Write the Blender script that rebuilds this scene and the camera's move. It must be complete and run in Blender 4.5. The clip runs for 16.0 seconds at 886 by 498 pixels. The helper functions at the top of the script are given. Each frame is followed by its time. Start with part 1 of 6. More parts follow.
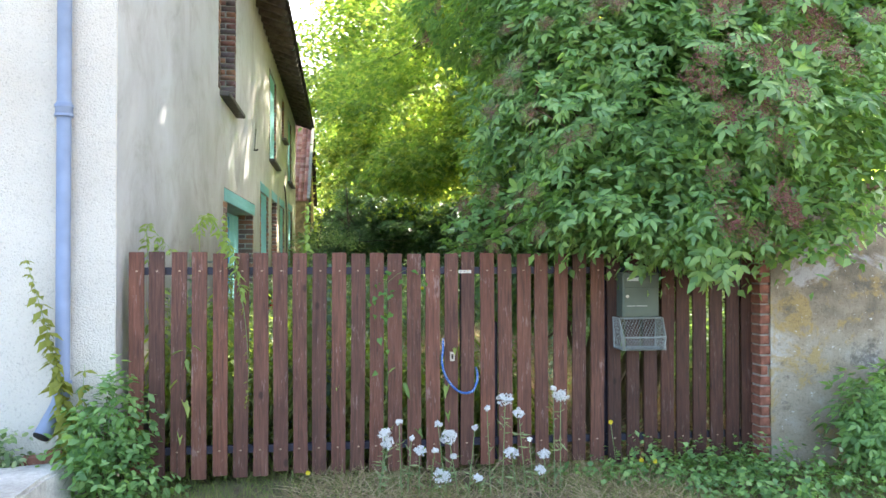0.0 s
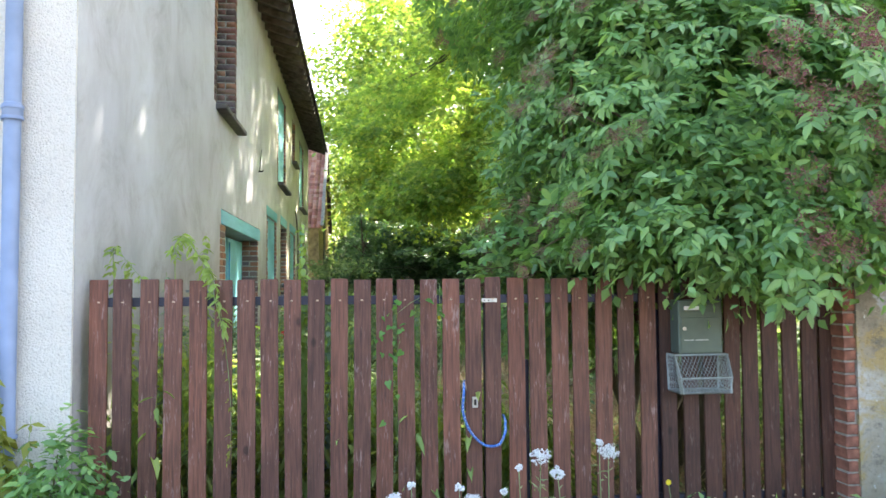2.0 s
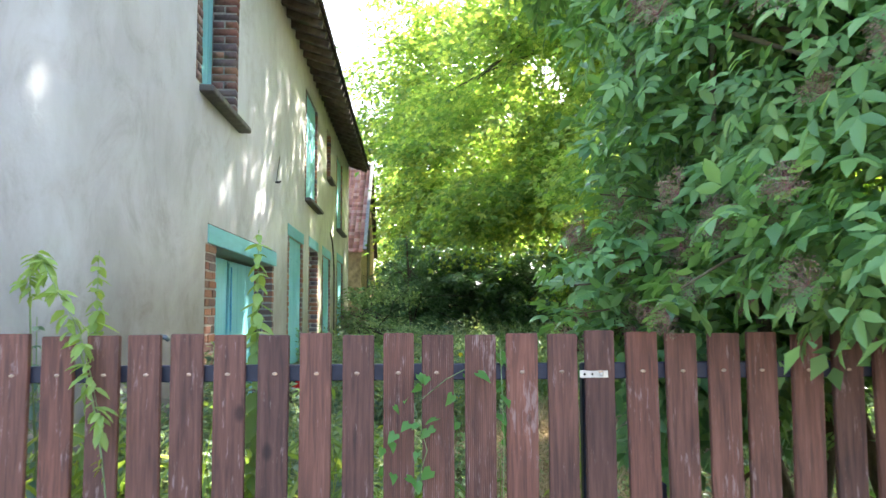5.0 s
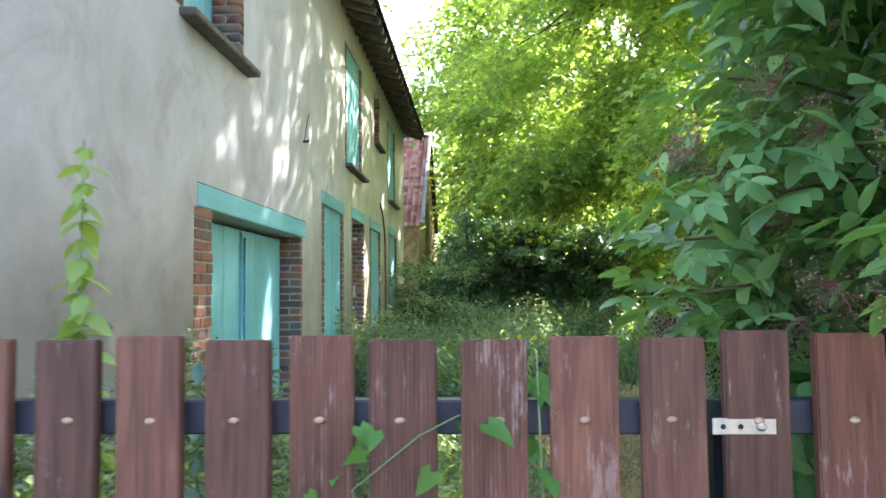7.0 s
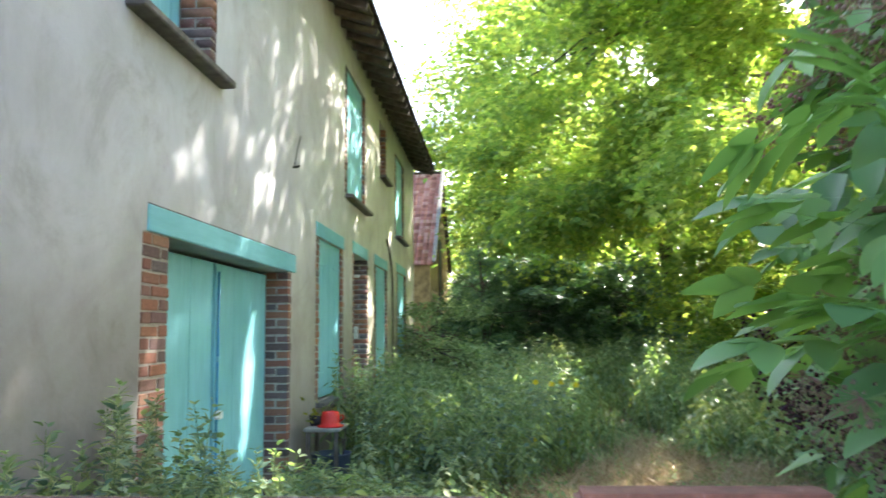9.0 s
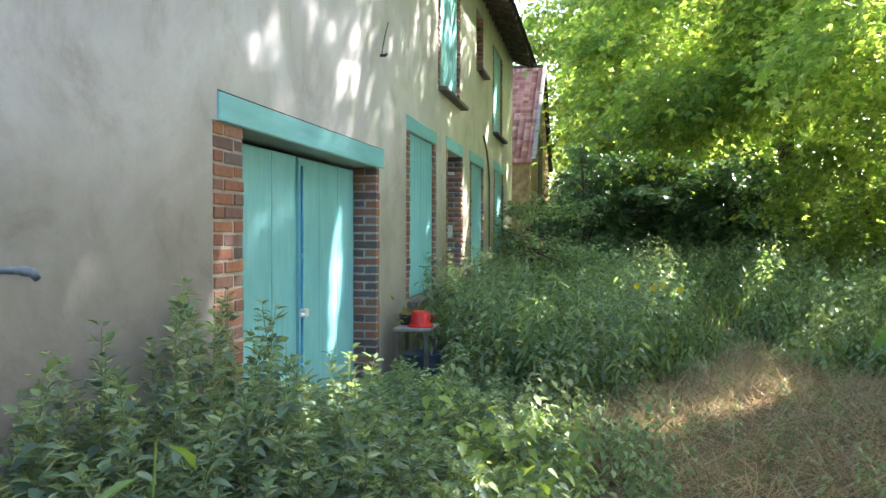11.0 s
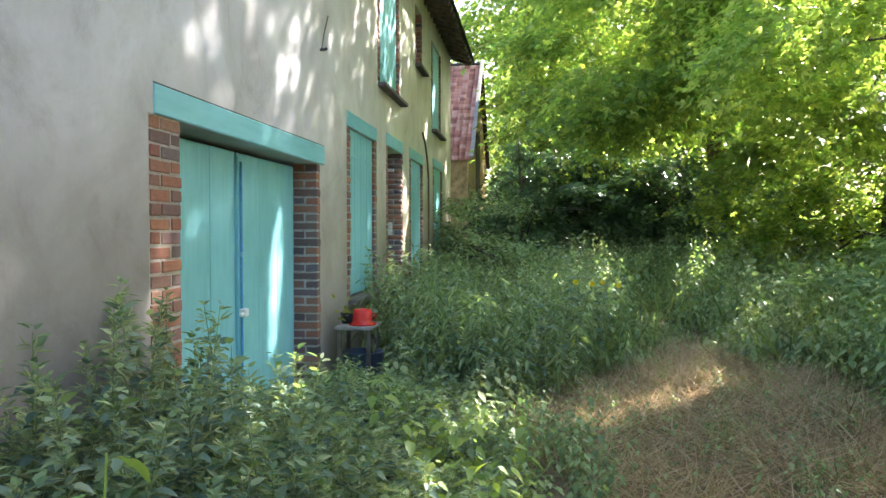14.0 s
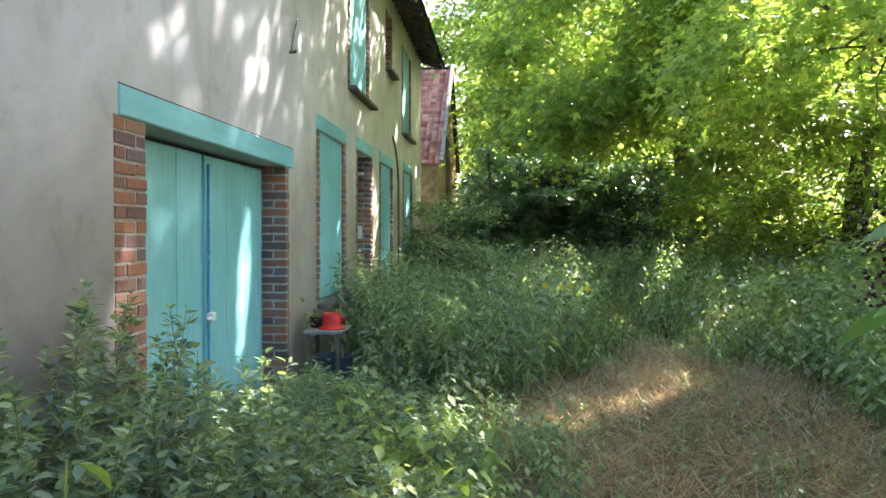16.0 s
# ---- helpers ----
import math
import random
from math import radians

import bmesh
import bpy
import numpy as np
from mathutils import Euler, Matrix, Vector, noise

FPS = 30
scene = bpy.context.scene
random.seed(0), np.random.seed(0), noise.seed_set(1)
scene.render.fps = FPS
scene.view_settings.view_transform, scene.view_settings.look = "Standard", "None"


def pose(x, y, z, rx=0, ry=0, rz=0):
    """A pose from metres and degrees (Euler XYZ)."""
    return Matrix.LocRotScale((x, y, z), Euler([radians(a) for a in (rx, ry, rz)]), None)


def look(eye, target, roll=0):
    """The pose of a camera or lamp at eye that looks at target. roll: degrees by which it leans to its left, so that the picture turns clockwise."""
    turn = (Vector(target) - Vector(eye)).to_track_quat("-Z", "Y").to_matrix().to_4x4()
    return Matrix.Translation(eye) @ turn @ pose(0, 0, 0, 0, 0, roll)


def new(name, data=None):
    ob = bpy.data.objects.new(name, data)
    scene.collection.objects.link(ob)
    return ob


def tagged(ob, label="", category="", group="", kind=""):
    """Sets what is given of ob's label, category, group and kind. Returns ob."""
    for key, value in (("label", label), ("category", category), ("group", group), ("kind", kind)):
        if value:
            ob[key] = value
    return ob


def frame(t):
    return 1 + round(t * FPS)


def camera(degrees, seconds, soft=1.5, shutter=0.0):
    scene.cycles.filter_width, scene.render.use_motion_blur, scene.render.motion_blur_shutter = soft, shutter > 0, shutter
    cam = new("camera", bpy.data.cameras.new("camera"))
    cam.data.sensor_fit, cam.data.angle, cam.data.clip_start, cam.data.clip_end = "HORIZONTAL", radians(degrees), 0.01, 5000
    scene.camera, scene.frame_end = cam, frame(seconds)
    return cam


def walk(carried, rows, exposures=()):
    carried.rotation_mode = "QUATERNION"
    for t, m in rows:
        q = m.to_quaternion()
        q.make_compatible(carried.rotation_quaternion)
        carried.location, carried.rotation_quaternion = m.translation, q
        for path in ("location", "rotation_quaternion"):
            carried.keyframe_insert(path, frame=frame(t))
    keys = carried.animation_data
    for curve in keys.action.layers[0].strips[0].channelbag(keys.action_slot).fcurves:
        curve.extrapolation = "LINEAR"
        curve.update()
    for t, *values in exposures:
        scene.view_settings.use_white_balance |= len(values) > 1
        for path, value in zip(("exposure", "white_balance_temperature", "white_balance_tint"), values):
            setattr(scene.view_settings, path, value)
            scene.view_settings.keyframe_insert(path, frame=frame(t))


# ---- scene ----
cam = camera(60.4, 16.0, shutter=0.4)
METRES, EYE, TILT, LEAN, TURN = 5.6, 1.5, 0.0, 0.0, -7.65
ROWS = [
    (0.0, 0.0, 0.0, 0.0, 0.0, 0.77, 0.02),
    (0.5, 0.0018, 0.014, -0.001, 0.52, 1.05, -0.04),
    (1.0, -0.002, 0.0454, -0.0032, 0.28, 1.68, -0.18),
    (1.5, -0.0094, 0.1021, -0.0001, 0.62, 2.44, 0.6),
    (2.0, -0.0024, 0.1523, -0.0014, 1.33, 2.87, 0.45),
    (2.5, 0.0061, 0.2091, 0.0015, 3.43, 2.32, -0.13),
    (3.0, 0.0022, 0.2704, 0.0019, 4.32, 2.94, -0.38),
    (5.5, -0.0165, 0.5754, 0.0212, 5.92, 4.87, 0.79),
    (6.0, -0.0146, 0.6323, 0.0207, 8.91, 3.67, 0.06),
    (6.5, -0.0215, 0.702, 0.0241, 10.98, 3.34, 0.11),
    (7.0, -0.0133, 0.7531, 0.0203, 10.24, 3.1, 0.46),
    (7.5, -0.0085, 0.7922, 0.0197, 9.6, 2.96, -0.12),
    (8.0, -0.0164, 0.8254, 0.0186, 9.79, 3.76, -0.35),
    (8.5, -0.0261, 0.8684, 0.0201, 7.01, 4.82, 0.3),
    (9.0, -0.0199, 0.9035, 0.0191, 11.51, 6.2, 0.63),
    (9.5, -0.014, 0.9349, 0.0198, 17.25, 3.65, -0.37),
    (12.0, -0.0323, 0.9776, 0.0182, 19.18, -2.47, -0.06),
    (12.5, -0.036, 0.9788, 0.0183, 18.02, -3.15, -0.13),
    (13.0, -0.0354, 0.979, 0.0194, 17.83, -2.72, -0.01),
    (13.5, -0.035, 0.9793, 0.0188, 15.52, -1.58, -0.01),
    (14.0, -0.0351, 0.9791, 0.0186, 14.3, -1.52, -0.0),
    (14.5, -0.0348, 0.9792, 0.0186, 13.91, -1.28, 0.01),
    (15.0, -0.0348, 0.9791, 0.0185, 13.35, -1.3, -0.05),
    (15.5, -0.0346, 0.9792, 0.0186, 13.06, -1.2, -0.06),
    (16.0, -0.0344, 0.9792, 0.0184, 12.06, -1.23, -0.13),
]
walk(cam, [(t, pose(0, 0, EYE, TILT, LEAN, TURN) @ pose(METRES * x, METRES * y, METRES * z, 90 + pitch, roll, yaw)) for t, x, y, z, yaw, pitch, roll in ROWS],
     exposures=[(0.0, 3.05, 6900, 10), (3.0, 3.07, 6540, 10), (5.5, 3.15, 6270, 11), (9.5, 3.08, 6270, 13), (12.0, 3.05, 6280, 14), (16.0, 2.99, 6300, 16)])

# ---- world, sun ----
SUN_DIR = Vector((0.60, 0.62, 0.74)).normalized()
world = bpy.data.worlds.new("world")
scene.world = world
world.use_nodes = True
wn = world.node_tree
sky = wn.nodes.new("ShaderNodeTexSky")
sky.sky_type = 'NISHITA'
sky.sun_disc = False
sky.sun_elevation = math.asin(SUN_DIR.z)
sky.sun_rotation = math.atan2(SUN_DIR.x, SUN_DIR.y)
sky.air_density = 1.0
sky.dust_density = 4.0
sky.ozone_density = 1.0
wn.links.new(sky.outputs[0], wn.nodes["Background"].inputs[0])
wn.nodes["Background"].inputs[1].default_value = 0.15
sun = new("sun", bpy.data.lights.new("sun", 'SUN'))
sun.data.energy = 4.6
sun.data.angle = radians(0.55)
sun.data.color = (1.0, 0.94, 0.84)
sun.matrix_world = look(SUN_DIR * 60, (0, 0, 0))

rng = np.random.default_rng(7)
rnd = random.Random(11)


# ---- materials ----
class Nodes:
    """A short way to write a node material."""

    def __init__(self, name):
        self.mat = bpy.data.materials.new(name)
        self.mat.use_nodes = True
        self.tree = self.mat.node_tree
        self.bsdf = self.tree.nodes["Principled BSDF"]
        self.out = self.tree.nodes["Material Output"]

    def add(self, kind, **values):
        node = self.tree.nodes.new(kind)
        for key, value in values.items():
            if key in node.inputs:
                node.inputs[key].default_value = value
        return node

    def link(self, a, b):
        self.tree.links.new(a, b)

    def coords(self, scale=(1, 1, 1), kind="Object"):
        tc, mp = self.add("ShaderNodeTexCoord"), self.add("ShaderNodeMapping")
        mp.inputs["Scale"].default_value = scale
        self.link(tc.outputs[kind], mp.inputs["Vector"])
        return mp.outputs[0]

    def noise(self, vec, scale, detail=4, rough=0.55, distortion=0.0):
        n = self.add("ShaderNodeTexNoise", Scale=scale, Detail=detail, Roughness=rough, Distortion=distortion)
        self.link(vec, n.inputs["Vector"])
        return n.outputs["Fac"]

    def ramp(self, fac, stops):
        r = self.add("ShaderNodeValToRGB")
        els = r.color_ramp.elements
        while len(els) < len(stops):
            els.new(0.5)
        for e, (p, c) in zip(els, stops):
            e.position = p
            e.color = (*c, 1) if len(c) == 3 else c
        self.link(fac, r.inputs[0])
        return r.outputs[0]

    def mix(self, fac, a, b, blend='MIX'):
        m = self.add("ShaderNodeMix")
        m.data_type, m.blend_type = 'RGBA', blend
        for v, i in ((fac, 0), (a, 6), (b, 7)):
            if hasattr(v, "is_linked"):
                self.link(v, m.inputs[i])
            elif isinstance(v, tuple):
                m.inputs[i].default_value = (*v, 1)
            else:
                m.inputs[i].default_value = v
        return m.outputs[2]

    def math(self, op, a, b=0.0):
        m = self.add("ShaderNodeMath")
        m.operation = op
        for v, i in ((a, 0), (b, 1)):
            if hasattr(v, "is_linked"):
                self.link(v, m.inputs[i])
            else:
                m.inputs[i].default_value = v
        return m.outputs[0]

    def bump(self, height, strength=0.3, distance=0.01):
        b = self.add("ShaderNodeBump", Strength=strength, Distance=distance)
        self.link(height, b.inputs["Height"])
        self.link(b.outputs[0], self.bsdf.inputs["Normal"])
        return b

    def colour(self, c):
        if isinstance(c, tuple):
            self.bsdf.inputs["Base Color"].default_value = (*c, 1)
        else:
            self.link(c, self.bsdf.inputs["Base Color"])
        return self

    def set(self, rough=0.8, metal=0.0, spec=0.4):
        self.bsdf.inputs["Roughness"].default_value = rough
        self.bsdf.inputs["Metallic"].default_value = metal
        self.bsdf.inputs["Specular IOR Level"].default_value = spec
        return self


def plain(name, c, rough=0.6, metal=0.0, var=0.25, scale=18.0, bump=0.15):
    n = Nodes(name)
    v = n.coords()
    f = n.noise(v, scale, 5)
    dark = tuple(x * (1 - var) for x in c)
    lite = tuple(min(1, x * (1 + var)) for x in c)
    n.colour(n.ramp(f, [(0.3, dark), (0.7, lite)])).set(rough, metal)
    n.bump(n.noise(v, scale * 4, 3), bump, 0.003)
    return n.mat


def leafy(name, stops, glow, rough=0.45, translucent=0.45, spec=0.4):
    """Leaves: each leaf has its own shade; light comes through them."""
    n = Nodes(name)
    geo = n.add("ShaderNodeNewGeometry")
    v = n.coords()
    patch = n.noise(v, 0.9, 3)
    f = n.math('ADD', n.math('MULTIPLY', geo.outputs["Random Per Island"], 0.6), n.math('MULTIPLY', patch, 0.4))
    c = n.ramp(f, stops)
    n.colour(c).set(rough, 0, spec)
    tr = n.add("ShaderNodeBsdfTranslucent")
    n.link(n.mix(1.0, c, glow, 'MULTIPLY'), tr.inputs["Color"])
    mx = n.add("ShaderNodeMixShader")
    mx.inputs[0].default_value = translucent
    n.link(n.bsdf.outputs[0], mx.inputs[1])
    n.link(tr.outputs[0], mx.inputs[2])
    n.link(mx.outputs[0], n.out.inputs["Surface"])
    return n.mat


def m_roughcast():
    n = Nodes("roughcast")
    v = n.coords()
    big = n.noise(v, 1.3, 4)
    vo = n.add("ShaderNodeTexVoronoi", Scale=85.0)
    n.link(v, vo.inputs["Vector"])
    grit = n.noise(v, 60, 5, 0.65)
    base = n.ramp(big, [(0.3, (0.60, 0.565, 0.50)), (0.7, (0.70, 0.665, 0.595))])
    specks = n.ramp(grit, [(0.36, (0.40, 0.38, 0.35)), (0.44, (1, 1, 1))])
    n.colour(n.mix(0.28, base, specks, 'MULTIPLY')).set(0.92)
    h = n.math('ADD', n.math('MULTIPLY', vo.outputs["Distance"], -0.6), grit)
    n.bump(h, 0.9, 0.010)
    return n.mat


def m_plaster():
    n = Nodes("plaster")
    v = n.coords()
    big = n.noise(v, 0.55, 6, 0.6, 0.6)
    mid = n.noise(n.coords((1, 1, 0.6)), 2.3, 6, 0.66)
    fine = n.noise(v, 35, 5)
    base = n.ramp(big, [(0.30, (0.43, 0.43, 0.435)), (0.52, (0.515, 0.522, 0.535)), (0.72, (0.60, 0.612, 0.635))])
    streak = n.ramp(mid, [(0.33, (0.80, 0.785, 0.75)), (0.55, (1, 1, 1))])
    c = n.mix(0.55, base, streak, 'MULTIPLY')
    # damp rising from the soil, with an uneven upper edge
    sep = n.add("ShaderNodeSeparateXYZ")
    n.link(v, sep.inputs[0])
    edge = n.math('MULTIPLY', n.math('ADD', sep.outputs["Z"], n.math('MULTIPLY', n.noise(v, 0.9, 7, 0.64, 0.5), -1.7)), 0.56)
    dry = n.add("ShaderNodeMapRange")
    n.link(sep.outputs["Y"], dry.inputs[0])
    dry.inputs[1].default_value, dry.inputs[2].default_value = 5.2, 8.0
    dry.inputs[3].default_value, dry.inputs[4].default_value = 0.42, 0.0
    edge = n.math('ADD', edge, dry.outputs[0])
    damp = n.ramp(edge, [(0.0, (0.43, 0.39, 0.345)), (0.40, (0.57, 0.53, 0.48)), (0.66, (0.77, 0.745, 0.705)), (0.84, (0.91, 0.90, 0.885)), (0.92, (1, 1, 1))])
    c = n.mix(1.0, c, n.ramp(n.noise(v, 1.5, 9, 0.74, 1.1), [(0.36, (0.82, 0.80, 0.775)), (0.45, (0.94, 0.93, 0.92)), (0.53, (1, 1, 1))]), 'MULTIPLY')
    c = n.mix(0.9, c, damp, 'MULTIPLY')
    # slightly lighter, yellower render towards the far end
    far_f = n.add("ShaderNodeMapRange")
    n.link(n.math('ADD', sep.outputs["Y"], n.math('MULTIPLY', big, 3.0)), far_f.inputs[0])
    far_f.inputs[1].default_value, far_f.inputs[2].default_value = 12.0, 18.5
    c = n.mix(far_f.outputs[0], c, n.mix(1.0, c, (1.10, 1.07, 0.86), 'MULTIPLY'))
    n.colour(c).set(0.9, 0, 0.25)
    n.bump(n.math('ADD', fine, n.math('MULTIPLY', mid, 1.5)), 0.25, 0.006)
    return n.mat


def m_brick(name="brick", by_object=True):
    n = Nodes(name)
    if by_object:
        r = n.add("ShaderNodeObjectInfo").outputs["Random"]
    else:
        r = n.add("ShaderNodeNewGeometry").outputs["Random Per Island"]
    v = n.coords((1, 1, 1), "Generated" if by_object else "Object")
    tone = n.ramp(r, [(0.0, (0.085, 0.070, 0.072)), (0.22, (0.165, 0.10, 0.085)), (0.42, (0.30, 0.135, 0.078)), (0.62, (0.22, 0.095, 0.07)), (0.8, (0.12, 0.105, 0.115)), (1.0, (0.33, 0.17, 0.10))])
    g = n.noise(v, 5.0 if by_object else 30, 6, 0.65)
    c = n.mix(0.6, tone, n.ramp(g, [(0.3, (0.55, 0.52, 0.52)), (0.7, (1.25, 1.2, 1.15))]), 'MULTIPLY')
    # old lime left on the face
    smear = n.ramp(n.noise(v, 2.6 if by_object else 9, 7, 0.75), [(0.60, (0, 0, 0)), (0.70, (0.55, 0.55, 0.55))])
    n.colour(n.mix(smear, c, (0.48, 0.45, 0.40))).set(0.9)
    n.bump(g, 0.5, 0.006)
    return n.mat


def m_mortar():
    return plain("mortar", (0.31, 0.28, 0.245), 0.95, 0, 0.25, 30, 0.5)


def m_turquoise(name="turquoise_paint", grain=(1, 1, 0.12)):
    n = Nodes(name)
    v = n.coords(grain)
    g = n.noise(v, 22, 6, 0.6)
    b = n.noise(n.coords(), 1.2, 4)
    c = n.ramp(b, [(0.3, (0.165, 0.435, 0.475)), (0.7, (0.225, 0.525, 0.575))])
    c = n.mix(0.4, c, n.ramp(g, [(0.35, (0.72, 0.76, 0.74)), (0.6, (1.08, 1.06, 1.05))]), 'MULTIPLY')
    chips = n.ramp(n.noise(n.coords((1, 1, 0.4)), 26, 6, 0.7), [(0.70, (0, 0, 0)), (0.74, (1, 1, 1))])
    c = n.mix(chips, c, (0.22, 0.27, 0.24))
    n.colour(c).set(0.55)
    n.bump(g, 0.25, 0.004)
    return n.mat


def m_picket(name="stained_wood", grooved=False, tint=(1, 1, 1)):
    n = Nodes(name)
    oi = n.add("ShaderNodeObjectInfo")
    tc = n.add("ShaderNodeTexCoord")
    off = n.add("ShaderNodeVectorMath")
    off.operation = 'MULTIPLY_ADD'
    n.link(oi.outputs["Random"], off.inputs[0])
    off.inputs[1].default_value = (37.0, 11.0, 53.0)
    n.link(tc.outputs["Object"], off.inputs[2])
    mp = n.add("ShaderNodeMapping")
    mp.inputs["Scale"].default_value = (1, 1, 0.06)
    n.link(off.outputs[0], mp.inputs["Vector"])
    grain = n.noise(mp.outputs[0], 75, 6, 0.6, 0.4)
    mp2 = n.add("ShaderNodeMapping")
    mp2.inputs["Scale"].default_value = (1, 1, 0.16)
    n.link(off.outputs[0], mp2.inputs["Vector"])
    wear = n.noise(mp2.outputs[0], 60, 7, 0.74)
    big = n.noise(off.outputs[0], 2.2, 3)
    c = n.ramp(grain, [(0.28, (0.064, 0.030, 0.022)), (0.50, (0.140, 0.060, 0.041)), (0.78, (0.225, 0.105, 0.074))])
    c = n.mix(0.75, c, n.ramp(big, [(0.3, (0.62, 0.60, 0.64)), (0.7, (1.15, 1.1, 1.05))]), 'MULTIPLY')
    c = n.mix(0.8, c, n.ramp(oi.outputs["Random"], [(0.0, (0.58, 0.60, 0.64)), (0.5, (1, 0.97, 0.95)), (1.0, (1.25, 1.10, 1.0))]), 'MULTIPLY')
    bare = n.ramp(n.math('ADD', wear, n.math('MULTIPLY', n.noise(off.outputs[0], 5.0, 3), 0.35)), [(0.77, (0, 0, 0)), (0.84, (1, 1, 1))])
    c = n.mix(n.math('MULTIPLY', bare, 0.38), c, (0.42, 0.31, 0.28))
    vo = n.add("ShaderNodeTexVoronoi", Scale=4.2)
    mp3 = n.add("ShaderNodeMapping")
    mp3.inputs["Scale"].default_value = (1, 1, 0.55)
    n.link(off.outputs[0], mp3.inputs["Vector"])
    n.link(mp3.outputs[0], vo.inputs["Vector"])
    knot = n.ramp(vo.outputs["Distance"], [(0.045, (0.22, 0.2, 0.2)), (0.085, (1, 1, 1))])
    c = n.mix(0.8, c, knot, 'MULTIPLY')
    c = n.mix(1.0, c, tint, 'MULTIPLY')
    height = n.math('ADD', grain, wear)
    if grooved:
        # ridges left by the planing, paler where the stain has gone from their crests
        sep = n.add("ShaderNodeSeparateXYZ")
        n.link(tc.outputs["Object"], sep.inputs[0])
        ridge = n.math('SINE', n.math('MULTIPLY', n.math('ADD', sep.outputs["X"], n.math('MULTIPLY', big, 0.004)), 2 * math.pi / 0.0066))
        c = n.mix(0.32, c, n.ramp(ridge, [(0.1, (0.55, 0.5, 0.5)), (0.9, (1.15, 1.12, 1.1))]), 'MULTIPLY')
        crest = n.ramp(n.math('ADD', n.math('MULTIPLY', ridge, 0.12), wear), [(0.62, (0, 0, 0)), (0.74, (0.4, 0.4, 0.4))])
        c = n.mix(crest, c, (0.40, 0.28, 0.25))
        height = n.math('ADD', height, n.math('MULTIPLY', ridge, 0.5))
    n.colour(c).set(0.62, 0, 0.4)
    n.bump(height, 0.45, 0.003)
    return n.mat


def m_old_wall():
    n = Nodes("mossy_render")
    v = n.coords()
    a = n.noise(v, 1.7, 6, 0.62)
    b = n.noise(v, 3.1, 6, 0.7, 0.4)
    f = n.noise(v, 40, 6, 0.7)
    c = n.ramp(a, [(0.36, (0.17, 0.145, 0.11)), (0.47, (0.30, 0.255, 0.19)), (0.56, (0.36, 0.32, 0.26)), (0.66, (0.47, 0.46, 0.455))])
    c = n.mix(n.ramp(b, [(0.53, (0, 0, 0)), (0.60, (0.75, 0.75, 0.75))]), c, (0.37, 0.265, 0.10))
    c = n.mix(n.ramp(n.noise(v, 1.3, 7, 0.7, 0.6), [(0.55, (0, 0, 0)), (0.60, (0.8, 0.8, 0.8))]), c, (0.43, 0.425, 0.44))
    c = n.mix(n.ramp(n.noise(v, 2.1, 8, 0.76), [(0.55, (0, 0, 0)), (0.62, (0.8, 0.8, 0.8))]), c, (0.115, 0.105, 0.092))
    pits = n.ramp(f, [(0.36, (0.5, 0.48, 0.45)), (0.46, (1, 1, 1))])
    flecks = n.ramp(n.noise(v, 22, 4, 0.8), [(0.65, (0, 0, 0)), (0.69, (1, 1, 1))])
    c = n.mix(0.6, c, pits, 'MULTIPLY')
    n.colour(n.mix(flecks, c, (0.66, 0.65, 0.62))).set(0.95)
    n.bump(n.math('ADD', f, n.math('MULTIPLY', b, 2.0)), 0.7, 0.012)
    return n.mat


def m_tile():
    n = Nodes("clay_tile")
    r = n.add("ShaderNodeNewGeometry").outputs["Random Per Island"]
    v = n.coords()
    c = n.ramp(r, [(0.0, (0.24, 0.10, 0.075)), (0.5, (0.42, 0.175, 0.135)), (1.0, (0.52, 0.31, 0.25))])
    n.colour(n.mix(0.6, c, n.ramp(n.noise(v, 14, 6, 0.7), [(0.3, (0.55, 0.55, 0.55)), (0.7, (1.2, 1.2, 1.2))]), 'MULTIPLY')).set(0.85)
    return n.mat


def m_soil():
    n = Nodes("soil")
    v = n.coords()
    a, b = n.noise(v, 0.6, 6, 0.65), n.noise(v, 14, 6, 0.7)
    c = n.ramp(a, [(0.35, (0.085, 0.075, 0.038)), (0.55, (0.185, 0.14, 0.082)), (0.7, (0.26, 0.195, 0.12))])
    n.colour(n.mix(0.7, c, n.ramp(b, [(0.3, (0.45, 0.45, 0.45)), (0.7, (1.3, 1.25, 1.15))]), 'MULTIPLY')).set(0.95)
    n.bump(b, 0.8, 0.04)
    return n.mat


def m_concrete():
    n = Nodes("concrete")
    v = n.coords()
    a, b = n.noise(v, 2.5, 6, 0.65), n.noise(v, 45, 6, 0.7)
    c = n.ramp(a, [(0.35, (0.33, 0.32, 0.30)), (0.65, (0.60, 0.585, 0.55))])
    n.colour(n.mix(0.5, c, n.ramp(b, [(0.35, (0.55, 0.53, 0.5)), (0.6, (1.1, 1.1, 1.1))]), 'MULTIPLY')).set(0.9)
    n.bump(b, 0.5, 0.006)
    return n.mat


def m_bark(name="bark", c=(0.085, 0.07, 0.052)):
    n = Nodes(name)
    v = n.coords((1, 1, 0.3))
    a = n.noise(v, 14, 6, 0.7)
    n.colour(n.ramp(a, [(0.3, tuple(x * 0.5 for x in c)), (0.7, tuple(x * 1.5 for x in c))])).set(0.95)
    n.bump(a, 0.8, 0.02)
    return n.mat


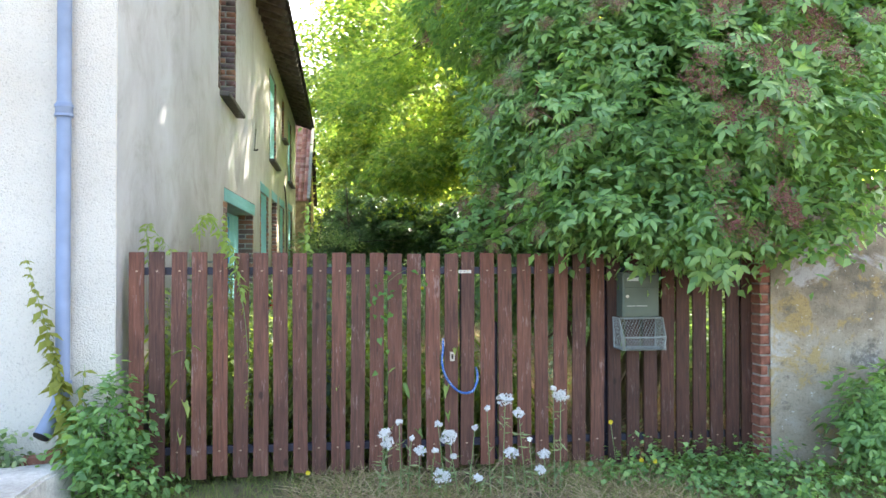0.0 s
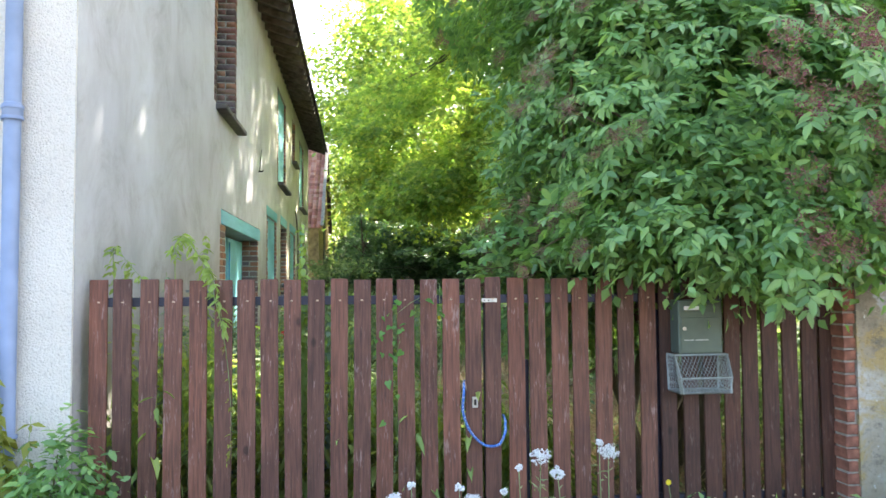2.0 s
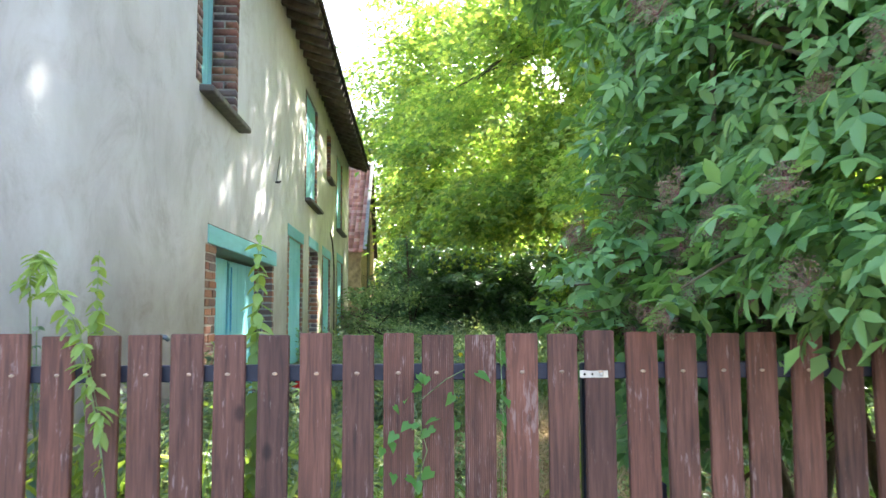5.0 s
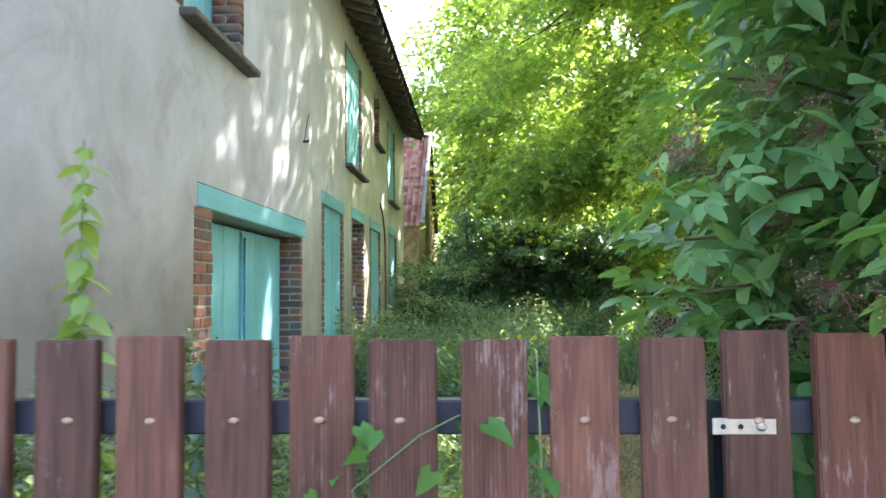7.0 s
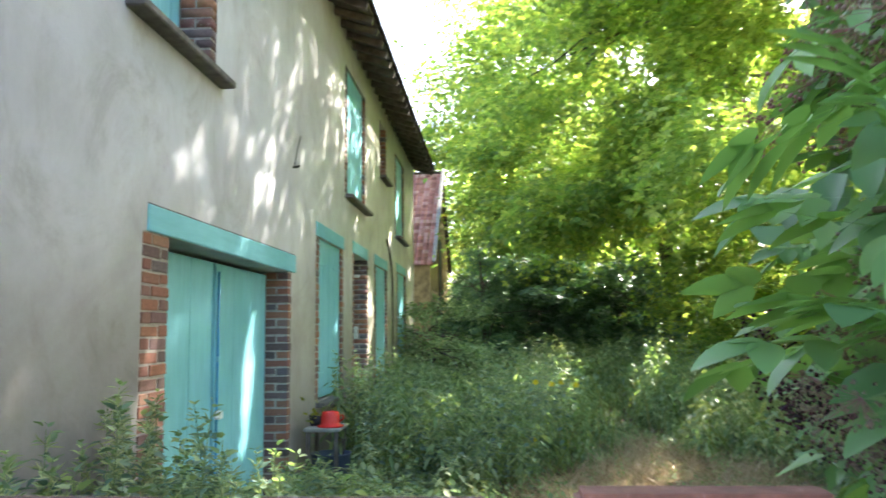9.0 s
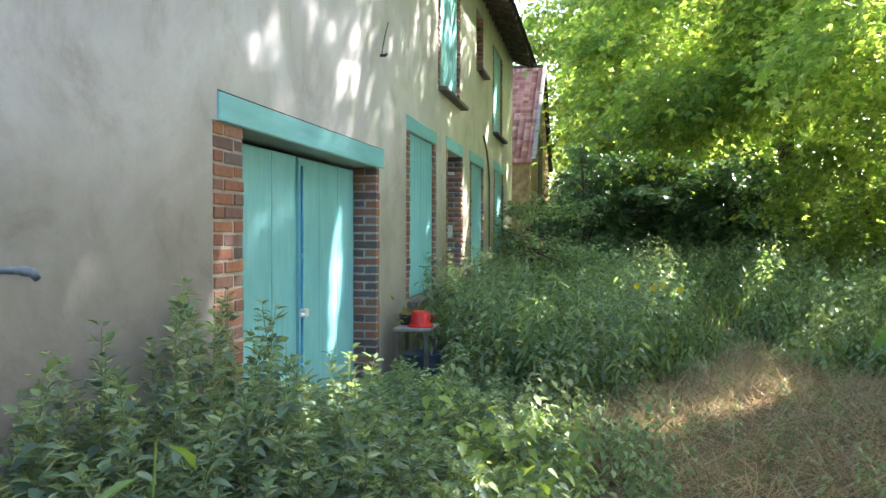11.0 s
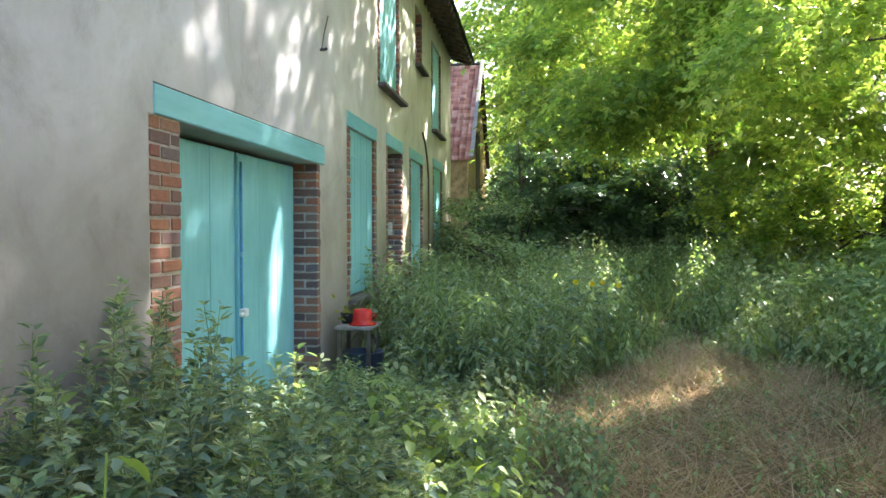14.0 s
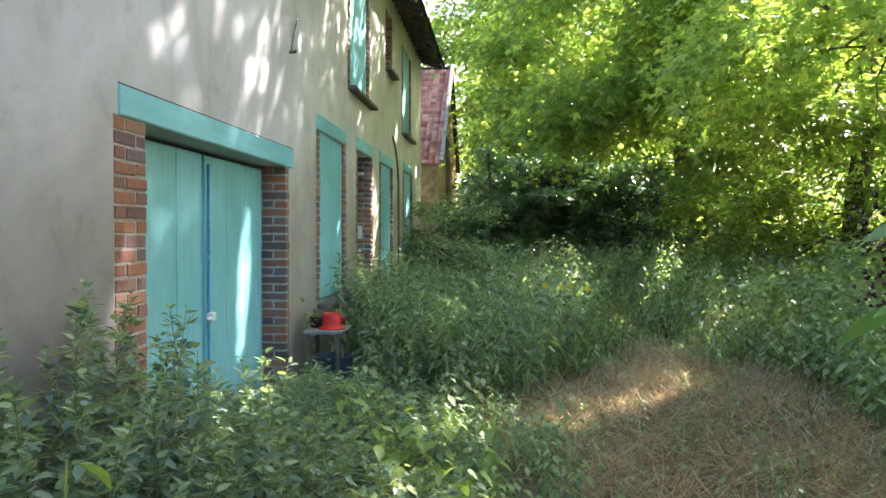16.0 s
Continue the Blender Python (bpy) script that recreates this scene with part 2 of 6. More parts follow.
ROUGHCAST, PLASTER, MORTAR, TURQ = m_roughcast(), m_plaster(), m_mortar(), m_turquoise()
PICKET_GROOVED = m_picket("grooved_wood", True)
# the picket wood at under half its brightness, for the fence panel
PICKET_DARK = m_picket("darker_picket_wood", False, (0.46, 0.46, 0.48))
TURQ_BEAM = m_turquoise("turquoise_beam", (1, 0.1, 1))
BRICK, BRICK_FAR = m_brick(), m_brick("brick_far", False)
PICKET, OLDWALL, TILE, SOIL, CONCRETE = m_picket(), m_old_wall(), m_tile(), m_soil(), m_concrete()
BARK, TWIG = m_bark(), m_bark("twig", (0.12, 0.10, 0.055))
SLATE = plain("slate", (0.115, 0.105, 0.095), 0.75, 0, 0.35, 12, 0.3)
EAVE = plain("weathered_board", (0.115, 0.098, 0.08), 0.85, 0, 0.45, 9, 0.4)
RAIL = plain("blue_black_metal", (0.030, 0.034, 0.055), 0.45, 0.3, 0.2, 20, 0.05)
STEEL = plain("galvanised_steel", (0.50, 0.49, 0.47), 0.42, 0.85, 0.2, 40, 0.1)
RUSTY = plain("brass_screw", (0.46, 0.33, 0.23), 0.45, 0.6, 0.3, 60, 0.1)
PIPE = plain("blue_grey_plastic", (0.20, 0.25, 0.35), 0.5, 0, 0.12, 6, 0.05)
BOXGREEN = plain("grey_green_metal", (0.085, 0.115, 0.098), 0.42, 0.2, 0.12, 8, 0.05)
BASKET = plain("grey_wire", (0.30, 0.33, 0.32), 0.5, 0.3, 0.15, 30, 0.05)
def m_cable():
    n = Nodes("blue_cable")
    v = n.coords()
    vo = n.add("ShaderNodeTexVoronoi", Scale=110.0)
    n.link(v, vo.inputs["Vector"])
    c = n.mix(n.ramp(vo.outputs["Distance"], [(0.28, (0.75, 0.75, 0.75)), (0.42, (0, 0, 0))]), (0.022, 0.105, 0.36), (0.50, 0.62, 0.78))
    n.colour(c).set(0.35)
    return n.mat


BLUEHOSE = m_cable()
WHITE = plain("off_white", (0.72, 0.71, 0.68), 0.6, 0, 0.08, 20, 0.05)
RED = plain("red_enamel", (0.62, 0.022, 0.018), 0.25, 0, 0.08, 6, 0.02)
DARK = plain("black_rubber", (0.018, 0.018, 0.018), 0.6, 0, 0.2, 20, 0.05)
BLUECLOTH = plain("dark_blue_plastic", (0.055, 0.080, 0.125), 0.6, 0, 0.3, 6, 0.1)
GREYTOP = plain("grey_table_top", (0.24, 0.225, 0.205), 0.7, 0, 0.3, 14, 0.2)
STONE = plain("yellow_rubble", (0.34, 0.255, 0.13), 0.95, 0, 0.45, 5, 0.6)
GLASS_DARK = plain("dark_pane", (0.02, 0.022, 0.022), 0.12, 0, 0.1, 4, 0.0)

L_ELDER = leafy("elder_leaf", [(0.12, (0.080, 0.170, 0.068)), (0.5, (0.185, 0.330, 0.122)), (0.8, (0.275, 0.430, 0.150)), (0.97, (0.44, 0.51, 0.16))], (1.5, 1.6, 0.65), 0.42, 0.38, 0.42)
L_TREE = leafy("tree_leaf", [(0.12, (0.070, 0.150, 0.048)), (0.5, (0.148, 0.255, 0.078)), (0.88, (0.30, 0.37, 0.115))], (2.45, 2.10, 0.95), 0.42, 0.60, 0.4)
L_DARK = leafy("evergreen_leaf", [(0.2, (0.055, 0.115, 0.052)), (0.6, (0.092, 0.178, 0.074)), (0.95, (0.17, 0.27, 0.11))], (1.4, 1.5, 0.7), 0.42, 0.28, 0.45)
L_NETTLE = leafy("nettle_leaf", [(0.12, (0.054, 0.102, 0.076)), (0.5, (0.140, 0.220, 0.160)), (0.9, (0.33, 0.41, 0.285))], (1.3, 1.45, 0.8), 0.48, 0.35, 0.4)
L_HERB = leafy("herb_leaf", [(0.12, (0.085, 0.150, 0.075)), (0.5, (0.190, 0.275, 0.138)), (0.9, (0.40, 0.47, 0.26))], (1.5, 1.6, 0.7), 0.5, 0.38, 0.4)
L_PALE = leafy("pale_herb_leaf", [(0.15, (0.20, 0.26, 0.14)), (0.5, (0.31, 0.37, 0.20)), (0.9, (0.46, 0.49, 0.28))], (1.4, 1.4, 0.7), 0.6, 0.35, 0.3)
# a brighter L_TREE: the sunlit look of the low boughs is in the colour
L_BOUGH = leafy("sunlit_bough_leaf", [(0.15, (0.12, 0.22, 0.060)), (0.5, (0.20, 0.32, 0.090)), (0.85, (0.36, 0.44, 0.16))], (2.5, 2.2, 1.0), 0.42, 0.55, 0.4)
L_FRESH = leafy("fresh_leaf", [(0.15, (0.16, 0.25, 0.07)), (0.5, (0.25, 0.36, 0.10)), (0.9, (0.40, 0.46, 0.13))], (1.4, 1.4, 0.6), 0.5, 0.4, 0.35)
L_GRASS = leafy("grass_blade", [(0.2, (0.091, 0.169, 0.039)), (0.6, (0.182, 0.234, 0.072)), (0.9, (0.390, 0.325, 0.156))], (1.5, 1.5, 0.7), 0.6, 0.3, 0.25)
L_VINE = leafy("bindweed_leaf", [(0.15, (0.06, 0.16, 0.035)), (0.5, (0.10, 0.24, 0.055)), (0.9, (0.19, 0.36, 0.09))], (1.6, 1.6, 0.6), 0.4, 0.4, 0.4)
L_DRY = leafy("dry_grass", [(0.15, (0.20, 0.140, 0.080)), (0.5, (0.41, 0.310, 0.19)), (0.9, (0.62, 0.50, 0.34))], (1.2, 1.1, 0.9), 0.7, 0.25, 0.2)
L_YELLOW = leafy("yellowing_leaf", [(0.2, (0.14, 0.19, 0.05)), (0.6, (0.26, 0.27, 0.06)), (0.95, (0.42, 0.35, 0.06))], (1.5, 1.5, 0.5), 0.6, 0.35, 0.25)
BERRY = leafy("elder_berry", [(0.2, (0.19, 0.070, 0.070)), (0.6, (0.31, 0.135, 0.120)), (0.95, (0.39, 0.25, 0.17))], (1.2, 0.8, 0.7), 0.45, 0.08, 0.4)
BERRY_UNRIPE = leafy("unripe_berry", [(0.2, (0.16, 0.10, 0.065)), (0.6, (0.25, 0.19, 0.11)), (0.95, (0.30, 0.30, 0.15))], (1.2, 0.9, 0.7), 0.45, 0.08, 0.4)
BERRY_PINK = leafy("pink_berry", [(0.2, (0.22, 0.03, 0.075)), (0.9, (0.36, 0.06, 0.13))], (1.2, 0.7, 0.8), 0.4, 0.08, 0.4)
BERRY_RIPE = leafy("ripe_berry", [(0.2, (0.025, 0.008, 0.012)), (0.9, (0.09, 0.018, 0.03))], (1.2, 0.6, 0.7), 0.22, 0.03, 0.5)
STALK = leafy("pink_stalk", [(0.2, (0.27, 0.11, 0.11)), (0.6, (0.36, 0.17, 0.16)), (0.95, (0.40, 0.29, 0.20))], (1.2, 0.8, 0.7), 0.5, 0.1, 0.3)
PETAL = leafy("white_petal", [(0.2, (0.80, 0.80, 0.77)), (0.9, (0.86, 0.86, 0.85))], (1, 1, 1), 0.7, 0.15, 0.2)
PETAL_Y = leafy("yellow_petal", [(0.2, (0.70, 0.55, 0.03)), (0.9, (0.80, 0.68, 0.05))], (1, 1, 0.6), 0.6, 0.3, 0.2)


# ---- mesh helpers ----
def from_arrays(name, verts, faces):
    """A mesh from an n x 3 array and an m x k array of corners, all faces alike."""
    me = bpy.data.meshes.new(name)
    faces = np.asarray(faces, dtype=np.int32)
    me.vertices.add(len(verts))
    me.vertices.foreach_set("co", np.asarray(verts, dtype=np.float32).ravel())
    k = faces.shape[1]
    me.loops.add(faces.size)
    me.loops.foreach_set("vertex_index", faces.ravel())
    me.polygons.add(len(faces))
    me.polygons.foreach_set("loop_start", np.arange(0, faces.size, k, dtype=np.int32))
    me.update(calc_edges=True)
    return me


def thing(name, label="", category="", group="", kind="", at=(0, 0, 0)):
    ob = new(name)
    ob.location = at
    return tagged(ob, label, category, group, kind)


def link_mesh(name, me, material, parent=None, label="", kind="", smooth=False):
    if not me.materials:
        me.materials.append(material)
    if smooth:
        me.polygons.foreach_set("use_smooth", np.ones(len(me.polygons), dtype=bool))
    ob = new(name, me)
    ob.parent = parent
    return tagged(ob, label, "", "", kind)


def part(name, bm, material, parent=None, label="", smooth=False, kind=""):
    me = bpy.data.meshes.new(name)
    bm.normal_update()
    bm.to_mesh(me)
    bm.free()
    return link_mesh(name, me, material, parent, label, kind, smooth)


def box(bm, x0, x1, y0, y1, z0, z1, bevel=0.0, turn=None):
    vs = bmesh.ops.create_cube(bm, size=1.0)["verts"]
    m = Matrix.Translation(((x0 + x1) / 2, (y0 + y1) / 2, (z0 + z1) / 2)) @ Matrix.Diagonal((x1 - x0, y1 - y0, z1 - z0, 1))
    if turn is not None:
        m = turn @ m
    bmesh.ops.transform(bm, matrix=m, verts=vs)
    if bevel:
        es = list({e for v in vs for e in v.link_edges})
        bmesh.ops.bevel(bm, geom=es, offset=bevel, segments=1, affect='EDGES')
    return bm


def boxed(x0, x1, y0, y1, z0, z1, bevel=0.0, turn=None):
    return box(bmesh.new(), x0, x1, y0, y1, z0, z1, bevel, turn)


def tube_arrays(points, radii, seg=8):
    """Quads of a tube along points, with a radius at each; closed at both ends by a fan of flat quads."""
    pts = [Vector(p) for p in points]
    vs, fs = [], []
    for i, p in enumerate(pts):
        d = (pts[min(i + 1, len(pts) - 1)] - pts[max(i - 1, 0)]).normalized()
        a = d.orthogonal().normalized() if i == 0 else (a - d * a.dot(d)).normalized()
        b = d.cross(a)
        r = radii[i] if hasattr(radii, "__len__") else radii
        for k in range(seg):
            w = 2 * math.pi * k / seg
            vs.append(tuple(p + (a * math.cos(w) + b * math.sin(w)) * r))
    for i in range(len(pts) - 1):
        for k in range(seg):
            k2 = (k + 1) % seg
            fs.append((i * seg + k, i * seg + k2, (i + 1) * seg + k2, (i + 1) * seg + k))
    for base in (0, (len(pts) - 1) * seg):
        for k in range(1, seg - 2, 2):
            fs.append((base, base + k, base + k + 1, base + k + 2))
    return np.array(vs), np.array(fs)


def tubes(name, runs, material, parent=None, label="", seg=8, kind=""):
    """One mesh of several tubes, each (points, radii)."""
    vs, fs, at = [], [], 0
    for pts, rad in runs:
        v, f = tube_arrays(pts, rad, seg)
        vs.append(v)
        fs.append(f + at)
        at += len(v)
    return link_mesh(name, from_arrays(name, np.concatenate(vs), np.concatenate(fs)), material, parent, label, kind, True)


# leaf shapes: base at the origin, tip at y = 1, upper side towards z
LEAF5 = (np.array([(0, 0, 0), (-0.27, 0.40, 0.05), (0, 0.45, -0.04), (0.27, 0.40, 0.05), (0, 1, -0.10)]), np.array([(0, 3, 2), (0, 2, 1), (2, 3, 4), (1, 2, 4)]))
LEAF6 = (np.array([(0, 0, 0), (-0.25, 0.30, 0.04), (-0.20, 0.68, 0.01), (0, 1.0, -0.11), (0.20, 0.68, 0.01), (0.25, 0.30, 0.04), (0, 0.5, -0.03)]),
         np.array([(0, 6, 1), (1, 6, 2), (2, 6, 3), (3, 6, 4), (4, 6, 5), (5, 6, 0)]))
# a finer leaf for those close to the camera
_t = np.linspace(0, 1, 9)
_w = 0.27 * np.sin(np.pi * _t ** 0.75) ** 0.8
LEAF_FINE = (np.concatenate([np.stack([-_w, _t, 0.05 * np.sin(np.pi * _t) - 0.10 * _t ** 2], -1), np.stack([0 * _t, _t, -0.02 * np.sin(np.pi * _t) - 0.10 * _t ** 2], -1), np.stack([_w, _t, 0.05 * np.sin(np.pi * _t) - 0.10 * _t ** 2], -1)]),
             np.array([q for i in range(8) for q in ((i, i + 9, i + 10), (i, i + 10, i + 1), (i + 9, i + 18, i + 19), (i + 9, i + 19, i + 10))]))
LEAF4 = (np.array([(0, 0, 0), (-0.33, 0.5, 0.07), (0, 1, 0), (0.33, 0.5, 0.07)]), np.array([(0, 3, 2), (0, 2, 1)]))
BROAD5 = (np.array([(0, 0, 0), (-0.42, 0.42, 0.07), (0, 0.45, -0.03), (0.42, 0.42, 0.07), (0, 1, -0.1)]), LEAF5[1])
BLADE = (np.array([(-0.013, 0, 0), (0.013, 0, 0), (-0.010, 0.5, 0.06), (0.010, 0.5, 0.06), (0, 1, 0.25)]), np.array([(0, 1, 3), (0, 3, 2), (2, 3, 4)]))
SLIM5 = (LEAF5[0] * np.array([0.80, 1, 1]), LEAF5[1])
SLIM6 = (LEAF6[0] * np.array([0.82, 1, 1.2]), LEAF6[1])
LANCE = (LEAF6[0] * np.array([0.46, 1, 1.6]), LEAF6[1])
# an ovate nettle leaf with a drawn-out tip, folded along its midrib
NETTLE = (np.array([(0, 0, 0), (-0.28, 0.22, 0.05), (-0.22, 0.58, 0.03), (0, 1.0, -0.15), (0.22, 0.58, 0.03), (0.28, 0.22, 0.05), (0, 0.42, -0.03)]), LEAF6[1])
# three lobes that share their base
LOBED = (np.array([(0, 0, 0), (-0.20, 0.50, 0.05), (0, 1, -0.05), (0.20, 0.50, 0.05), (-0.40, 0.20, 0.04), (-0.60, 0.62, -0.03), (-0.22, 0.42, 0.04), (0.22, 0.42, 0.04), (0.60, 0.62, -0.03), (0.40, 0.20, 0.04)]),
         np.array([(0, 3, 2), (0, 2, 1), (0, 6, 5), (0, 5, 4), (0, 9, 8), (0, 8, 7)]))
NUT = (np.array([(0, 0, 1), (0.9, 0, 0.1), (-0.45, 0.78, 0.1), (-0.45, -0.78, 0.1), (0, 0, -0.9)]) * 0.5, np.array([(0, 1, 2), (0, 2, 3), (0, 3, 1), (4, 2, 1), (4, 3, 2), (4, 1, 3)]))


def unit(a):
    return a / np.maximum(np.linalg.norm(a, axis=-1, keepdims=True), 1e-9)


def scatter(shape, pos, way, up, size):
    """Many leaves of one shape: at pos, pointing along way, upper side towards up. Returns corners and faces."""
    tv, tf = shape
    y = unit(way)
    x = unit(np.cross(y, up))
    z = np.cross(x, y)
    size = np.broadcast_to(np.asarray(size, dtype=float), (len(pos),))
    v = pos[:, None, :] + size[:, None, None] * (tv[None, :, 0:1] * x[:, None, :] + tv[None, :, 1:2] * y[:, None, :] + tv[None, :, 2:3] * z[:, None, :])
    f = tf[None] + (np.arange(len(pos)) * len(tv))[:, None, None]
    return v.reshape(-1, 3), f.reshape(-1, tf.shape[1])


def merged(sets):
    vs, fs, at = [], [], 0
    for v, f in sets:
        vs.append(v)
        fs.append(f + at)
        at += len(v)
    return np.concatenate(vs), np.concatenate(fs)


def leaves(name, sets, material, parent=None, label="", kind=""):
    v, f = merged(sets)
    return link_mesh(name, from_arrays(name, v, f), material, parent, label, kind, True)


# ---- ground ----
def ground_height(x, y):
    """Soft lumps; level at the gate, a little higher at the far end of the garden."""
    x, y = np.asarray(x, dtype=float), np.asarray(y, dtype=float)
    h = 0.03 * np.sin(x * 1.7 + 0.4) * np.sin(y * 1.3) + 0.02 * np.sin(x * 4.1 + y * 2.7)
    h = h + 0.5 * np.clip((y - 14) / 20, 0, 1)
    return h - 0.03


def build_ground():
    xs = np.concatenate([[-3000, -400, -80, -30], np.arange(-14, 26, 0.5), [40, 90, 400, 3000]])
    ys = np.concatenate([[-3000, -400, -60, -20], np.arange(-6, 46, 0.5), [60, 120, 500, 3000]])
    gx, gy = np.meshgrid(xs, ys)
    v = np.stack([gx, gy, ground_height(gx, gy)], -1).reshape(-1, 3)
    n = len(xs)
    i, j = np.meshgrid(np.arange(n - 1), np.arange(len(ys) - 1))
    a = (j * n + i).ravel()
    f = np.stack([a, a + 1, a + n + 1, a + n], -1)
    ob = link_mesh("ground", from_arrays("ground", v, f), SOIL, None, "dry garden soil under grass and weeds", "structure", True)
    return tagged(ob, category="ground")


build_ground()

# ---- the old house: smooth rendered long wall, roughcast street gable ----
WX = -1.345           # face of the long wall
CORNER = (-1.462, 5.26)
WALL_END = 23.1
EAVE_Z = 5.52


def wall_x(y):
    """The long wall bends a little towards the street corner."""
    return WX if y >= 8.6 else WX + (CORNER[0] - WX) * (8.6 - y) / (8.6 - CORNER[1])


# openings: y0, y1, z0, z1 of the cut, brick borders included
OPENINGS = {
    "garage": (9.03, 12.09, -0.2, 2.18),
    "window_low_a": (13.09, 14.60, 0.88, 2.66),
    "entry": (15.21, 16.50, -0.2, 2.69),
    "window_low_b": (17.10, 18.58, 0.88, 2.70),
    "window_low_c": (19.88, 21.45, 0.88, 2.80),
    "window_up_a": (8.65, 10.06, 3.40, 5.25),
    "window_up_b": (14.67, 16.24, 3.42, 5.15),
    "window_up_c": (17.70, 18.50, 4.30, 5.25),
    "window_up_d": (19.70, 21.20, 3.50, 5.15),
}

house = thing("old_house", "two-storey rendered house with turquoise shutters, shut up and abandoned", "house")


def build_wall():
    ys = sorted({CORNER[1], 6.0, 7.3, 8.6, WALL_END, *[o[0] for o in OPENINGS.values()], *[o[1] for o in OPENINGS.values()]})
    zs = sorted({-0.25, EAVE_Z + 0.15, *[o[2] for o in OPENINGS.values() if o[2] > 0], *[o[3] for o in OPENINGS.values()], 1.2, 3.2})

    def is_cut(y, z):
        return any(o[0] < y < o[1] and o[2] < z < o[3] for o in OPENINGS.values())
    bm = bmesh.new()
    deep = 0.5
    made = {}

    def v(y, z, back):
        key = (round(y, 4), round(z, 4), back)
        if key not in made:
            made[key] = bm.verts.new((wall_x(y) - (deep if back else 0), y, z))
        return made[key]
    ny, nz = len(ys) - 1, len(zs) - 1
    solid = [[not is_cut((ys[i] + ys[i + 1]) / 2, (zs[j] + zs[j + 1]) / 2) for j in range(nz)] for i in range(ny)]
    for i in range(ny):
        for j in range(nz):
            if not solid[i][j]:
                continue
            y0, y1, z0, z1 = ys[i], ys[i + 1], zs[j], zs[j + 1]
            bm.faces.new([v(y0, z0, 0), v(y1, z0, 0), v(y1, z1, 0), v(y0, z1, 0)])
            bm.faces.new([v(y0, z1, 1), v(y1, z1, 1), v(y1, z0, 1), v(y0, z0, 1)])
            for di, dj, a, b in ((-1, 0, (y0, z0), (y0, z1)), (1, 0, (y1, z1), (y1, z0)), (0, -1, (y1, z0), (y0, z0)), (0, 1, (y0, z1), (y1, z1))):
                p, q = i + di, j + dj
                if p < 0 or p >= ny or q < 0 or q >= nz or not solid[p][q]:
                    bm.faces.new([v(*a, 0), v(*b, 0), v(*b, 1), v(*a, 1)])
    bmesh.ops.recalc_face_normals(bm, faces=bm.faces)
    return part("wall", bm, PLASTER, house, "smooth grey-beige lime render, stained and patched")


long_wall = build_wall()

# street gable, roughcast, facing the road
bm = bmesh.new()
prof = [(CORNER[0] - 0.003, -0.25), (CORNER[0] - 0.003, EAVE_Z + 0.2), (-4.2, EAVE_Z + 3.35), (-7.2, EAVE_Z + 0.1), (-7.2, -0.25)]
near_side = [bm.verts.new((x, CORNER[1] - 0.02, z)) for x, z in prof]
far_side = [bm.verts.new((x, CORNER[1] + 0.46, z)) for x, z in prof]
bm.faces.new(near_side)
bm.faces.new(far_side[::-1])
for i in range(5):
    bm.faces.new([near_side[i], far_side[i], far_side[(i + 1) % 5], near_side[(i + 1) % 5]])
bmesh.ops.recalc_face_normals(bm, faces=bm.faces)
gable = part("gable_wall", bm, ROUGHCAST, house, "white roughcast gable wall")
# the closed far side and back, to shade the inside
part("rear_wall", boxed(-7.0, WX - 0.51, WALL_END - 0.45, WALL_END - 0.004, -0.25, EAVE_Z + 0.1), PLASTER, house)
part("side_wall", boxed(-7.2, -7.0, CORNER[1], WALL_END, -0.25, EAVE_Z + 0.1), PLASTER, house)
part("upper_floor", boxed(-7.0, WX - 0.51, 5.8, WALL_END - 0.5, 2.95, 3.1), EAVE, house)

BRICK_SIZES = {}


def brick_mesh(w, d, h):
    """A slightly uneven brick, cut at its edges; shared by all of its size."""
    key = (round(w, 3), round(d, 3), round(h, 3), rnd.randrange(3))
    if key not in BRICK_SIZES:
        bm = boxed(-d / 2, d / 2, -w / 2, w / 2, -h / 2, h / 2)
        r = random.Random(str(key))
        bmesh.ops.bevel(bm, geom=list(bm.edges), offset=0.004, segments=1, affect='EDGES')
        for q in bm.verts:
            q.co += Vector((r.uniform(-1, 1), r.uniform(-1, 1), r.uniform(-1, 1))) * 0.0016
        me = bpy.data.meshes.new("brick")
        bm.to_mesh(me)
        bm.free()
        me.materials.append(BRICK)
        BRICK_SIZES[key] = me
    return BRICK_SIZES[key]


BRICK_JOBS = []       # (y, x, z, w, d, h, near) made at the end of the file


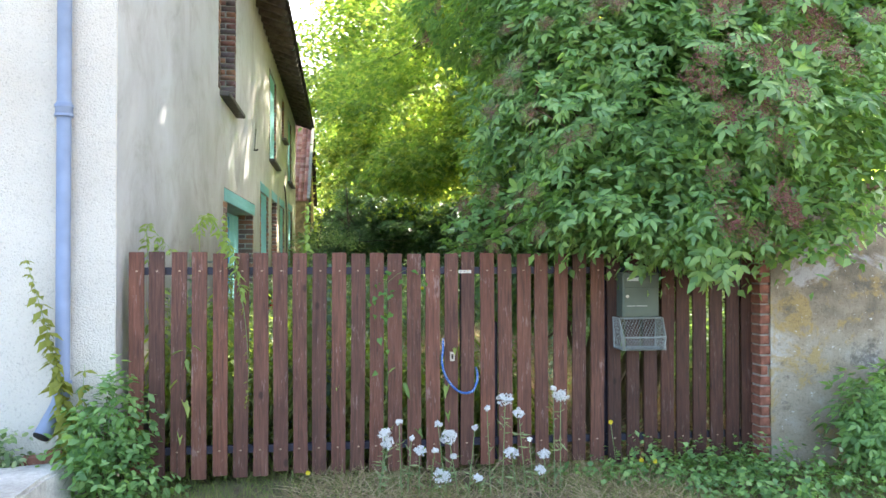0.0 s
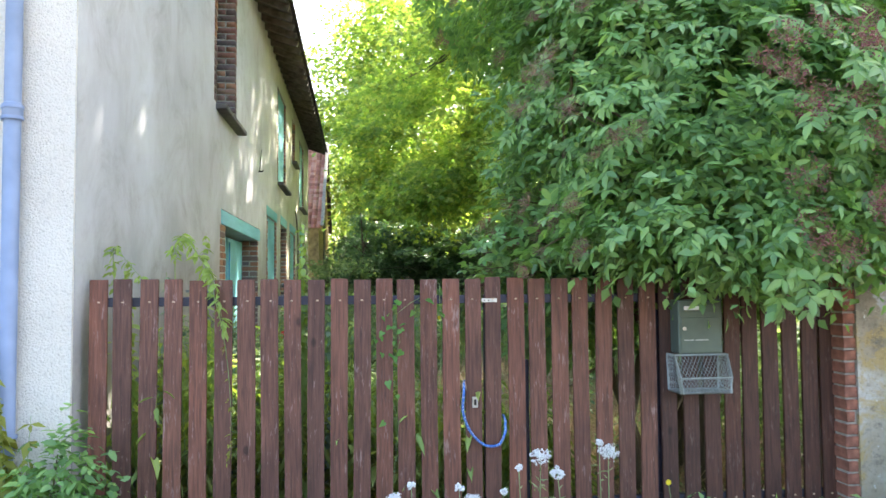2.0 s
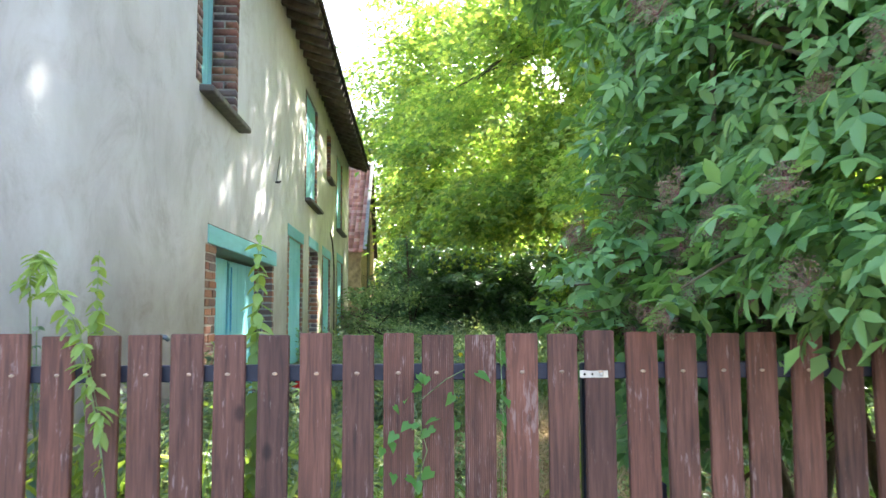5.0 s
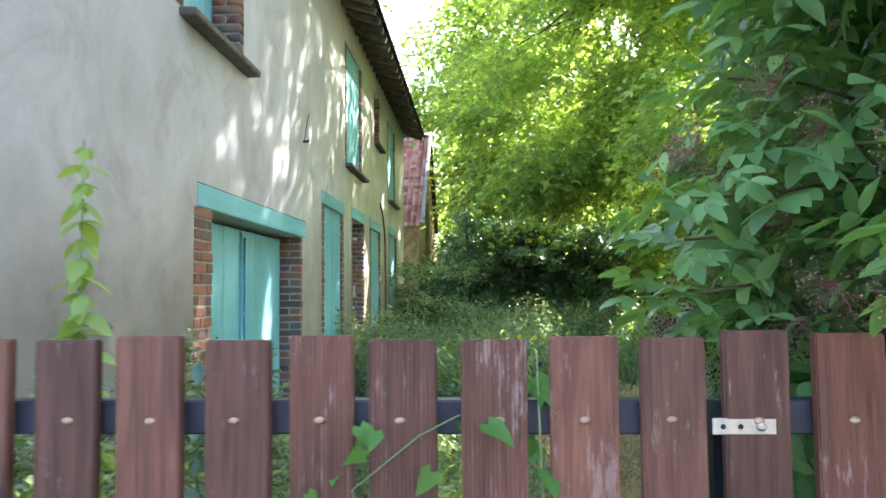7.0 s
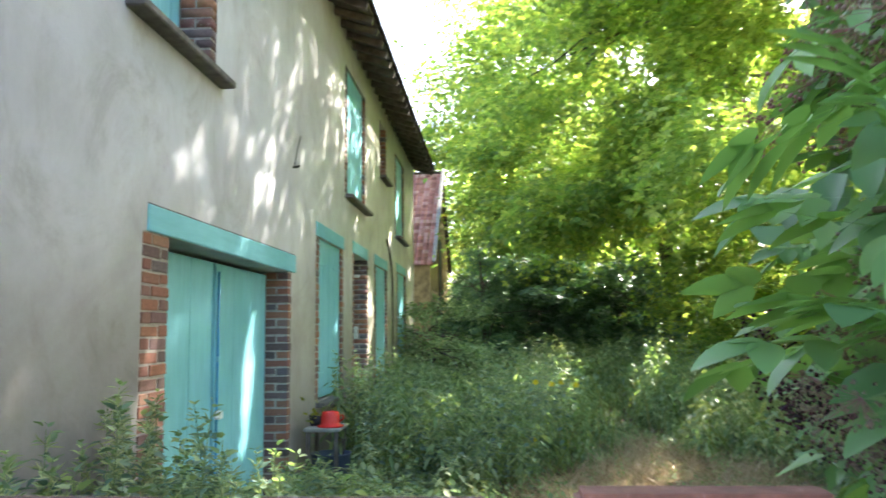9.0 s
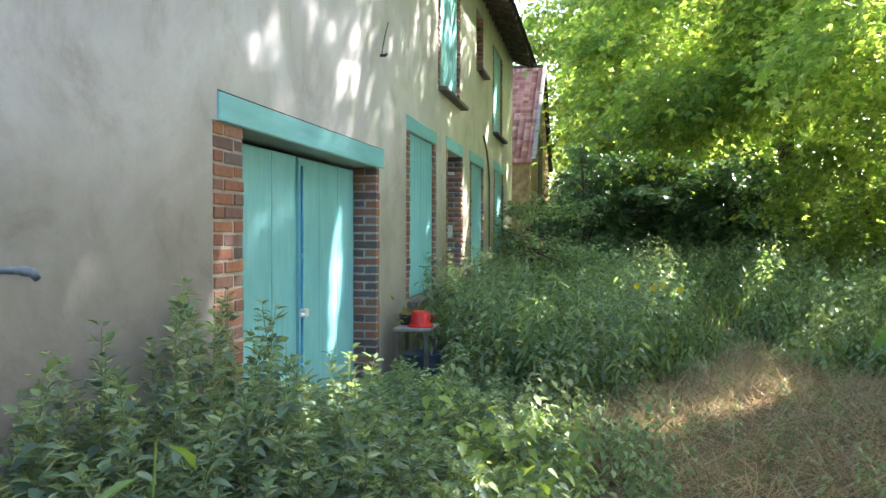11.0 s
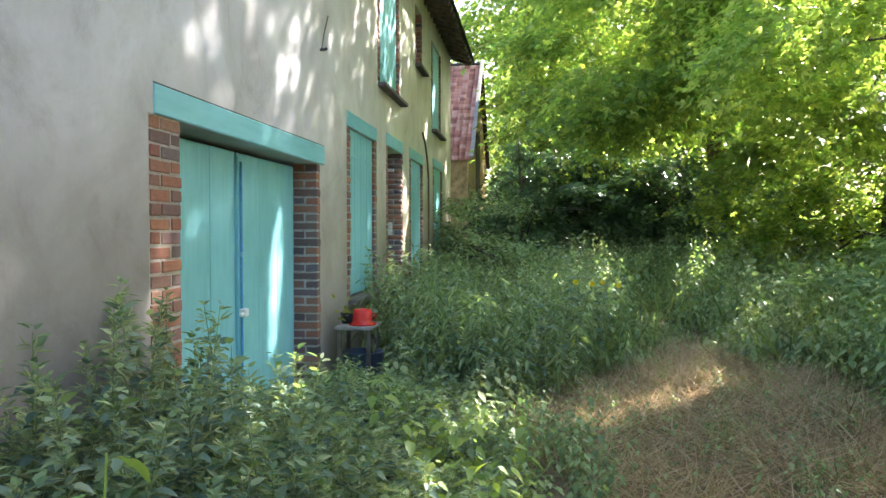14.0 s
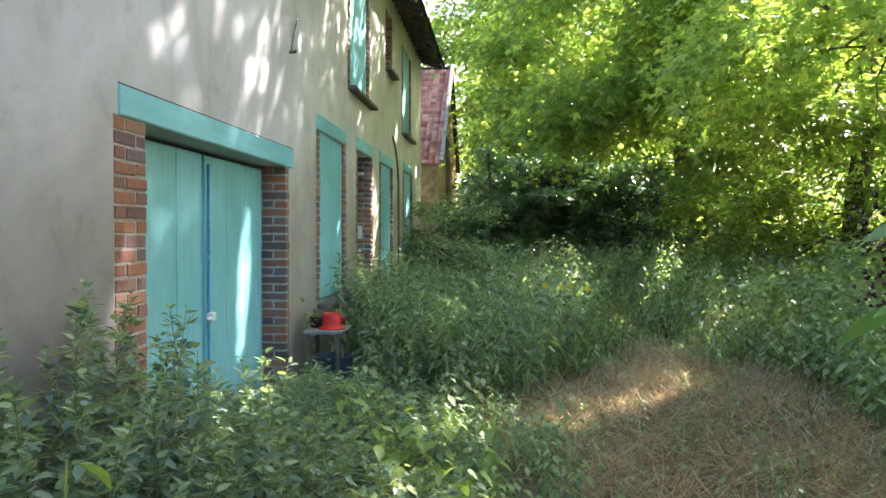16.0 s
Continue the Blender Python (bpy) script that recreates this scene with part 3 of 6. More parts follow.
def brick_jamb(y_edge, side, z0, z1, face, reveal, near, course=0.0735):
    """The toothed brick border of an opening; y_edge: its edge at the opening, side: the way into the masonry."""
    joint = 0.014
    n = max(1, int(round((z1 - z0) / course)))
    course = (z1 - z0) / n
    xf = WX
    # bedding mortar, a little behind the bricks
    ya, yb = sorted((y_edge + side * 0.006, y_edge + side * (face + 0.0)))
    part("mortar_bed", boxed(xf - reveal - 0.02, xf - 0.007, ya, yb, z0, z1), MORTAR, long_wall)
    for k in range(n):
        z = z0 + (k + 0.5) * course
        odd = k % 2
        a = 0.105 if odd else min(0.215, face)          # corner brick: along the face
        b = 0.215 if odd else 0.105                      # and into the reveal
        b = min(b, reveal)
        rows = [(0.0, a, 0.0, b)]
        if face - a > 0.06:
            left = face - a - joint
            while left > 0.05:
                w = min(left, 0.215 if (odd and left > 0.16) else 0.105)
                rows.append((face - left, w, 0.0, 0.105))
                left -= w + joint
        left = reveal - b - joint
        while left > 0.05:
            w = min(left, 0.215)
            rows.append((0.0, 0.105, reveal - left, w))
            left -= w + joint
        for off, w, deep, d in rows:
            y = y_edge + side * (off + w / 2)
            x = xf - deep - d / 2 + rnd.uniform(-0.005, 0.004)
            BRICK_JOBS.append((y, x, z + rnd.uniform(-0.003, 0.003), w - rnd.choice((0.0, 0.004, 0.009)), d, course - joint + rnd.choice((-0.004, 0.0, 0.003)), near))


def plank_leaf(name, parent, x, y0, y1, z0, z1, planks, battens=(), thick=0.035, label=""):
    """A leaf of upright boards with battens, in one plane."""
    bm = bmesh.new()
    w = (y1 - y0) / planks
    for i in range(planks):
        box(bm, x - thick, x + rnd.uniform(-0.0015, 0.0015), y0 + i * w + 0.0018, y0 + (i + 1) * w - 0.0018, z0, z1, 0.003)
    for zb in battens:
        box(bm, x + 0.002, x + 0.024, y0 + 0.02, y1 - 0.02, zb - 0.045, zb + 0.045, 0.003)
    return part(name, bm, TURQ, parent, label)


def lintel(parent, y0, y1, z0, z1, proud=0.012, sag=0.0):
    bm = bmesh.new()
    box(bm, WX - 0.30, WX + proud, y0, y1, z0, z1, 0.006)
    for q in bm.verts:
        if q.co.y < (y0 + y1) / 2 and q.co.z > (z0 + z1) / 2:
            q.co.z -= sag
    return part("lintel", bm, TURQ_BEAM, parent, "turquoise painted timber lintel")


def sill(parent, y0, y1, z, out=0.13):
    bm = boxed(WX - 0.25, WX + out, y0, y1, z - 0.07, z, 0.008)
    for q in bm.verts:
        if q.co.x > WX and q.co.z > z - 0.03:
            q.co.z -= 0.018
    return part("sill", bm, SLATE, parent, "dark weathered stone sill")


def hinge_strap(bm, y0, y1, z, x):
    return box(bm, x + 0.003, x + 0.010, y0, y1, z - 0.018, z + 0.018, 0.002)


# garage
garage = part("garage_door", boxed(WX - 0.33, WX - 0.30, 9.30, 12.05, -0.1, 2.17), EAVE, house, "wide two-leaf plank door, shut")
GX = WX - 0.215
plank_leaf("door_leaf", garage, GX, 9.385, 10.665, 0.02, 2.15, 3)
plank_leaf("door_leaf", garage, GX, 10.70, 12.0, 0.02, 2.15, 3)
part("cover_strip", boxed(GX + 0.001, GX + 0.028, 10.655, 10.712, 0.02, 2.12, 0.004), TURQ, garage)
BLUE_ROD = plain("blue_rod", (0.05, 0.25, 0.40), 0.5, 0, 0.2, 20, 0.05)
tubes("bolt_rod", [([(GX + 0.04, 10.685, 0.05), (GX + 0.04, 10.685, 2.08)], 0.010)], BLUE_ROD, garage, "blue painted espagnolette rod", 6)
bm = boxed(GX + 0.028, GX + 0.075, 10.66, 10.735, 0.975, 1.035, 0.008)
box(bm, GX + 0.05, GX + 0.07, 10.60, 10.66, 0.99, 1.01, 0.004)
part("door_handle", bm, WHITE, garage, "white enamelled turn handle")
bm = boxed(GX + 0.026, GX + 0.055, 10.668, 10.702, 1.40, 1.44, 0.004)
part("rod_guide", bm, TURQ, garage)
lintel(garage, 9.085, 12.23, 2.182, 2.352, 0.010, 0.018)
# shadow line of the gap above the lintel, made as a black strip
bm = boxed(WX - 0.02, WX + 0.003, 9.085, 12.23, 2.353, 2.360)
for q in bm.verts:
    q.co.z -= 0.018 if q.co.y < 10 else 0.0
part("joint", bm, DARK, garage, "dark strip for the shadow line of the joint above the beam")
brick_jamb(9.385, -1, -0.1, 2.18, 0.355, 0.215, True)
brick_jamb(12.00, 1, -0.1, 2.18, 0.09, 0.215, True)

# ground-floor and upper windows
for key, z_lint, near in (("window_low_a", 0.16, True), ("window_low_b", 0.17, False), ("window_low_c", 0.17, False)):
    y0, y1, z0, z1 = OPENINGS[key]
    win = part("window", boxed(WX - 0.32, WX - 0.28, y0 + 0.15, y1 - 0.15, z0, z1), GLASS_DARK, house, "tall window behind shut turquoise shutters")
    mid = (y0 + y1) / 2
    a, b = y0 + 0.17, y1 - 0.13
    mid = (a + b) / 2
    plank_leaf("shutter", win, WX - 0.03, a + 0.004, mid - 0.003, z0 + 0.02, z1 - 0.004, 4)
    plank_leaf("shutter", win, WX - 0.03, mid + 0.003, b - 0.004, z0 + 0.02, z1 - 0.004, 4)
    for zz in (z0 + 0.28, z1 - 0.28):
        for ya in (a + 0.02, b - 0.36):
            part("hinge", hinge_strap(bmesh.new(), ya, ya + 0.34, zz, WX - 0.03), TURQ, win)
    lintel(win, y0, y1, z1 + 0.002, z1 + z_lint, 0.008)
    sill(win, y0 + 0.05, y1 - 0.05, z0 + 0.005, 0.10)
    brick_jamb(a, -1, z0 + 0.01, z1, 0.17, 0.12, near)
    brick_jamb(b, 1, z0 + 0.01, z1, 0.13, 0.12, near)

y0, y1, z0, z1 = OPENINGS["entry"]
entry = part("entry_door", boxed(WX - 0.48, WX - 0.44, y0, y1, -0.1, z1), TURQ, house, "front door set deep in a brick porch")
lintel(entry, y0 + 0.0, y1 - 0.03, z1 + 0.002, z1 + 0.17, 0.008)
brick_jamb(y0 + 0.14, -1, -0.1, z1, 0.14, 0.42, True)
brick_jamb(y1 - 0.14, 1, -0.1, z1, 0.14, 0.42, True)
part("meter_plate", boxed(WX - 0.26, WX - 0.13, y1 - 0.165, y1 - 0.142, 1.52, 1.70, 0.004), STEEL, entry, "small grey metal plate on the brick")
bm = boxed(WX - 0.34, WX - 0.10, y1 - 0.19, y1 - 0.143, 2.43, 2.47, 0.006)
box(bm, WX - 0.28, WX - 0.24, y1 - 0.20, y1 - 0.143, 2.25, 2.44, 0.006)
part("lamp_bracket", bm, WHITE, entry)

for key, deep_set in (("window_up_a", True), ("window_up_b", False), ("window_up_c", True), ("window_up_d", False)):
    y0, y1, z0, z1 = OPENINGS[key]
    small = key == "window_up_c"
    win = part("window", boxed(WX - 0.34, WX - 0.30, y0 + 0.08, y1 - 0.08, z0, z1), GLASS_DARK, house, "upper window" + (" with open dark panes" if small else " with turquoise shutters"))
    bw = 0.12 if small else 0.17
    a, b = y0 + bw, y1 - bw + (0.05 if not small else 0)
    if key == "window_up_a":
        b = 9.955
    xs = WX - (0.225 if deep_set else 0.03)
    if not small:
        mid = (a + b) / 2
        plank_leaf("shutter", win, xs, a + 0.004, mid - 0.003, z0 + 0.02, z1 - 0.01, 4)
        plank_leaf("shutter", win, xs, mid + 0.003, b - 0.004, z0 + 0.02, z1 - 0.01, 4)
        for zz in (z0 + 0.28, z1 - 0.28):
            for ya in (a + 0.02, b - 0.36):
                part("hinge", hinge_strap(bmesh.new(), ya, ya + 0.34, zz, xs), TURQ, win)
    else:
        bmf = boxed(WX - 0.28, WX - 0.24, a, a + 0.06, z0, z1, 0.004)
        box(bmf, WX - 0.28, WX - 0.24, b - 0.06, b, z0, z1, 0.004)
        part("window_frame", bmf, EAVE, win)
    sill(win, y0 + (0.02 if key != "window_up_a" else 0.10), y1 + 0.11, z0 + 0.005, 0.11)
    near = key in ("window_up_a",)
    brick_jamb(a, -1, z0 + 0.01, z1, a - y0, 0.22 if deep_set else 0.12, near)
    brick_jamb(b, 1, z0 + 0.01, z1, y1 - b, 0.22 if deep_set else 0.12, near)

# wall fittings
TAP_GREY = plain("dull_metal", (0.16, 0.19, 0.21), 0.5, 0.5, 0.3, 40, 0.1)
tubes("cable", [([(WX + 0.012, 18.45, 3.25), (WX + 0.014, 18.75, 3.12), (WX + 0.014, 19.05, 2.82), (WX + 0.014, 19.2, 2.5), (WX + 0.014, 19.22, 0.2)], 0.018)], EAVE, house, "dark pipe running down the wall", 6)
tubes("iron_hook", [([(WX - 0.02, 12.12, 3.20), (WX + 0.05, 12.12, 3.20), (WX + 0.06, 12.13, 3.215)], 0.013), ([(WX + 0.012, 12.13, 3.21), (WX + 0.012, 12.22, 3.38), (WX + 0.012, 12.35, 3.56)], 0.005)], DARK, house, "rusty iron hook and wire", 6)
tubes("outside_tap", [([(WX - 0.02, 7.55, 1.475), (WX + 0.16, 7.55, 1.475)], 0.012), ([(WX + 0.13, 7.55, 1.475), (WX + 0.17, 7.55, 1.47), (WX + 0.19, 7.55, 1.45)], [0.017, 0.016, 0.013])], TAP_GREY, house, "short metal pipe sticking out of the wall", 8)

# roof: eave, boards seen from below, tiles
EX = -0.86            # outer edge of the eave
roof = part("roof", boxed(-1.40, EX, 5.0, 23.45, 0, 0.02), EAVE, house, "old roof with weathered boards under the eave")
me = roof.data
for q in me.vertices:
    q.co.z += EAVE_Z + 0.06 + (-0.10 if q.co.x > -1.2 else 0.08)
for i in range(46):
    y = 5.2 + i * 0.40
    bm = boxed(0, 0.60, -0.04, 0.04, -0.09, 0.0, 0.006, pose(-1.42, y, EAVE_Z + 0.145, 0, 18.5, 0) @ pose(0, 0, 0, rnd.uniform(-2, 2), 0, rnd.uniform(-2, 2)))
    part("rafter", bm, EAVE, roof)


def roof_slope():
    """Rows of flat tiles up the slope that faces the garden."""
    vs, fs, at = [], [], 0
    pitch = radians(47)
    for r in range(24):
        s = r * 0.20
        for c in range(108):
            y = 5.0 + c * 0.172 + rnd.uniform(-0.004, 0.004)
            lift = rnd.uniform(0, 0.006)
            for ss, t in ((0, 0.03), (0.27, 0.012)):
                x = EX + 0.035 - (s + ss) * math.cos(pitch)
                z = EAVE_Z + (s + ss) * math.sin(pitch) - 0.02 + lift
                for yy in (y, y + 0.165):
                    vs.append((x, yy, z))
                    vs.append((x + t * math.sin(pitch), yy, z + t * math.cos(pitch)))
            # corners: 0 1 (front left low, high) 2 3 (front right) 4 5 6 7 (back)
            for q in ((0, 2, 3, 1), (1, 3, 7, 5), (0, 1, 5, 4), (2, 6, 7, 3), (0, 4, 6, 2)):
                fs.append(tuple(at + k for k in q))
            at += 8
    return from_arrays("roof_tiles", np.array(vs), np.array(fs))


ROOF_TILE = plain("dark_tile", (0.085, 0.07, 0.058), 0.9, 0, 0.4, 8, 0.3)
link_mesh("roof_tiles", roof_slope(), ROOF_TILE, roof, "weathered dark flat tiles", "stuff")
bm = bmesh.new()
box(bm, -4.8, 0, 4.98, 23.5, -0.03, 0.0, 0, pose(-0.95, 0, EAVE_Z + 0.03, 0, 47, 0))
part("roof_boarding", bm, EAVE, roof)
bm = bmesh.new()
box(bm, 0, 4.85, 4.98, 23.5, -0.03, 0.0, 0, pose(-7.5, 0, EAVE_Z + 0.03, 0, -47, 0))
part("roof_boarding", bm, EAVE, roof)

# ---- barn at the far end ----
barn = thing("barn", "old stone barn with a red clay tile roof", "barn")
BX, BY = -1.19, 26.0


def build_barn():
    bm = bmesh.new()
    prof = [(BY, -0.2), (BY, 3.55), (BY + 4.1, 6.85), (BY + 8.2, 3.9), (BY + 8.2, -0.2)]
    front = [bm.verts.new((BX, y, z)) for y, z in prof]
    back = [bm.verts.new((BX - 9, y, z)) for y, z in prof]
    bm.faces.new(front)
    bm.faces.new(back[::-1])
    for i in range(5):
        j = (i + 1) % 5
        bm.faces.new([front[i], back[i], back[j], front[j]])
    bmesh.ops.recalc_face_normals(bm, faces=bm.faces)
    part("wall", bm, STONE, barn, "yellowish rubble stone wall")
    vs, fs, at = [], [], 0
    run, rise = 4.1, 3.32
    length = math.hypot(run, rise)
    cy, sz = run / length, rise / length
    for r in range(29):
        s = r * 0.185 - 0.2
        for c in range(42):
            x1 = BX + 0.10 - c * 0.178
            lift = rnd.uniform(0, 0.012)
            for ss, t in ((0, 0.035), (0.23, 0.02)):
                for xx in (x1 - 0.170, x1):
                    base = (xx, BY + (s + ss) * cy, 3.56 + (s + ss) * sz + lift)
                    vs.append(base)
                    vs.append((xx, base[1] - t * sz, base[2] + t * cy))
            for q in ((0, 2, 3, 1), (1, 3, 7, 5), (0, 1, 5, 4), (2, 6, 7, 3)):
                fs.append(tuple(at + k for k in q))
            at += 8
    link_mesh("roof_tiles", from_arrays("roof_tiles", np.array(vs), np.array(fs)), TILE, barn, "red clay roof tiles", "stuff")
    ang = math.degrees(math.atan2(rise, run))
    part("verge", boxed(BX + 0.06, BX + 0.17, -0.15, length + 0.05, 0.0, 0.06, 0.008, pose(0, BY, 3.60, ang, 0, 0)), GREYTOP, barn, "pale verge along the roof edge")
    part("rear_slope", boxed(BX - 9, BX + 0.15, 0, 5.2, 0, 0.08, 0, pose(0, BY + 4.05, 6.9, -36, 0, 0)), ROOF_TILE, barn)
    part("barn_window", boxed(BX - 0.2, BX + 0.02, BY + 3.0, BY + 4.6, 2.0, 4.6, 0.01), DARK, barn, "dark opening in the gable")


build_barn()

# ---- street wall with brick end and coping ----
right_wall = tagged(part("wall_street", boxed(3.115, 9.5, 5.20, 5.56, -0.2, 2.0), OLDWALL, None, "old garden wall, mossy stained render with a tile coping", False, "structure"), category="wall")
part("wall_core", boxed(3.046, 3.114, 5.225, 5.56, -0.2, 2.0), MORTAR, right_wall)
RED_BRICK = plain("red_brick", (0.25, 0.10, 0.068), 0.9, 0, 0.4, 14, 0.5)
for i in range(27):
    z = -0.02 + i * 0.0745
    w = (0.118 if i // 2 % 2 else 0.066) + rnd.uniform(-0.014, 0.014)
    me = brick_mesh(0.24, w, 0.061).copy()
    me.materials[0] = RED_BRICK
    ob = new("brick", me)
    ob.location = (3.038 + w / 2 + rnd.uniform(-0.004, 0.006), 5.33, z + 0.035)
    ob.rotation_euler = (0, radians(rnd.uniform(-1.5, 1.5)), radians(rnd.uniform(-1, 1)))
    ob.parent = right_wall
COPING = plain("coping_tile", (0.20, 0.145, 0.105), 0.9, 0, 0.4, 9, 0.4)
for i in range(19):
    x = 3.05 + i * 0.33
    part("coping_tile", boxed(-0.16, 0.16, -0.25, 0.25, -0.03, 0.03, 0.01, pose(x, 5.37, 2.045, rnd.uniform(-1.5, 1.5), rnd.uniform(-2, 2), 0)), COPING, right_wall)

# ---- gate ----
PICKET_X = [-1.362, -1.224, -1.087, -0.949, -0.808, -0.674, -0.540, -0.407, -0.273, -0.146, -0.013, 0.117, 0.247, 0.377, 0.513, 0.649, 0.782,
            0.892, 1.038, 1.169, 1.305, 1.434, 1.571, 1.710, 1.846, 1.978, 2.117, 2.251, 2.381, 2.505, 2.633, 2.764, 2.889, 3.010]
GY = 5.335            # face of the pickets
gates = [thing("gate_leaf", "brown stained picket gate leaf on dark metal rails, shut", "gate", "gate leaves"),
         thing("gate_leaf", "brown stained picket gate leaf with a steel plate, shut", "gate", "gate leaves"),
         thing("fence_panel", "darker brown picket fence panel beside the gate", "fence")]


def picket_mesh(w, h, seed):
    r = random.Random(seed)
    bm = bmesh.new()
    bmesh.ops.create_cube(bm, size=1.0)
    bmesh.ops.transform(bm, matrix=Matrix.Translation((0, 0.011, h / 2)) @ Matrix.Diagonal((w, 0.022, h, 1)), verts=bm.verts)
    bmesh.ops.subdivide_edges(bm, edges=[e for e in bm.edges if abs(e.verts[0].co.z - e.verts[1].co.z) > 0.5], cuts=5)
    bmesh.ops.bevel(bm, geom=[e for e in bm.edges if len(e.link_faces) == 2 and e.calc_face_angle(0) > 1.0], offset=0.0028, segments=2, affect='EDGES')
    for q in bm.verts:
        q.co.x += 0.002 * math.sin(q.co.z * 3 + seed) + r.uniform(-1, 1) * 0.0004
        q.co.y += 0.002 * math.sin(q.co.z * 2.3 + seed * 2)
    return bm


for i, x in enumerate(PICKET_X):
    g = gates[0] if i < 17 else gates[1] if i < 25 else gates[2]
    top = 1.543 + rnd.uniform(-0.005, 0.004) + (0.008 if x < -0.9 else 0) + (0.008 if i == 17 else 0)
    low = 0.03 + rnd.uniform(-0.02, 0.02)
    w = (0.100 if i not in (16, 17) else 0.097) + rnd.uniform(-0.003, 0.003)
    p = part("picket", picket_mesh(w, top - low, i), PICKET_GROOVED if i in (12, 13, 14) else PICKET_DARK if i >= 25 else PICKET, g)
    p.location = (x, GY, low)
    p.rotation_euler = (radians(rnd.uniform(-0.3, 0.3)), radians(rnd.uniform(-0.35, 0.35)), radians(rnd.uniform(-1.2, 1.2)) if i not in (16, 17) else 0.0)
    for z in (1.42, 0.20):
        bm = bmesh.new()
        bmesh.ops.create_uvsphere(bm, u_segments=8, v_segments=5, radius=0.0075)
        bmesh.ops.transform(bm, matrix=Matrix.Translation((rnd.uniform(-0.008, 0.008), -0.001, z - low)) @ Matrix.Diagonal((1.15, 0.6, 0.75, 1)), verts=bm.verts)
        part("screw", bm, RUSTY, p)
for g, a, b in ((gates[0], -1.41, 0.825), (gates[1], 0.845, 1.90), (gates[2], 1.925, 3.02)):
    for z in (1.42, 0.20):
        part("rail", boxed(a, b, GY + 0.026, GY + 0.062, z - 0.026, z + 0.026, 0.003), RAIL, g, "blue-black steel rail")
for g, x in ((gates[0], 0.80), (gates[0], -1.40), (gates[1], 0.87), (gates[1], 1.103), (gates[1], 1.885), (gates[2], 1.935)):
    part("stile", boxed(x - 0.02, x + 0.02, GY + 0.063, GY + 0.10, 0.06, 1.44 if x != 1.103 else 1.05, 0.003), RAIL, g)
bm = boxed(0.828, 0.92, GY - 0.007, GY - 0.003, 1.400, 1.424, 0.0012)
part("steel_plate", bm, STEEL, gates[1], "small galvanised steel mending plate")
for dx, rr in ((0.843, 0.004), (0.868, 0.004), (0.898, 0.0075)):
    bm = bmesh.new()
    bmesh.ops.create_uvsphere(bm, u_segments=8, v_segments=5, radius=rr)
    bmesh.ops.transform(bm, matrix=Matrix.Translation((dx, GY - 0.008, 1.412)) @ Matrix.Diagonal((1, 0.5, 1, 1)), verts=bm.verts)
    part("screw_head", bm, STEEL if rr > 0.005 else DARK, gates[1])
bm = boxed(0.765, 0.800, GY - 0.006, GY - 0.001, 0.78, 0.845, 0.003)
part("lock_plate", bm, STEEL, gates[0], "small steel lock plate")
bm = boxed(0.776, 0.789, GY - 0.010, GY - 0.006, 0.795, 0.83, 0.003)
part("keyhole", bm, DARK, gates[0])

# ---- blue cable lock looped round the two middle pickets ----
lock = thing("cable_lock", "blue cable bicycle lock looped round the gate pickets", "lock")
way = [Vector((x, GY - 0.03, z - 0.033)) for x, z in ((0.712, 0.90), (0.706, 0.80), (0.735, 0.705), (0.79, 0.63), (0.855, 0.592), (0.925, 0.605), (0.958, 0.68))]
pts = [(0.722, GY + 0.03, 0.932), (0.716, GY - 0.012, 0.907)]
for i in range(len(way) - 1):
    p0, p1, p2, p3 = way[max(0, i - 1)], way[i], way[i + 1], way[min(len(way) - 1, i + 2)]
    for t in (0.0, 0.25, 0.5, 0.75):
        pts.append(tuple(0.5 * (2 * p1 + (p2 - p0) * t + (2 * p0 - 5 * p1 + 4 * p2 - p3) * t * t + (3 * p1 - p0 - 3 * p2 + p3) * t ** 3)))
pts += [tuple(way[-1]), (0.962, GY + 0.0, 0.702), (0.958, GY + 0.04, 0.727)]
tubes("cable", [(pts, 0.0082)], BLUEHOSE, lock, "shiny blue plastic cable", 10)
tubes("ferrule", [([(0.722, GY + 0.025, 0.922), (0.716, GY - 0.008, 0.892)], 0.016)], RUSTY, lock, "", 8)

# ---- letter box ----
lb = thing("letter_box", "grey-green metal letter box with a wire newspaper basket", "letter box")
part("box", boxed(1.990, 2.262, GY - 0.13, GY - 0.003, 1.085, 1.405, 0.006), BOXGREEN, lb)
part("door", boxed(2.002, 2.250, GY - 0.136, GY - 0.1305, 1.095, 1.30, 0.002), BOXGREEN, lb)
part("slot_flap", boxed(2.015, 2.236, GY - 0.138, GY - 0.1305, 1.335, 1.375, 0.002), BOXGREEN, lb)
part("name_label", boxed(2.02, 2.12, GY - 0.1415, GY - 0.1385, 1.345, 1.368, 0.001), WHITE, lb, "white paper label")
bm = bmesh.new()
bmesh.ops.create_cone(bm, cap_ends=True, segments=12, radius1=0.011, radius2=0.011, depth=0.008)
bmesh.ops.transform(bm, matrix=Matrix.Translation((2.022, GY - 0.139, 1.235)) @ Matrix.Rotation(radians(90), 4, 'X'), verts=bm.verts)
part("lock", bm, STEEL, lb)
bm = boxed(2.02, 2.08, GY - 0.1385, GY - 0.1362, 1.163, 1.170)
box(bm, 2.09, 2.17, GY - 0.1385, GY - 0.1362, 1.163, 1.170)
part("label_bar", bm, BASKET, lb)


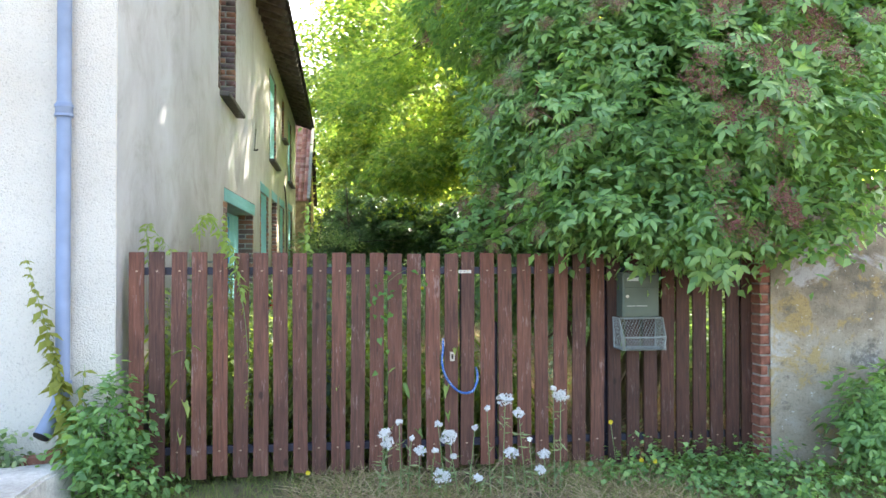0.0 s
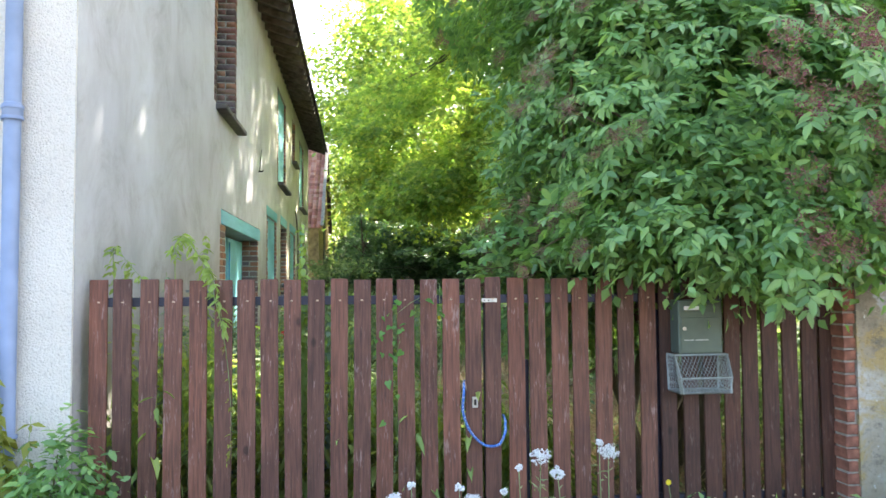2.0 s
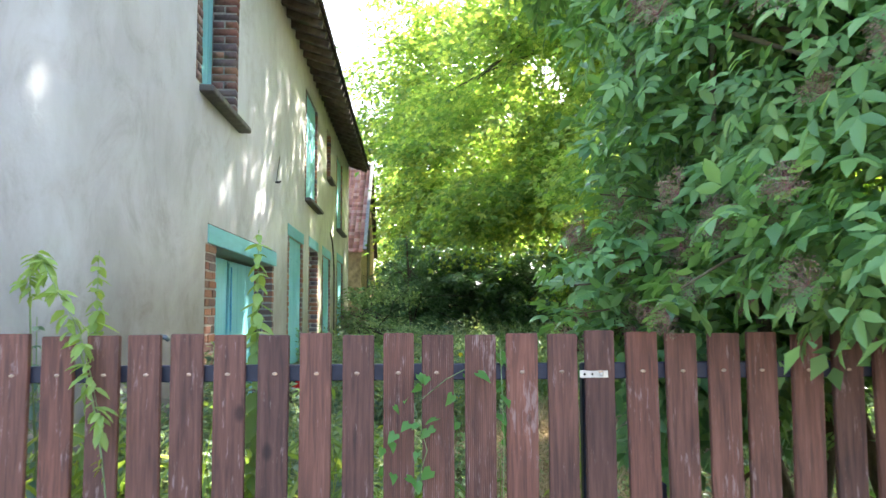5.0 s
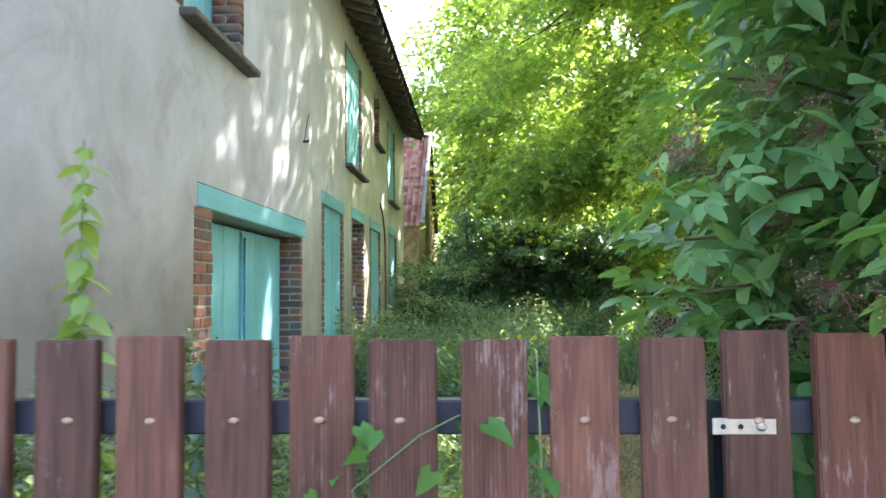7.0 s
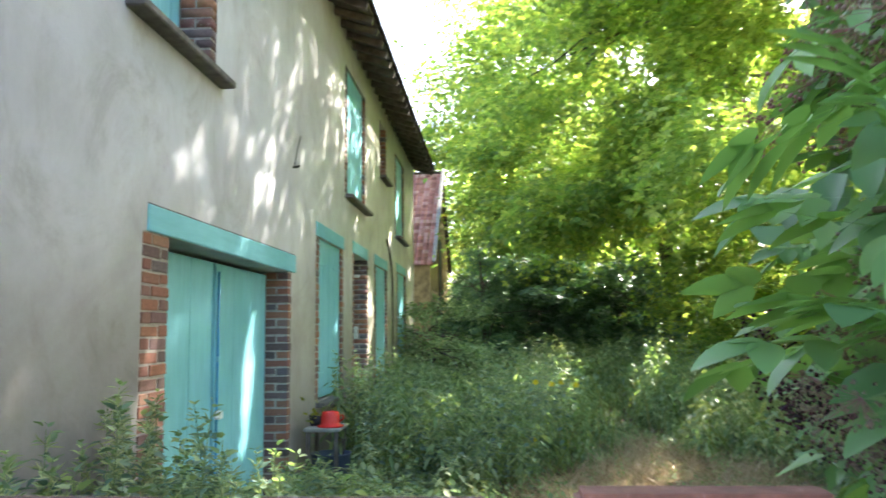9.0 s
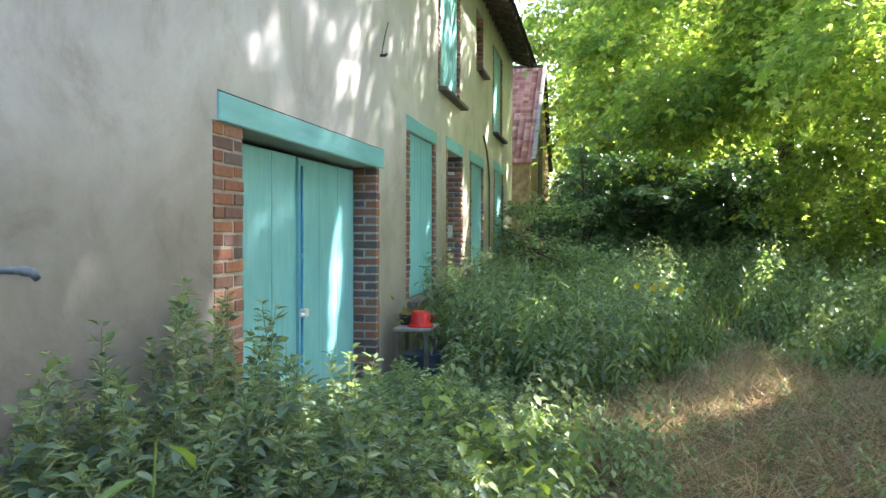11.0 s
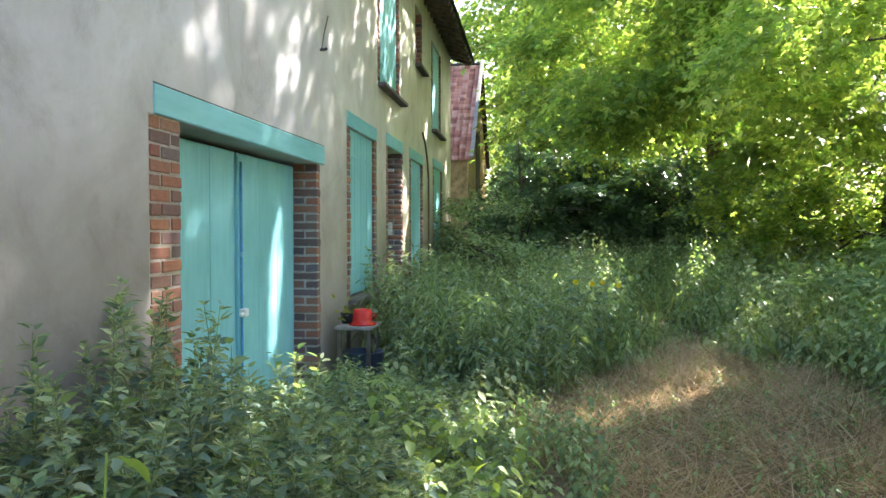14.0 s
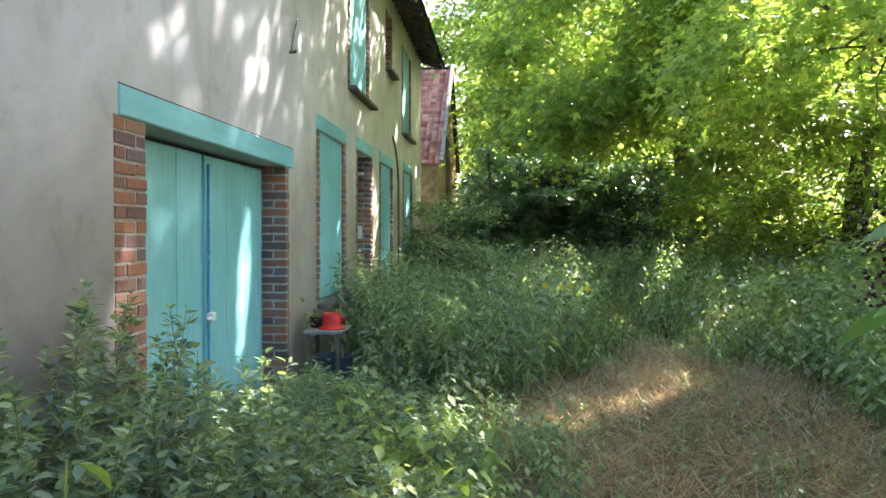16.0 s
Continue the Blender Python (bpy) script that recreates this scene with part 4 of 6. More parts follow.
def basket():
    runs = []
    x0, x1, zb, zm, zt = 1.972, 2.285, 0.860, 0.945, 1.078
    yf, yt, yb = GY - 0.185, GY - 0.125, GY - 0.006
    # sloping back panel and upright front panel of crossed wires
    def web(p00, p10, p01, p11, n, m):
        p00, p10, p01, p11 = (Vector(p) for p in (p00, p10, p01, p11))
        def at(u, v):
            return p00.lerp(p10, u).lerp(p01.lerp(p11, u), v)
        for i in range(-m, n + 1):
            for s in (1, -1):
                a0, a1 = i / n, (i + m) / n
                v0, v1 = 0.0, 1.0
                if a0 < 0:
                    v0, a0 = (0 - a0) / (a1 - a0), 0.0
                if a1 > 1:
                    v1, a1 = v0 + (1 - v0) * (1 - a0) / (a1 - a0), 1.0
                if a1 - a0 < 0.01:
                    continue
                if s < 0:
                    a0, a1 = 1 - a0, 1 - a1
                runs.append(([at(a0, v0), at(a1, v1)], 0.0016))
        for e in ((p00, p10), (p10, p11), (p11, p01), (p01, p00)):
            runs.append(([e[0], e[1]], 0.006))
    web((x0 + 0.012, yf, zb), (x1 - 0.012, yf, zb), (x0, yf - 0.004, zm), (x1, yf - 0.004, zm), 14, 3)
    web((x0, yf - 0.004, zm + 0.002), (x1, yf - 0.004, zm + 0.002), (x0 - 0.008, yt, zt), (x1 + 0.004, yt, zt), 14, 4)
    web((x0 + 0.012, yf, zb), (x1 - 0.012, yf, zb), (x0 + 0.012, yb, zb), (x1 - 0.012, yb, zb), 14, 4)
    for xa, xb in ((x0, x0 - 0.008), (x1, x1 + 0.004)):
        web((xa, yf, zb), (xa, yb, zb), (xb, yt, zt), (xb, yb, zt), 6, 4)
    tubes("basket", runs, BASKET, lb, "grey diamond wire mesh basket", 5)


basket()

# ---- plants ----
def rand_dirs(n, flat=1.0):
    d = rng.normal(size=(n, 3))
    d[:, 2] *= flat
    return unit(d)


def limb(a, b, r0, r1, sag=0.0, n=6, wob=0.06):
    a, b = np.array(a, float), np.array(b, float)
    t = np.linspace(0, 1, n)[:, None]
    p = a + (b - a) * t
    length = np.linalg.norm(b - a)
    p[1:-1] += rng.normal(size=(n - 2, 3)) * wob * length * 0.4
    p[:, 2] += sag * length * np.sin(math.pi * t[:, 0])
    return [tuple(q) for q in p], list(np.linspace(r0, r1, n))


# openings in the foliage through which sunbeams fall: where they land, and how wide
SUN_ON_GROUND = [((1.78, 12.7, 0.1), 0.26), ((1.15, 12.0, 0.1), 0.20), ((2.2, 13.1, 0.1), 0.14), ((-0.05, 12.8, 0.85), 0.20), ((0.1, 13.1, 1.1), 0.13), ((0.3, 13.6, 1.0), 0.12), ((1.6, 17.5, 1.0), 0.25), ((3.2, 18.5, 1.0), 0.3), ((0.9, 15.2, 1.1), 0.2), ((-0.75, 6.2, 0.9), 0.28), ((-0.3, 6.4, 0.7), 0.2),
                 ((-1.15, 6.1, 1.1), 0.16), ((0.4, 6.6, 0.4), 0.2), ((-0.7, 8.6, 0.8), 0.15), ((4.2, 15.4, 4.3), 0.5), ((5.0, 15.6, 4.6), 0.45), ((3.6, 15.9, 4.0), 0.35),
                 ((2.2, 28.4, 5.4), 1.0), ((4.0, 28.6, 4.4), 0.9), ((3.4, 28.0, 7.6), 1.0), ((6.0, 28.4, 6.0), 1.0), ((2.6, 20.2, 6.4), 0.6), ((4.4, 19.4, 5.0), 0.7), ((5.5, 19.2, 6.8), 0.7), ((6.6, 19.4, 4.0), 0.7),
                 ((5.0, 19.4, 8.0), 0.8), ((3.0, 20.0, 8.6), 0.8), ((6.8, 18.4, 6.0), 0.6), ((4.4, 15.0, 5.4), 0.4), ((1.6, 26.2, 2.8), 0.5), ((3.9, 26.0, 2.2), 0.5), ((4.8, 16.6, 0.9), 0.22), ((2.0, 20.0, 0.9), 0.2), ((1.3, 5.7, 2.0), 0.22), ((1.7, 5.9, 2.6), 0.25)]
STREAKS = [(9.42, 2.66, 0.24), (9.62, 2.80, 0.12), (9.80, 2.88, 0.18), (10.45, 3.12, 0.30), (11.42, 3.26, 0.26), (12.08, 2.90, 0.26), (12.5, 3.42, 0.36), (11.93, 3.76, 0.4), (10.83, 3.87, 0.2),
           (11.03, 2.66, 0.16), (13.5, 3.8, 0.4), (6.35, 2.66, 0.22), (6.5, 2.80, 0.14), (5.46, 2.50, 0.22), (5.55, 2.36, 0.12), (6.53, 2.75, 0.18), (5.91, 3.30, 0.2), (6.8, 3.45, 0.16), (8.08, 1.60, 0.16), (7.96, 1.42, 0.22)]
SUN_ON_WALLS = [((wx, y + 0.35 * f * length + rnd.uniform(-0.02, 0.02), z + f * length), rnd.uniform(0.050, 0.068) * (1.1 - 0.6 * abs(f)) * (1.0 if y > 8.6 else 1.15)) for y, z, length in STREAKS for wx in (-1.345 if y > 8.6 else -1.345 - 0.035 * (8.6 - y),) for f in (-0.5, 0.0, 0.5)]
SUN_ON_WALLS += [
                ((0.3, 39.5, 7.2), 1.7), ((-0.6, 39.8, 5.2), 1.5), ((0.9, 38.6, 4.2), 1.2), ((7.6, 22.5, 2.7), 0.45), ((8.6, 21.6, 3.3), 0.5), ((6.0, 23.0, 3.3), 0.35), ((9.6, 24.0, 3.6), 0.6), ((7.0, 24.0, 2.0), 0.4),
                ((-1.55, 11.46, 0.75), 0.13), ((-1.55, 11.5, 1.05), 0.15), ((-1.55, 11.52, 1.35), 0.13), ((-1.55, 11.55, 1.62), 0.10), ((-1.55, 11.58, 1.85), 0.05), ((-1.55, 10.5, 0.6), 0.06),
                ((-1.34, 20.3, 4.2), 0.26), ((-1.34, 20.9, 2.2), 0.22), ((-1.34, 16.9, 1.9), 0.14), ((-1.34, 19.0, 3.4), 0.16), ((-1.34, 14.3, 1.7), 0.11), ((-1.34, 22.2, 3.0), 0.2),
                ((-1.42, 6.2, 2.6), 0.06), ((-1.43, 5.6, 2.3), 0.08), ((-1.4, 6.8, 3.0), 0.05), ((-1.38, 7.6, 3.1), 0.05), ((-1.4, 6.4, 3.2), 0.05), ((-2.3, 28.0, 5.0), 0.9), ((-3.5, 27.0, 4.3), 0.7)]
GAPS = SUN_ON_GROUND + SUN_ON_WALLS


def open_to_sun(p):
    """False for leaves that stand in a sunbeam."""
    keep = np.ones(len(p), bool)
    sd = np.array(SUN_DIR)
    for at, r in GAPS:
        q = p - np.array(at)
        along = q @ sd
        keep &= (np.linalg.norm(q - along[:, None] * sd, axis=1) > r) | (along < 1.5)
    return keep


def sprays(blobs, count, twig, per, size, shape, droop=0.25, shell=0.55, tilt=0.35, clip=None, clump=0.0, bunch=32):
    """Leafy twigs spread through ellipsoids (x, y, z, rx, ry, rz, weight): flat fans of leaves, tips outwards and down."""
    w = np.array([b[6] for b in blobs], float)
    pick = rng.choice(len(blobs), size=count, p=w / w.sum())
    c = np.array([b[:3] for b in blobs])[pick]
    r = np.array([b[3:6] for b in blobs])[pick]
    d = rand_dirs(count)
    rad = shell + (1 - shell) * rng.random(count) ** 0.6
    lump = 1 + 0.22 * np.sin(d[:, 0] * 5 + c[:, 0]) * np.sin(d[:, 1] * 4 + c[:, 1] * 2) * np.sin(d[:, 2] * 6)
    base = c + d * r * (rad * lump)[:, None]
    if clump:
        # boughs: twigs gather round fewer, flattened centres
        m = max(8, count // bunch)
        own = rng.integers(m, size=count)
        base = base[own] + rng.normal(size=(count, 3)) * np.array([clump, clump, clump * 0.24]) * rng.uniform(0.6, 1.4, m)[own][:, None]
        d = unit(d[own] + rng.normal(size=(count, 3)) * 0.5)
        r = r[own]
    if clip is not None:
        keep = clip(base)
        base, d, r = base[keep], d[keep], r[keep]
        count = len(base)
    out = unit(d * np.array([1, 1, 0.35]) + rng.normal(size=(count, 3)) * 0.35)
    out[:, 2] -= droop
    out = unit(out)
    up = unit(np.array([0, 0, 1.0]) + rng.normal(size=(count, 3)) * tilt + d * 0.35)
    side = unit(np.cross(out, up))
    length = twig * rng.uniform(0.6, 1.3, count)
    k = np.repeat(np.arange(count), per)
    j = np.tile(np.arange(per), count)
    t = (j + rng.random(len(j)) * 0.8) / per
    sgn = np.where(j % 2 == 0, 1.0, -1.0)
    pos = base[k] + out[k] * (length[k] * t)[:, None]
    pos[:, 2] -= 0.25 * (length[k] * t) ** 2
    pos += rng.normal(size=pos.shape) * size * 0.35
    way = unit(out[k] * 0.6 + side[k] * sgn[:, None] * rng.uniform(0.5, 1.1, len(k))[:, None] + np.array([0, 0, -0.25]) + rng.normal(size=pos.shape) * 0.22)
    lup = unit(up[k] + rng.normal(size=pos.shape) * 0.3)
    sz = size * rng.uniform(0.65, 1.25, len(k))
    if clump is not None:
        ok = open_to_sun(pos)
        pos, way, lup, sz = pos[ok], way[ok], lup[ok], sz[ok]
    return scatter(shape, pos, way, lup, sz)


def tree(label, base, height, r, blobs, count, leaf, mat=None, twig=0.7, per=9, shape=LEAF4, limbs=14, droop=0.25, clip=None, name="tree", tilt=0.35, clump=0.62, bunch=32):
    ob = thing(name, label, "tree" if name == "tree" else "bush")
    x, y = base
    z = float(ground_height(x, y)) - 0.1
    trunk_top = (x + rng.normal() * 0.3, y + rng.normal() * 0.3, z + height * 0.8)
    runs = [limb((x, y, z), trunk_top, r, r * 0.25, 0, 8, 0.02)]
    for i in range(limbs):
        b = blobs[int(rng.integers(len(blobs)))]
        d = rand_dirs(1)[0]
        end = (b[0] + d[0] * b[3] * 0.8, b[1] + d[1] * b[4] * 0.8, b[2] + d[2] * b[5] * 0.6)
        t = rng.uniform(0.3, 0.95)
        p = runs[0][0][min(7, int(t * 8))]
        runs.append(limb(p, end, r * 0.38 * (1.1 - t * 0.6), 0.012, 0.06, 7))
        q = runs[-1][0]
        for _ in range(3):
            s = q[int(rng.integers(2, 6))]
            d2 = rand_dirs(1, 0.5)[0] * rng.uniform(0.8, 1.8)
            runs.append(limb(s, (s[0] + d2[0], s[1] + d2[1], s[2] + d2[2]), r * 0.09 + 0.006, 0.005, 0.03, 5))
    tubes("trunk", runs[:1], BARK, ob, "dark trunk", 8)
    tubes("branching", runs[1:], BARK, ob, "dark spreading limbs and twigs", 7, "stuff")
    leaves("crown", [sprays(blobs, count, twig, per, leaf, shape, droop, 0.35, tilt, clip, clump, bunch)], mat or L_TREE, ob, "", "stuff")
    return ob


# tall trees along the side and the end of the garden
tree("tall leafy tree with drooping yellow-green foliage", (6.5, 31.0), 17, 0.30,
     [(2.4, 31.0, 8.0, 3.6, 3.6, 4.2, 1.0), (7.0, 31.0, 9.0, 4.8, 4.5, 4.5, 1.2), (4.2, 30.0, 14.0, 4.8, 4.5, 3.5, 1.0), (9.5, 30.0, 6.0, 3.5, 3.5, 3.2, 0.7), (3.4, 31.5, 4.8, 3.0, 2.2, 1.8, 0.5), (1.1, 31.0, 10.6, 2.7, 2.5, 2.8, 0.6)], 10500, 0.20, None, 1.1, 9, clump=0.75, bunch=110)
tree("tall broadleaf tree with layered bright green branches", (7.6, 21.5), 16, 0.26,
     [(3.9, 22.0, 7.4, 3.3, 3.4, 2.8, 1.0), (7.4, 21.5, 7.0, 3.8, 3.8, 3.6, 1.0), (5.2, 22.0, 12.0, 4.6, 4.5, 3.4, 1.3), (3.4, 22.5, 4.9, 1.9, 2.2, 1.1, 0.35), (6.4, 20.6, 4.0, 2.4, 2.0, 1.4, 0.4)], 10500, 0.150, None, 1.0, 9, LOBED, clump=0.68, bunch=120)
tree("broadleaf tree with low boughs in a sunlit light green", (7.0, 17.2), 14, 0.13,
     [(6.3, 17.2, 6.6, 2.9, 2.9, 2.6, 1.0), (4.7, 15.8, 4.3, 1.9, 1.7, 0.9, 0.4), (8.2, 16.0, 4.2, 2.2, 2.2, 1.8, 0.5), (5.2, 16.0, 10.6, 4.0, 3.8, 3.0, 1.5), (7.7, 19.1, 9.9, 1.7, 1.7, 1.1, 0.5)], 8800, 0.125, L_BOUGH, 0.8, 9, LOBED, clump=0.52, bunch=95)
tree("tall tree behind the elder bush", (9.3, 10.2), 16, 0.26,
     [(8.8, 10.2, 7.0, 3.4, 3.6, 3.0, 1.0), (7.4, 10.6, 11.2, 4.0, 4.0, 3.0, 1.3), (7.4, 14.2, 13.0, 4.2, 4.0, 3.0, 1.5), (5.0, 12.0, 9.6, 2.7, 2.9, 2.2, 1.2), (7.0, 9.2, 7.2, 2.0, 2.2, 1.8, 1.0)], 11000, 0.19, None, 0.9, 9, clump=0.0)
tree("tree with pale sunlit leaves behind the barn", (0.2, 41.0), 13, 0.25,
     [(0.5, 41.0, 7.0, 3.4, 3.0, 4.5, 1.0), (-2.0, 44.0, 5.5, 4.0, 3.0, 3.5, 0.6)], 3600, 0.20, None, 1.2, 9)
tree("distant tree closing the side of the garden", (14.5, 33.0), 15, 0.3,
     [(14.0, 33.0, 8.0, 5.5, 4.0, 6.0, 1.0), (19.0, 27.0, 7.0, 5.0, 4.0, 5.5, 0.8), (14.0, 24.0, 5.5, 3.2, 3.2, 3.8, 0.6), (11.0, 30.0, 3.6, 3.4, 2.0, 2.8, 0.7)], 7000, 0.20, None, 1.2, 9)
tree("distant tree beyond the garden hedge", (8.0, 43.0), 14, 0.3,
     [(6.5, 43.0, 6.5, 6.5, 3.5, 6.0, 1.0), (2.6, 42.0, 9.5, 3.4, 3.0, 6.0, 0.5)], 6500, 0.34, None, 1.3, 9)

# dark evergreen shrubs at the end of the path
tree("dense dark evergreen shrub at the end of the garden", (1.4, 27.6), 3.6, 0.10,
     [(1.1, 27.6, 2.1, 1.5, 1.3, 1.9, 1.0), (2.6, 27.2, 2.0, 1.5, 1.3, 1.7, 0.9), (-0.1, 26.6, 1.4, 0.9, 1.0, 1.1, 0.4)], 3600, 0.17, L_DARK, 0.45, 9, LEAF4, 8, 0.1, None, "shrub", clump=0.28)
tree("dense dark evergreen shrub under the trees", (4.3, 27.0), 3.2, 0.10,
     [(4.2, 27.2, 1.8, 1.7, 1.3, 1.7, 1.0), (5.9, 26.2, 1.6, 1.5, 1.3, 1.4, 0.7)], 3000, 0.17, L_DARK, 0.45, 9, LEAF4, 8, 0.1, None, "shrub", clump=0.28)
tree("young dark conifer with drooping tiers at the end of the garden", (0.35, 25.6), 4.6, 0.07,
     [(0.35, 25.6, 0.9, 1.05, 1.0, 0.5, 1.0), (0.35, 25.6, 1.7, 0.85, 0.8, 0.45, 0.8), (0.35, 25.6, 2.5, 0.62, 0.6, 0.4, 0.5), (0.35, 25.6, 3.2, 0.4, 0.4, 0.4, 0.3), (0.35, 25.6, 3.75, 0.16, 0.16, 0.35, 0.1)], 900, 0.12, L_DARK, 0.42, 11, LANCE, 6, 0.45, None, "conifer", clump=0.12)
tree("green shrub with hanging twigs under the trees", (6.6, 23.0), 3.0, 0.08,
     [(6.2, 22.6, 1.6, 1.7, 1.3, 1.3, 1.0), (8.6, 21.0, 1.6, 2.0, 1.6, 1.4, 1.0), (9.6, 16.5, 1.6, 1.8, 2.4, 1.5, 1.0)], 4200, 0.13, L_TREE, 0.5, 8, LEAF4, 8, 0.2, None, "shrub", clump=0.4)


tree("low overgrown hedge closing the garden", (4.0, 35.0), 2.0, 0.06,
     [(0.8, 35.0, 1.3, 2.4, 0.8, 1.6, 1.0), (4.6, 35.2, 1.3, 2.4, 0.8, 1.7, 1.0), (8.6, 34.6, 1.4, 2.6, 0.8, 1.7, 1.0), (12.6, 32.0, 1.4, 2.4, 1.4, 1.7, 1.0), (2.7, 35.3, 0.7, 1.8, 0.8, 0.9, 0.6), (6.6, 35.3, 0.7, 1.8, 0.8, 0.9, 0.6)], 2300, 0.24, L_DARK, 0.5, 8, LEAF4, 8, 0.1, None, "shrub", clump=0.3)
tree("light green bush at the far corner of the house", (-0.7, 20.4), 2.0, 0.05,
     [(-0.65, 20.4, 1.1, 0.6, 1.1, 1.0, 1.0), (-0.2, 22.6, 1.2, 0.9, 0.9, 1.1, 1.0), (0.1, 19.0, 0.7, 0.6, 0.8, 0.6, 0.6)], 1500, 0.10, L_HERB, 0.4, 8, LEAF5, 8, 0.2, None, "shrub", clump=0.2)
tree("bushy leafy shrub beside the garden path", (5.6, 12.6), 1.6, 0.05,
     [(5.7, 12.6, 0.9, 0.9, 1.2, 0.8, 1.0), (6.6, 11.0, 1.0, 1.0, 1.2, 0.9, 1.0), (4.9, 15.2, 0.7, 1.2, 0.8, 0.7, 0.8)], 1500, 0.11, L_HERB, 0.4, 8, LEAF5, 8, 0.2, None, "shrub", clump=0.2)


# ---- elder bush over the gate ----
elder = thing("elder_bush", "large elder bush with dark berries leaning over the gate", "bush")
ELDER_BLOBS = [(2.35, 6.1, 2.45, 1.5, 1.75, 1.25, 1.0), (2.3, 6.5, 3.7, 1.45, 1.7, 1.3, 1.0), (3.9, 5.9, 3.2, 1.5, 1.55, 1.0, 0.8), (4.6, 6.3, 4.2, 1.8, 1.6, 1.2, 0.5),
               (2.15, 4.95, 1.85, 0.95, 0.55, 0.42, 0.35), (3.1, 4.75, 2.35, 0.9, 0.55, 0.6, 0.35), (1.7, 6.6, 1.55, 0.55, 0.9, 0.7, 0.35), (3.15, 4.78, 1.80, 0.55, 0.34, 0.42, 0.3)]


def elder_clip(p):
    low = (p[:, 1] < 5.6) & (p[:, 2] < np.where(p[:, 0] < 2.0, 1.62, 1.32))
    wall = (p[:, 0] > 2.95) & (np.abs(p[:, 1] - 5.38) < 0.35) & (p[:, 2] < 2.1)
    front = (p[:, 1] < 5.25) & (p[:, 0] > 2.9) & (p[:, 2] < 1.36 + 0.85 * (p[:, 0] - 2.9))
    near = (np.hypot(p[:, 0] - 0.56, p[:, 1] - 5.3) < 0.62) & (p[:, 2] < 2.4)
    garden_view = (p[:, 1] > 5.46) & ((p[:, 0] - 0.54) < 0.49 * (p[:, 1] - 5.46) + 0.21) & (p[:, 2] < 3.4)
    letters = (p[:, 0] > 1.85) & (p[:, 0] < 2.16) & (p[:, 1] < 5.35) & (p[:, 2] < 1.54)
    return ~(low | wall | front | near | garden_view | letters)


def compound(n_pairs, size, shape=LEAF5):
    """One compound elder leaf along +y: pairs of leaflets and one at the tip."""
    pos, way, sz = [], [], []
    for i in range(n_pairs):
        y = 0.45 + 0.5 * i / max(1, n_pairs - 1) if n_pairs > 1 else 0.6
        for s in (-1, 1):
            pos.append((0.0, y * 1.0, 0.0))
            way.append((s * 0.85, 0.55, -0.18))
            sz.append(0.52)
    pos.append((0, 1.0, 0))
    way.append((0, 1, -0.25))
    sz.append(0.62)
    v, f = scatter(shape, np.array(pos), unit(np.array(way)), np.tile([0, 0, 1.0], (len(pos), 1)), np.array(sz))
    rv, rf = scatter((np.array([(-0.006, 0, 0), (0.006, 0, 0), (0.004, 1, 0), (-0.004, 1, 0)]), np.array([(0, 1, 2), (0, 2, 3)])), np.zeros((1, 3)), np.array([[0, 1.0, 0]]), np.array([[0, 0, 1.0]]), 1.0)
    vv, ff = merged([(v, f), (rv, rf)])
    return vv * np.array([size, size, size]), ff


def elder_spots(count, clip):
    w = np.array([b[6] * b[3] * b[4] for b in ELDER_BLOBS])
    pick = rng.choice(len(ELDER_BLOBS), size=count, p=w / w.sum())
    c = np.array([b[:3] for b in ELDER_BLOBS])[pick]
    r = np.array([b[3:6] for b in ELDER_BLOBS])[pick]
    d = rand_dirs(count)
    lump = 1 + 0.16 * np.sin(d[:, 0] * 6 + c[:, 0] * 3) * np.sin(d[:, 1] * 5) + 0.12 * np.sin(d[:, 2] * 9 + d[:, 0] * 7)
    p = c + d * r * ((0.62 + 0.38 * rng.random(count) ** 0.5) * lump)[:, None]
    keep = clip(p)
    return p[keep], d[keep]


runs = []
for k in range(9):
    a = (2.6 + rng.normal() * 0.25, 6.7 + rng.normal() * 0.25, -0.1)
    b = ELDER_BLOBS[k % 4]
    d = rand_dirs(1)[0]
    e = (b[0] + d[0] * b[3] * 0.7, b[1] + d[1] * b[4] * 0.7, b[2] + abs(d[2]) * b[5] * 0.6)
    runs.append(limb(a, e, 0.05, 0.012, 0.08, 8))
    for _ in range(7):
        s = runs[-1][0][int(rng.integers(2, 8))] if len(runs[-1][0]) == 8 else e
        d2 = rand_dirs(1, 0.6)[0] * rng.uniform(0.4, 1.0)
        runs.append(limb(s, tuple(np.array(s) + d2), 0.012, 0.004, 0.03, 5))
runs += [limb((1.75, 6.2, 1.5), (1.02, 5.97, 1.58), 0.010, 0.004, 0.05), limb((1.9, 6.5, 1.7), (1.10, 5.95, 1.78), 0.010, 0.004, 0.05), limb((1.8, 5.4, 1.9), (1.1, 5.15, 1.68), 0.012, 0.004, 0.05)]
runs += [limb((1.9, 6.2, 1.7), (1.08, 5.82, 1.54), 0.008, 0.003, 0.04), limb((1.9, 6.2, 2.0), (1.05, 5.89, 2.08), 0.008, 0.003, 0.04), limb((1.7, 5.9, 1.8), (1.2, 5.72, 1.9), 0.008, 0.003, 0.03)]
runs += [limb((1.6, 6.0, 1.55), (0.87, 5.68, 1.60), 0.007, 0.003, 0.03), limb((1.7, 6.0, 1.85), (0.86, 5.66, 1.79), 0.007, 0.003, 0.03), limb((1.2, 5.8, 1.75), (0.90, 5.72, 1.71), 0.005, 0.003, 0.02)]
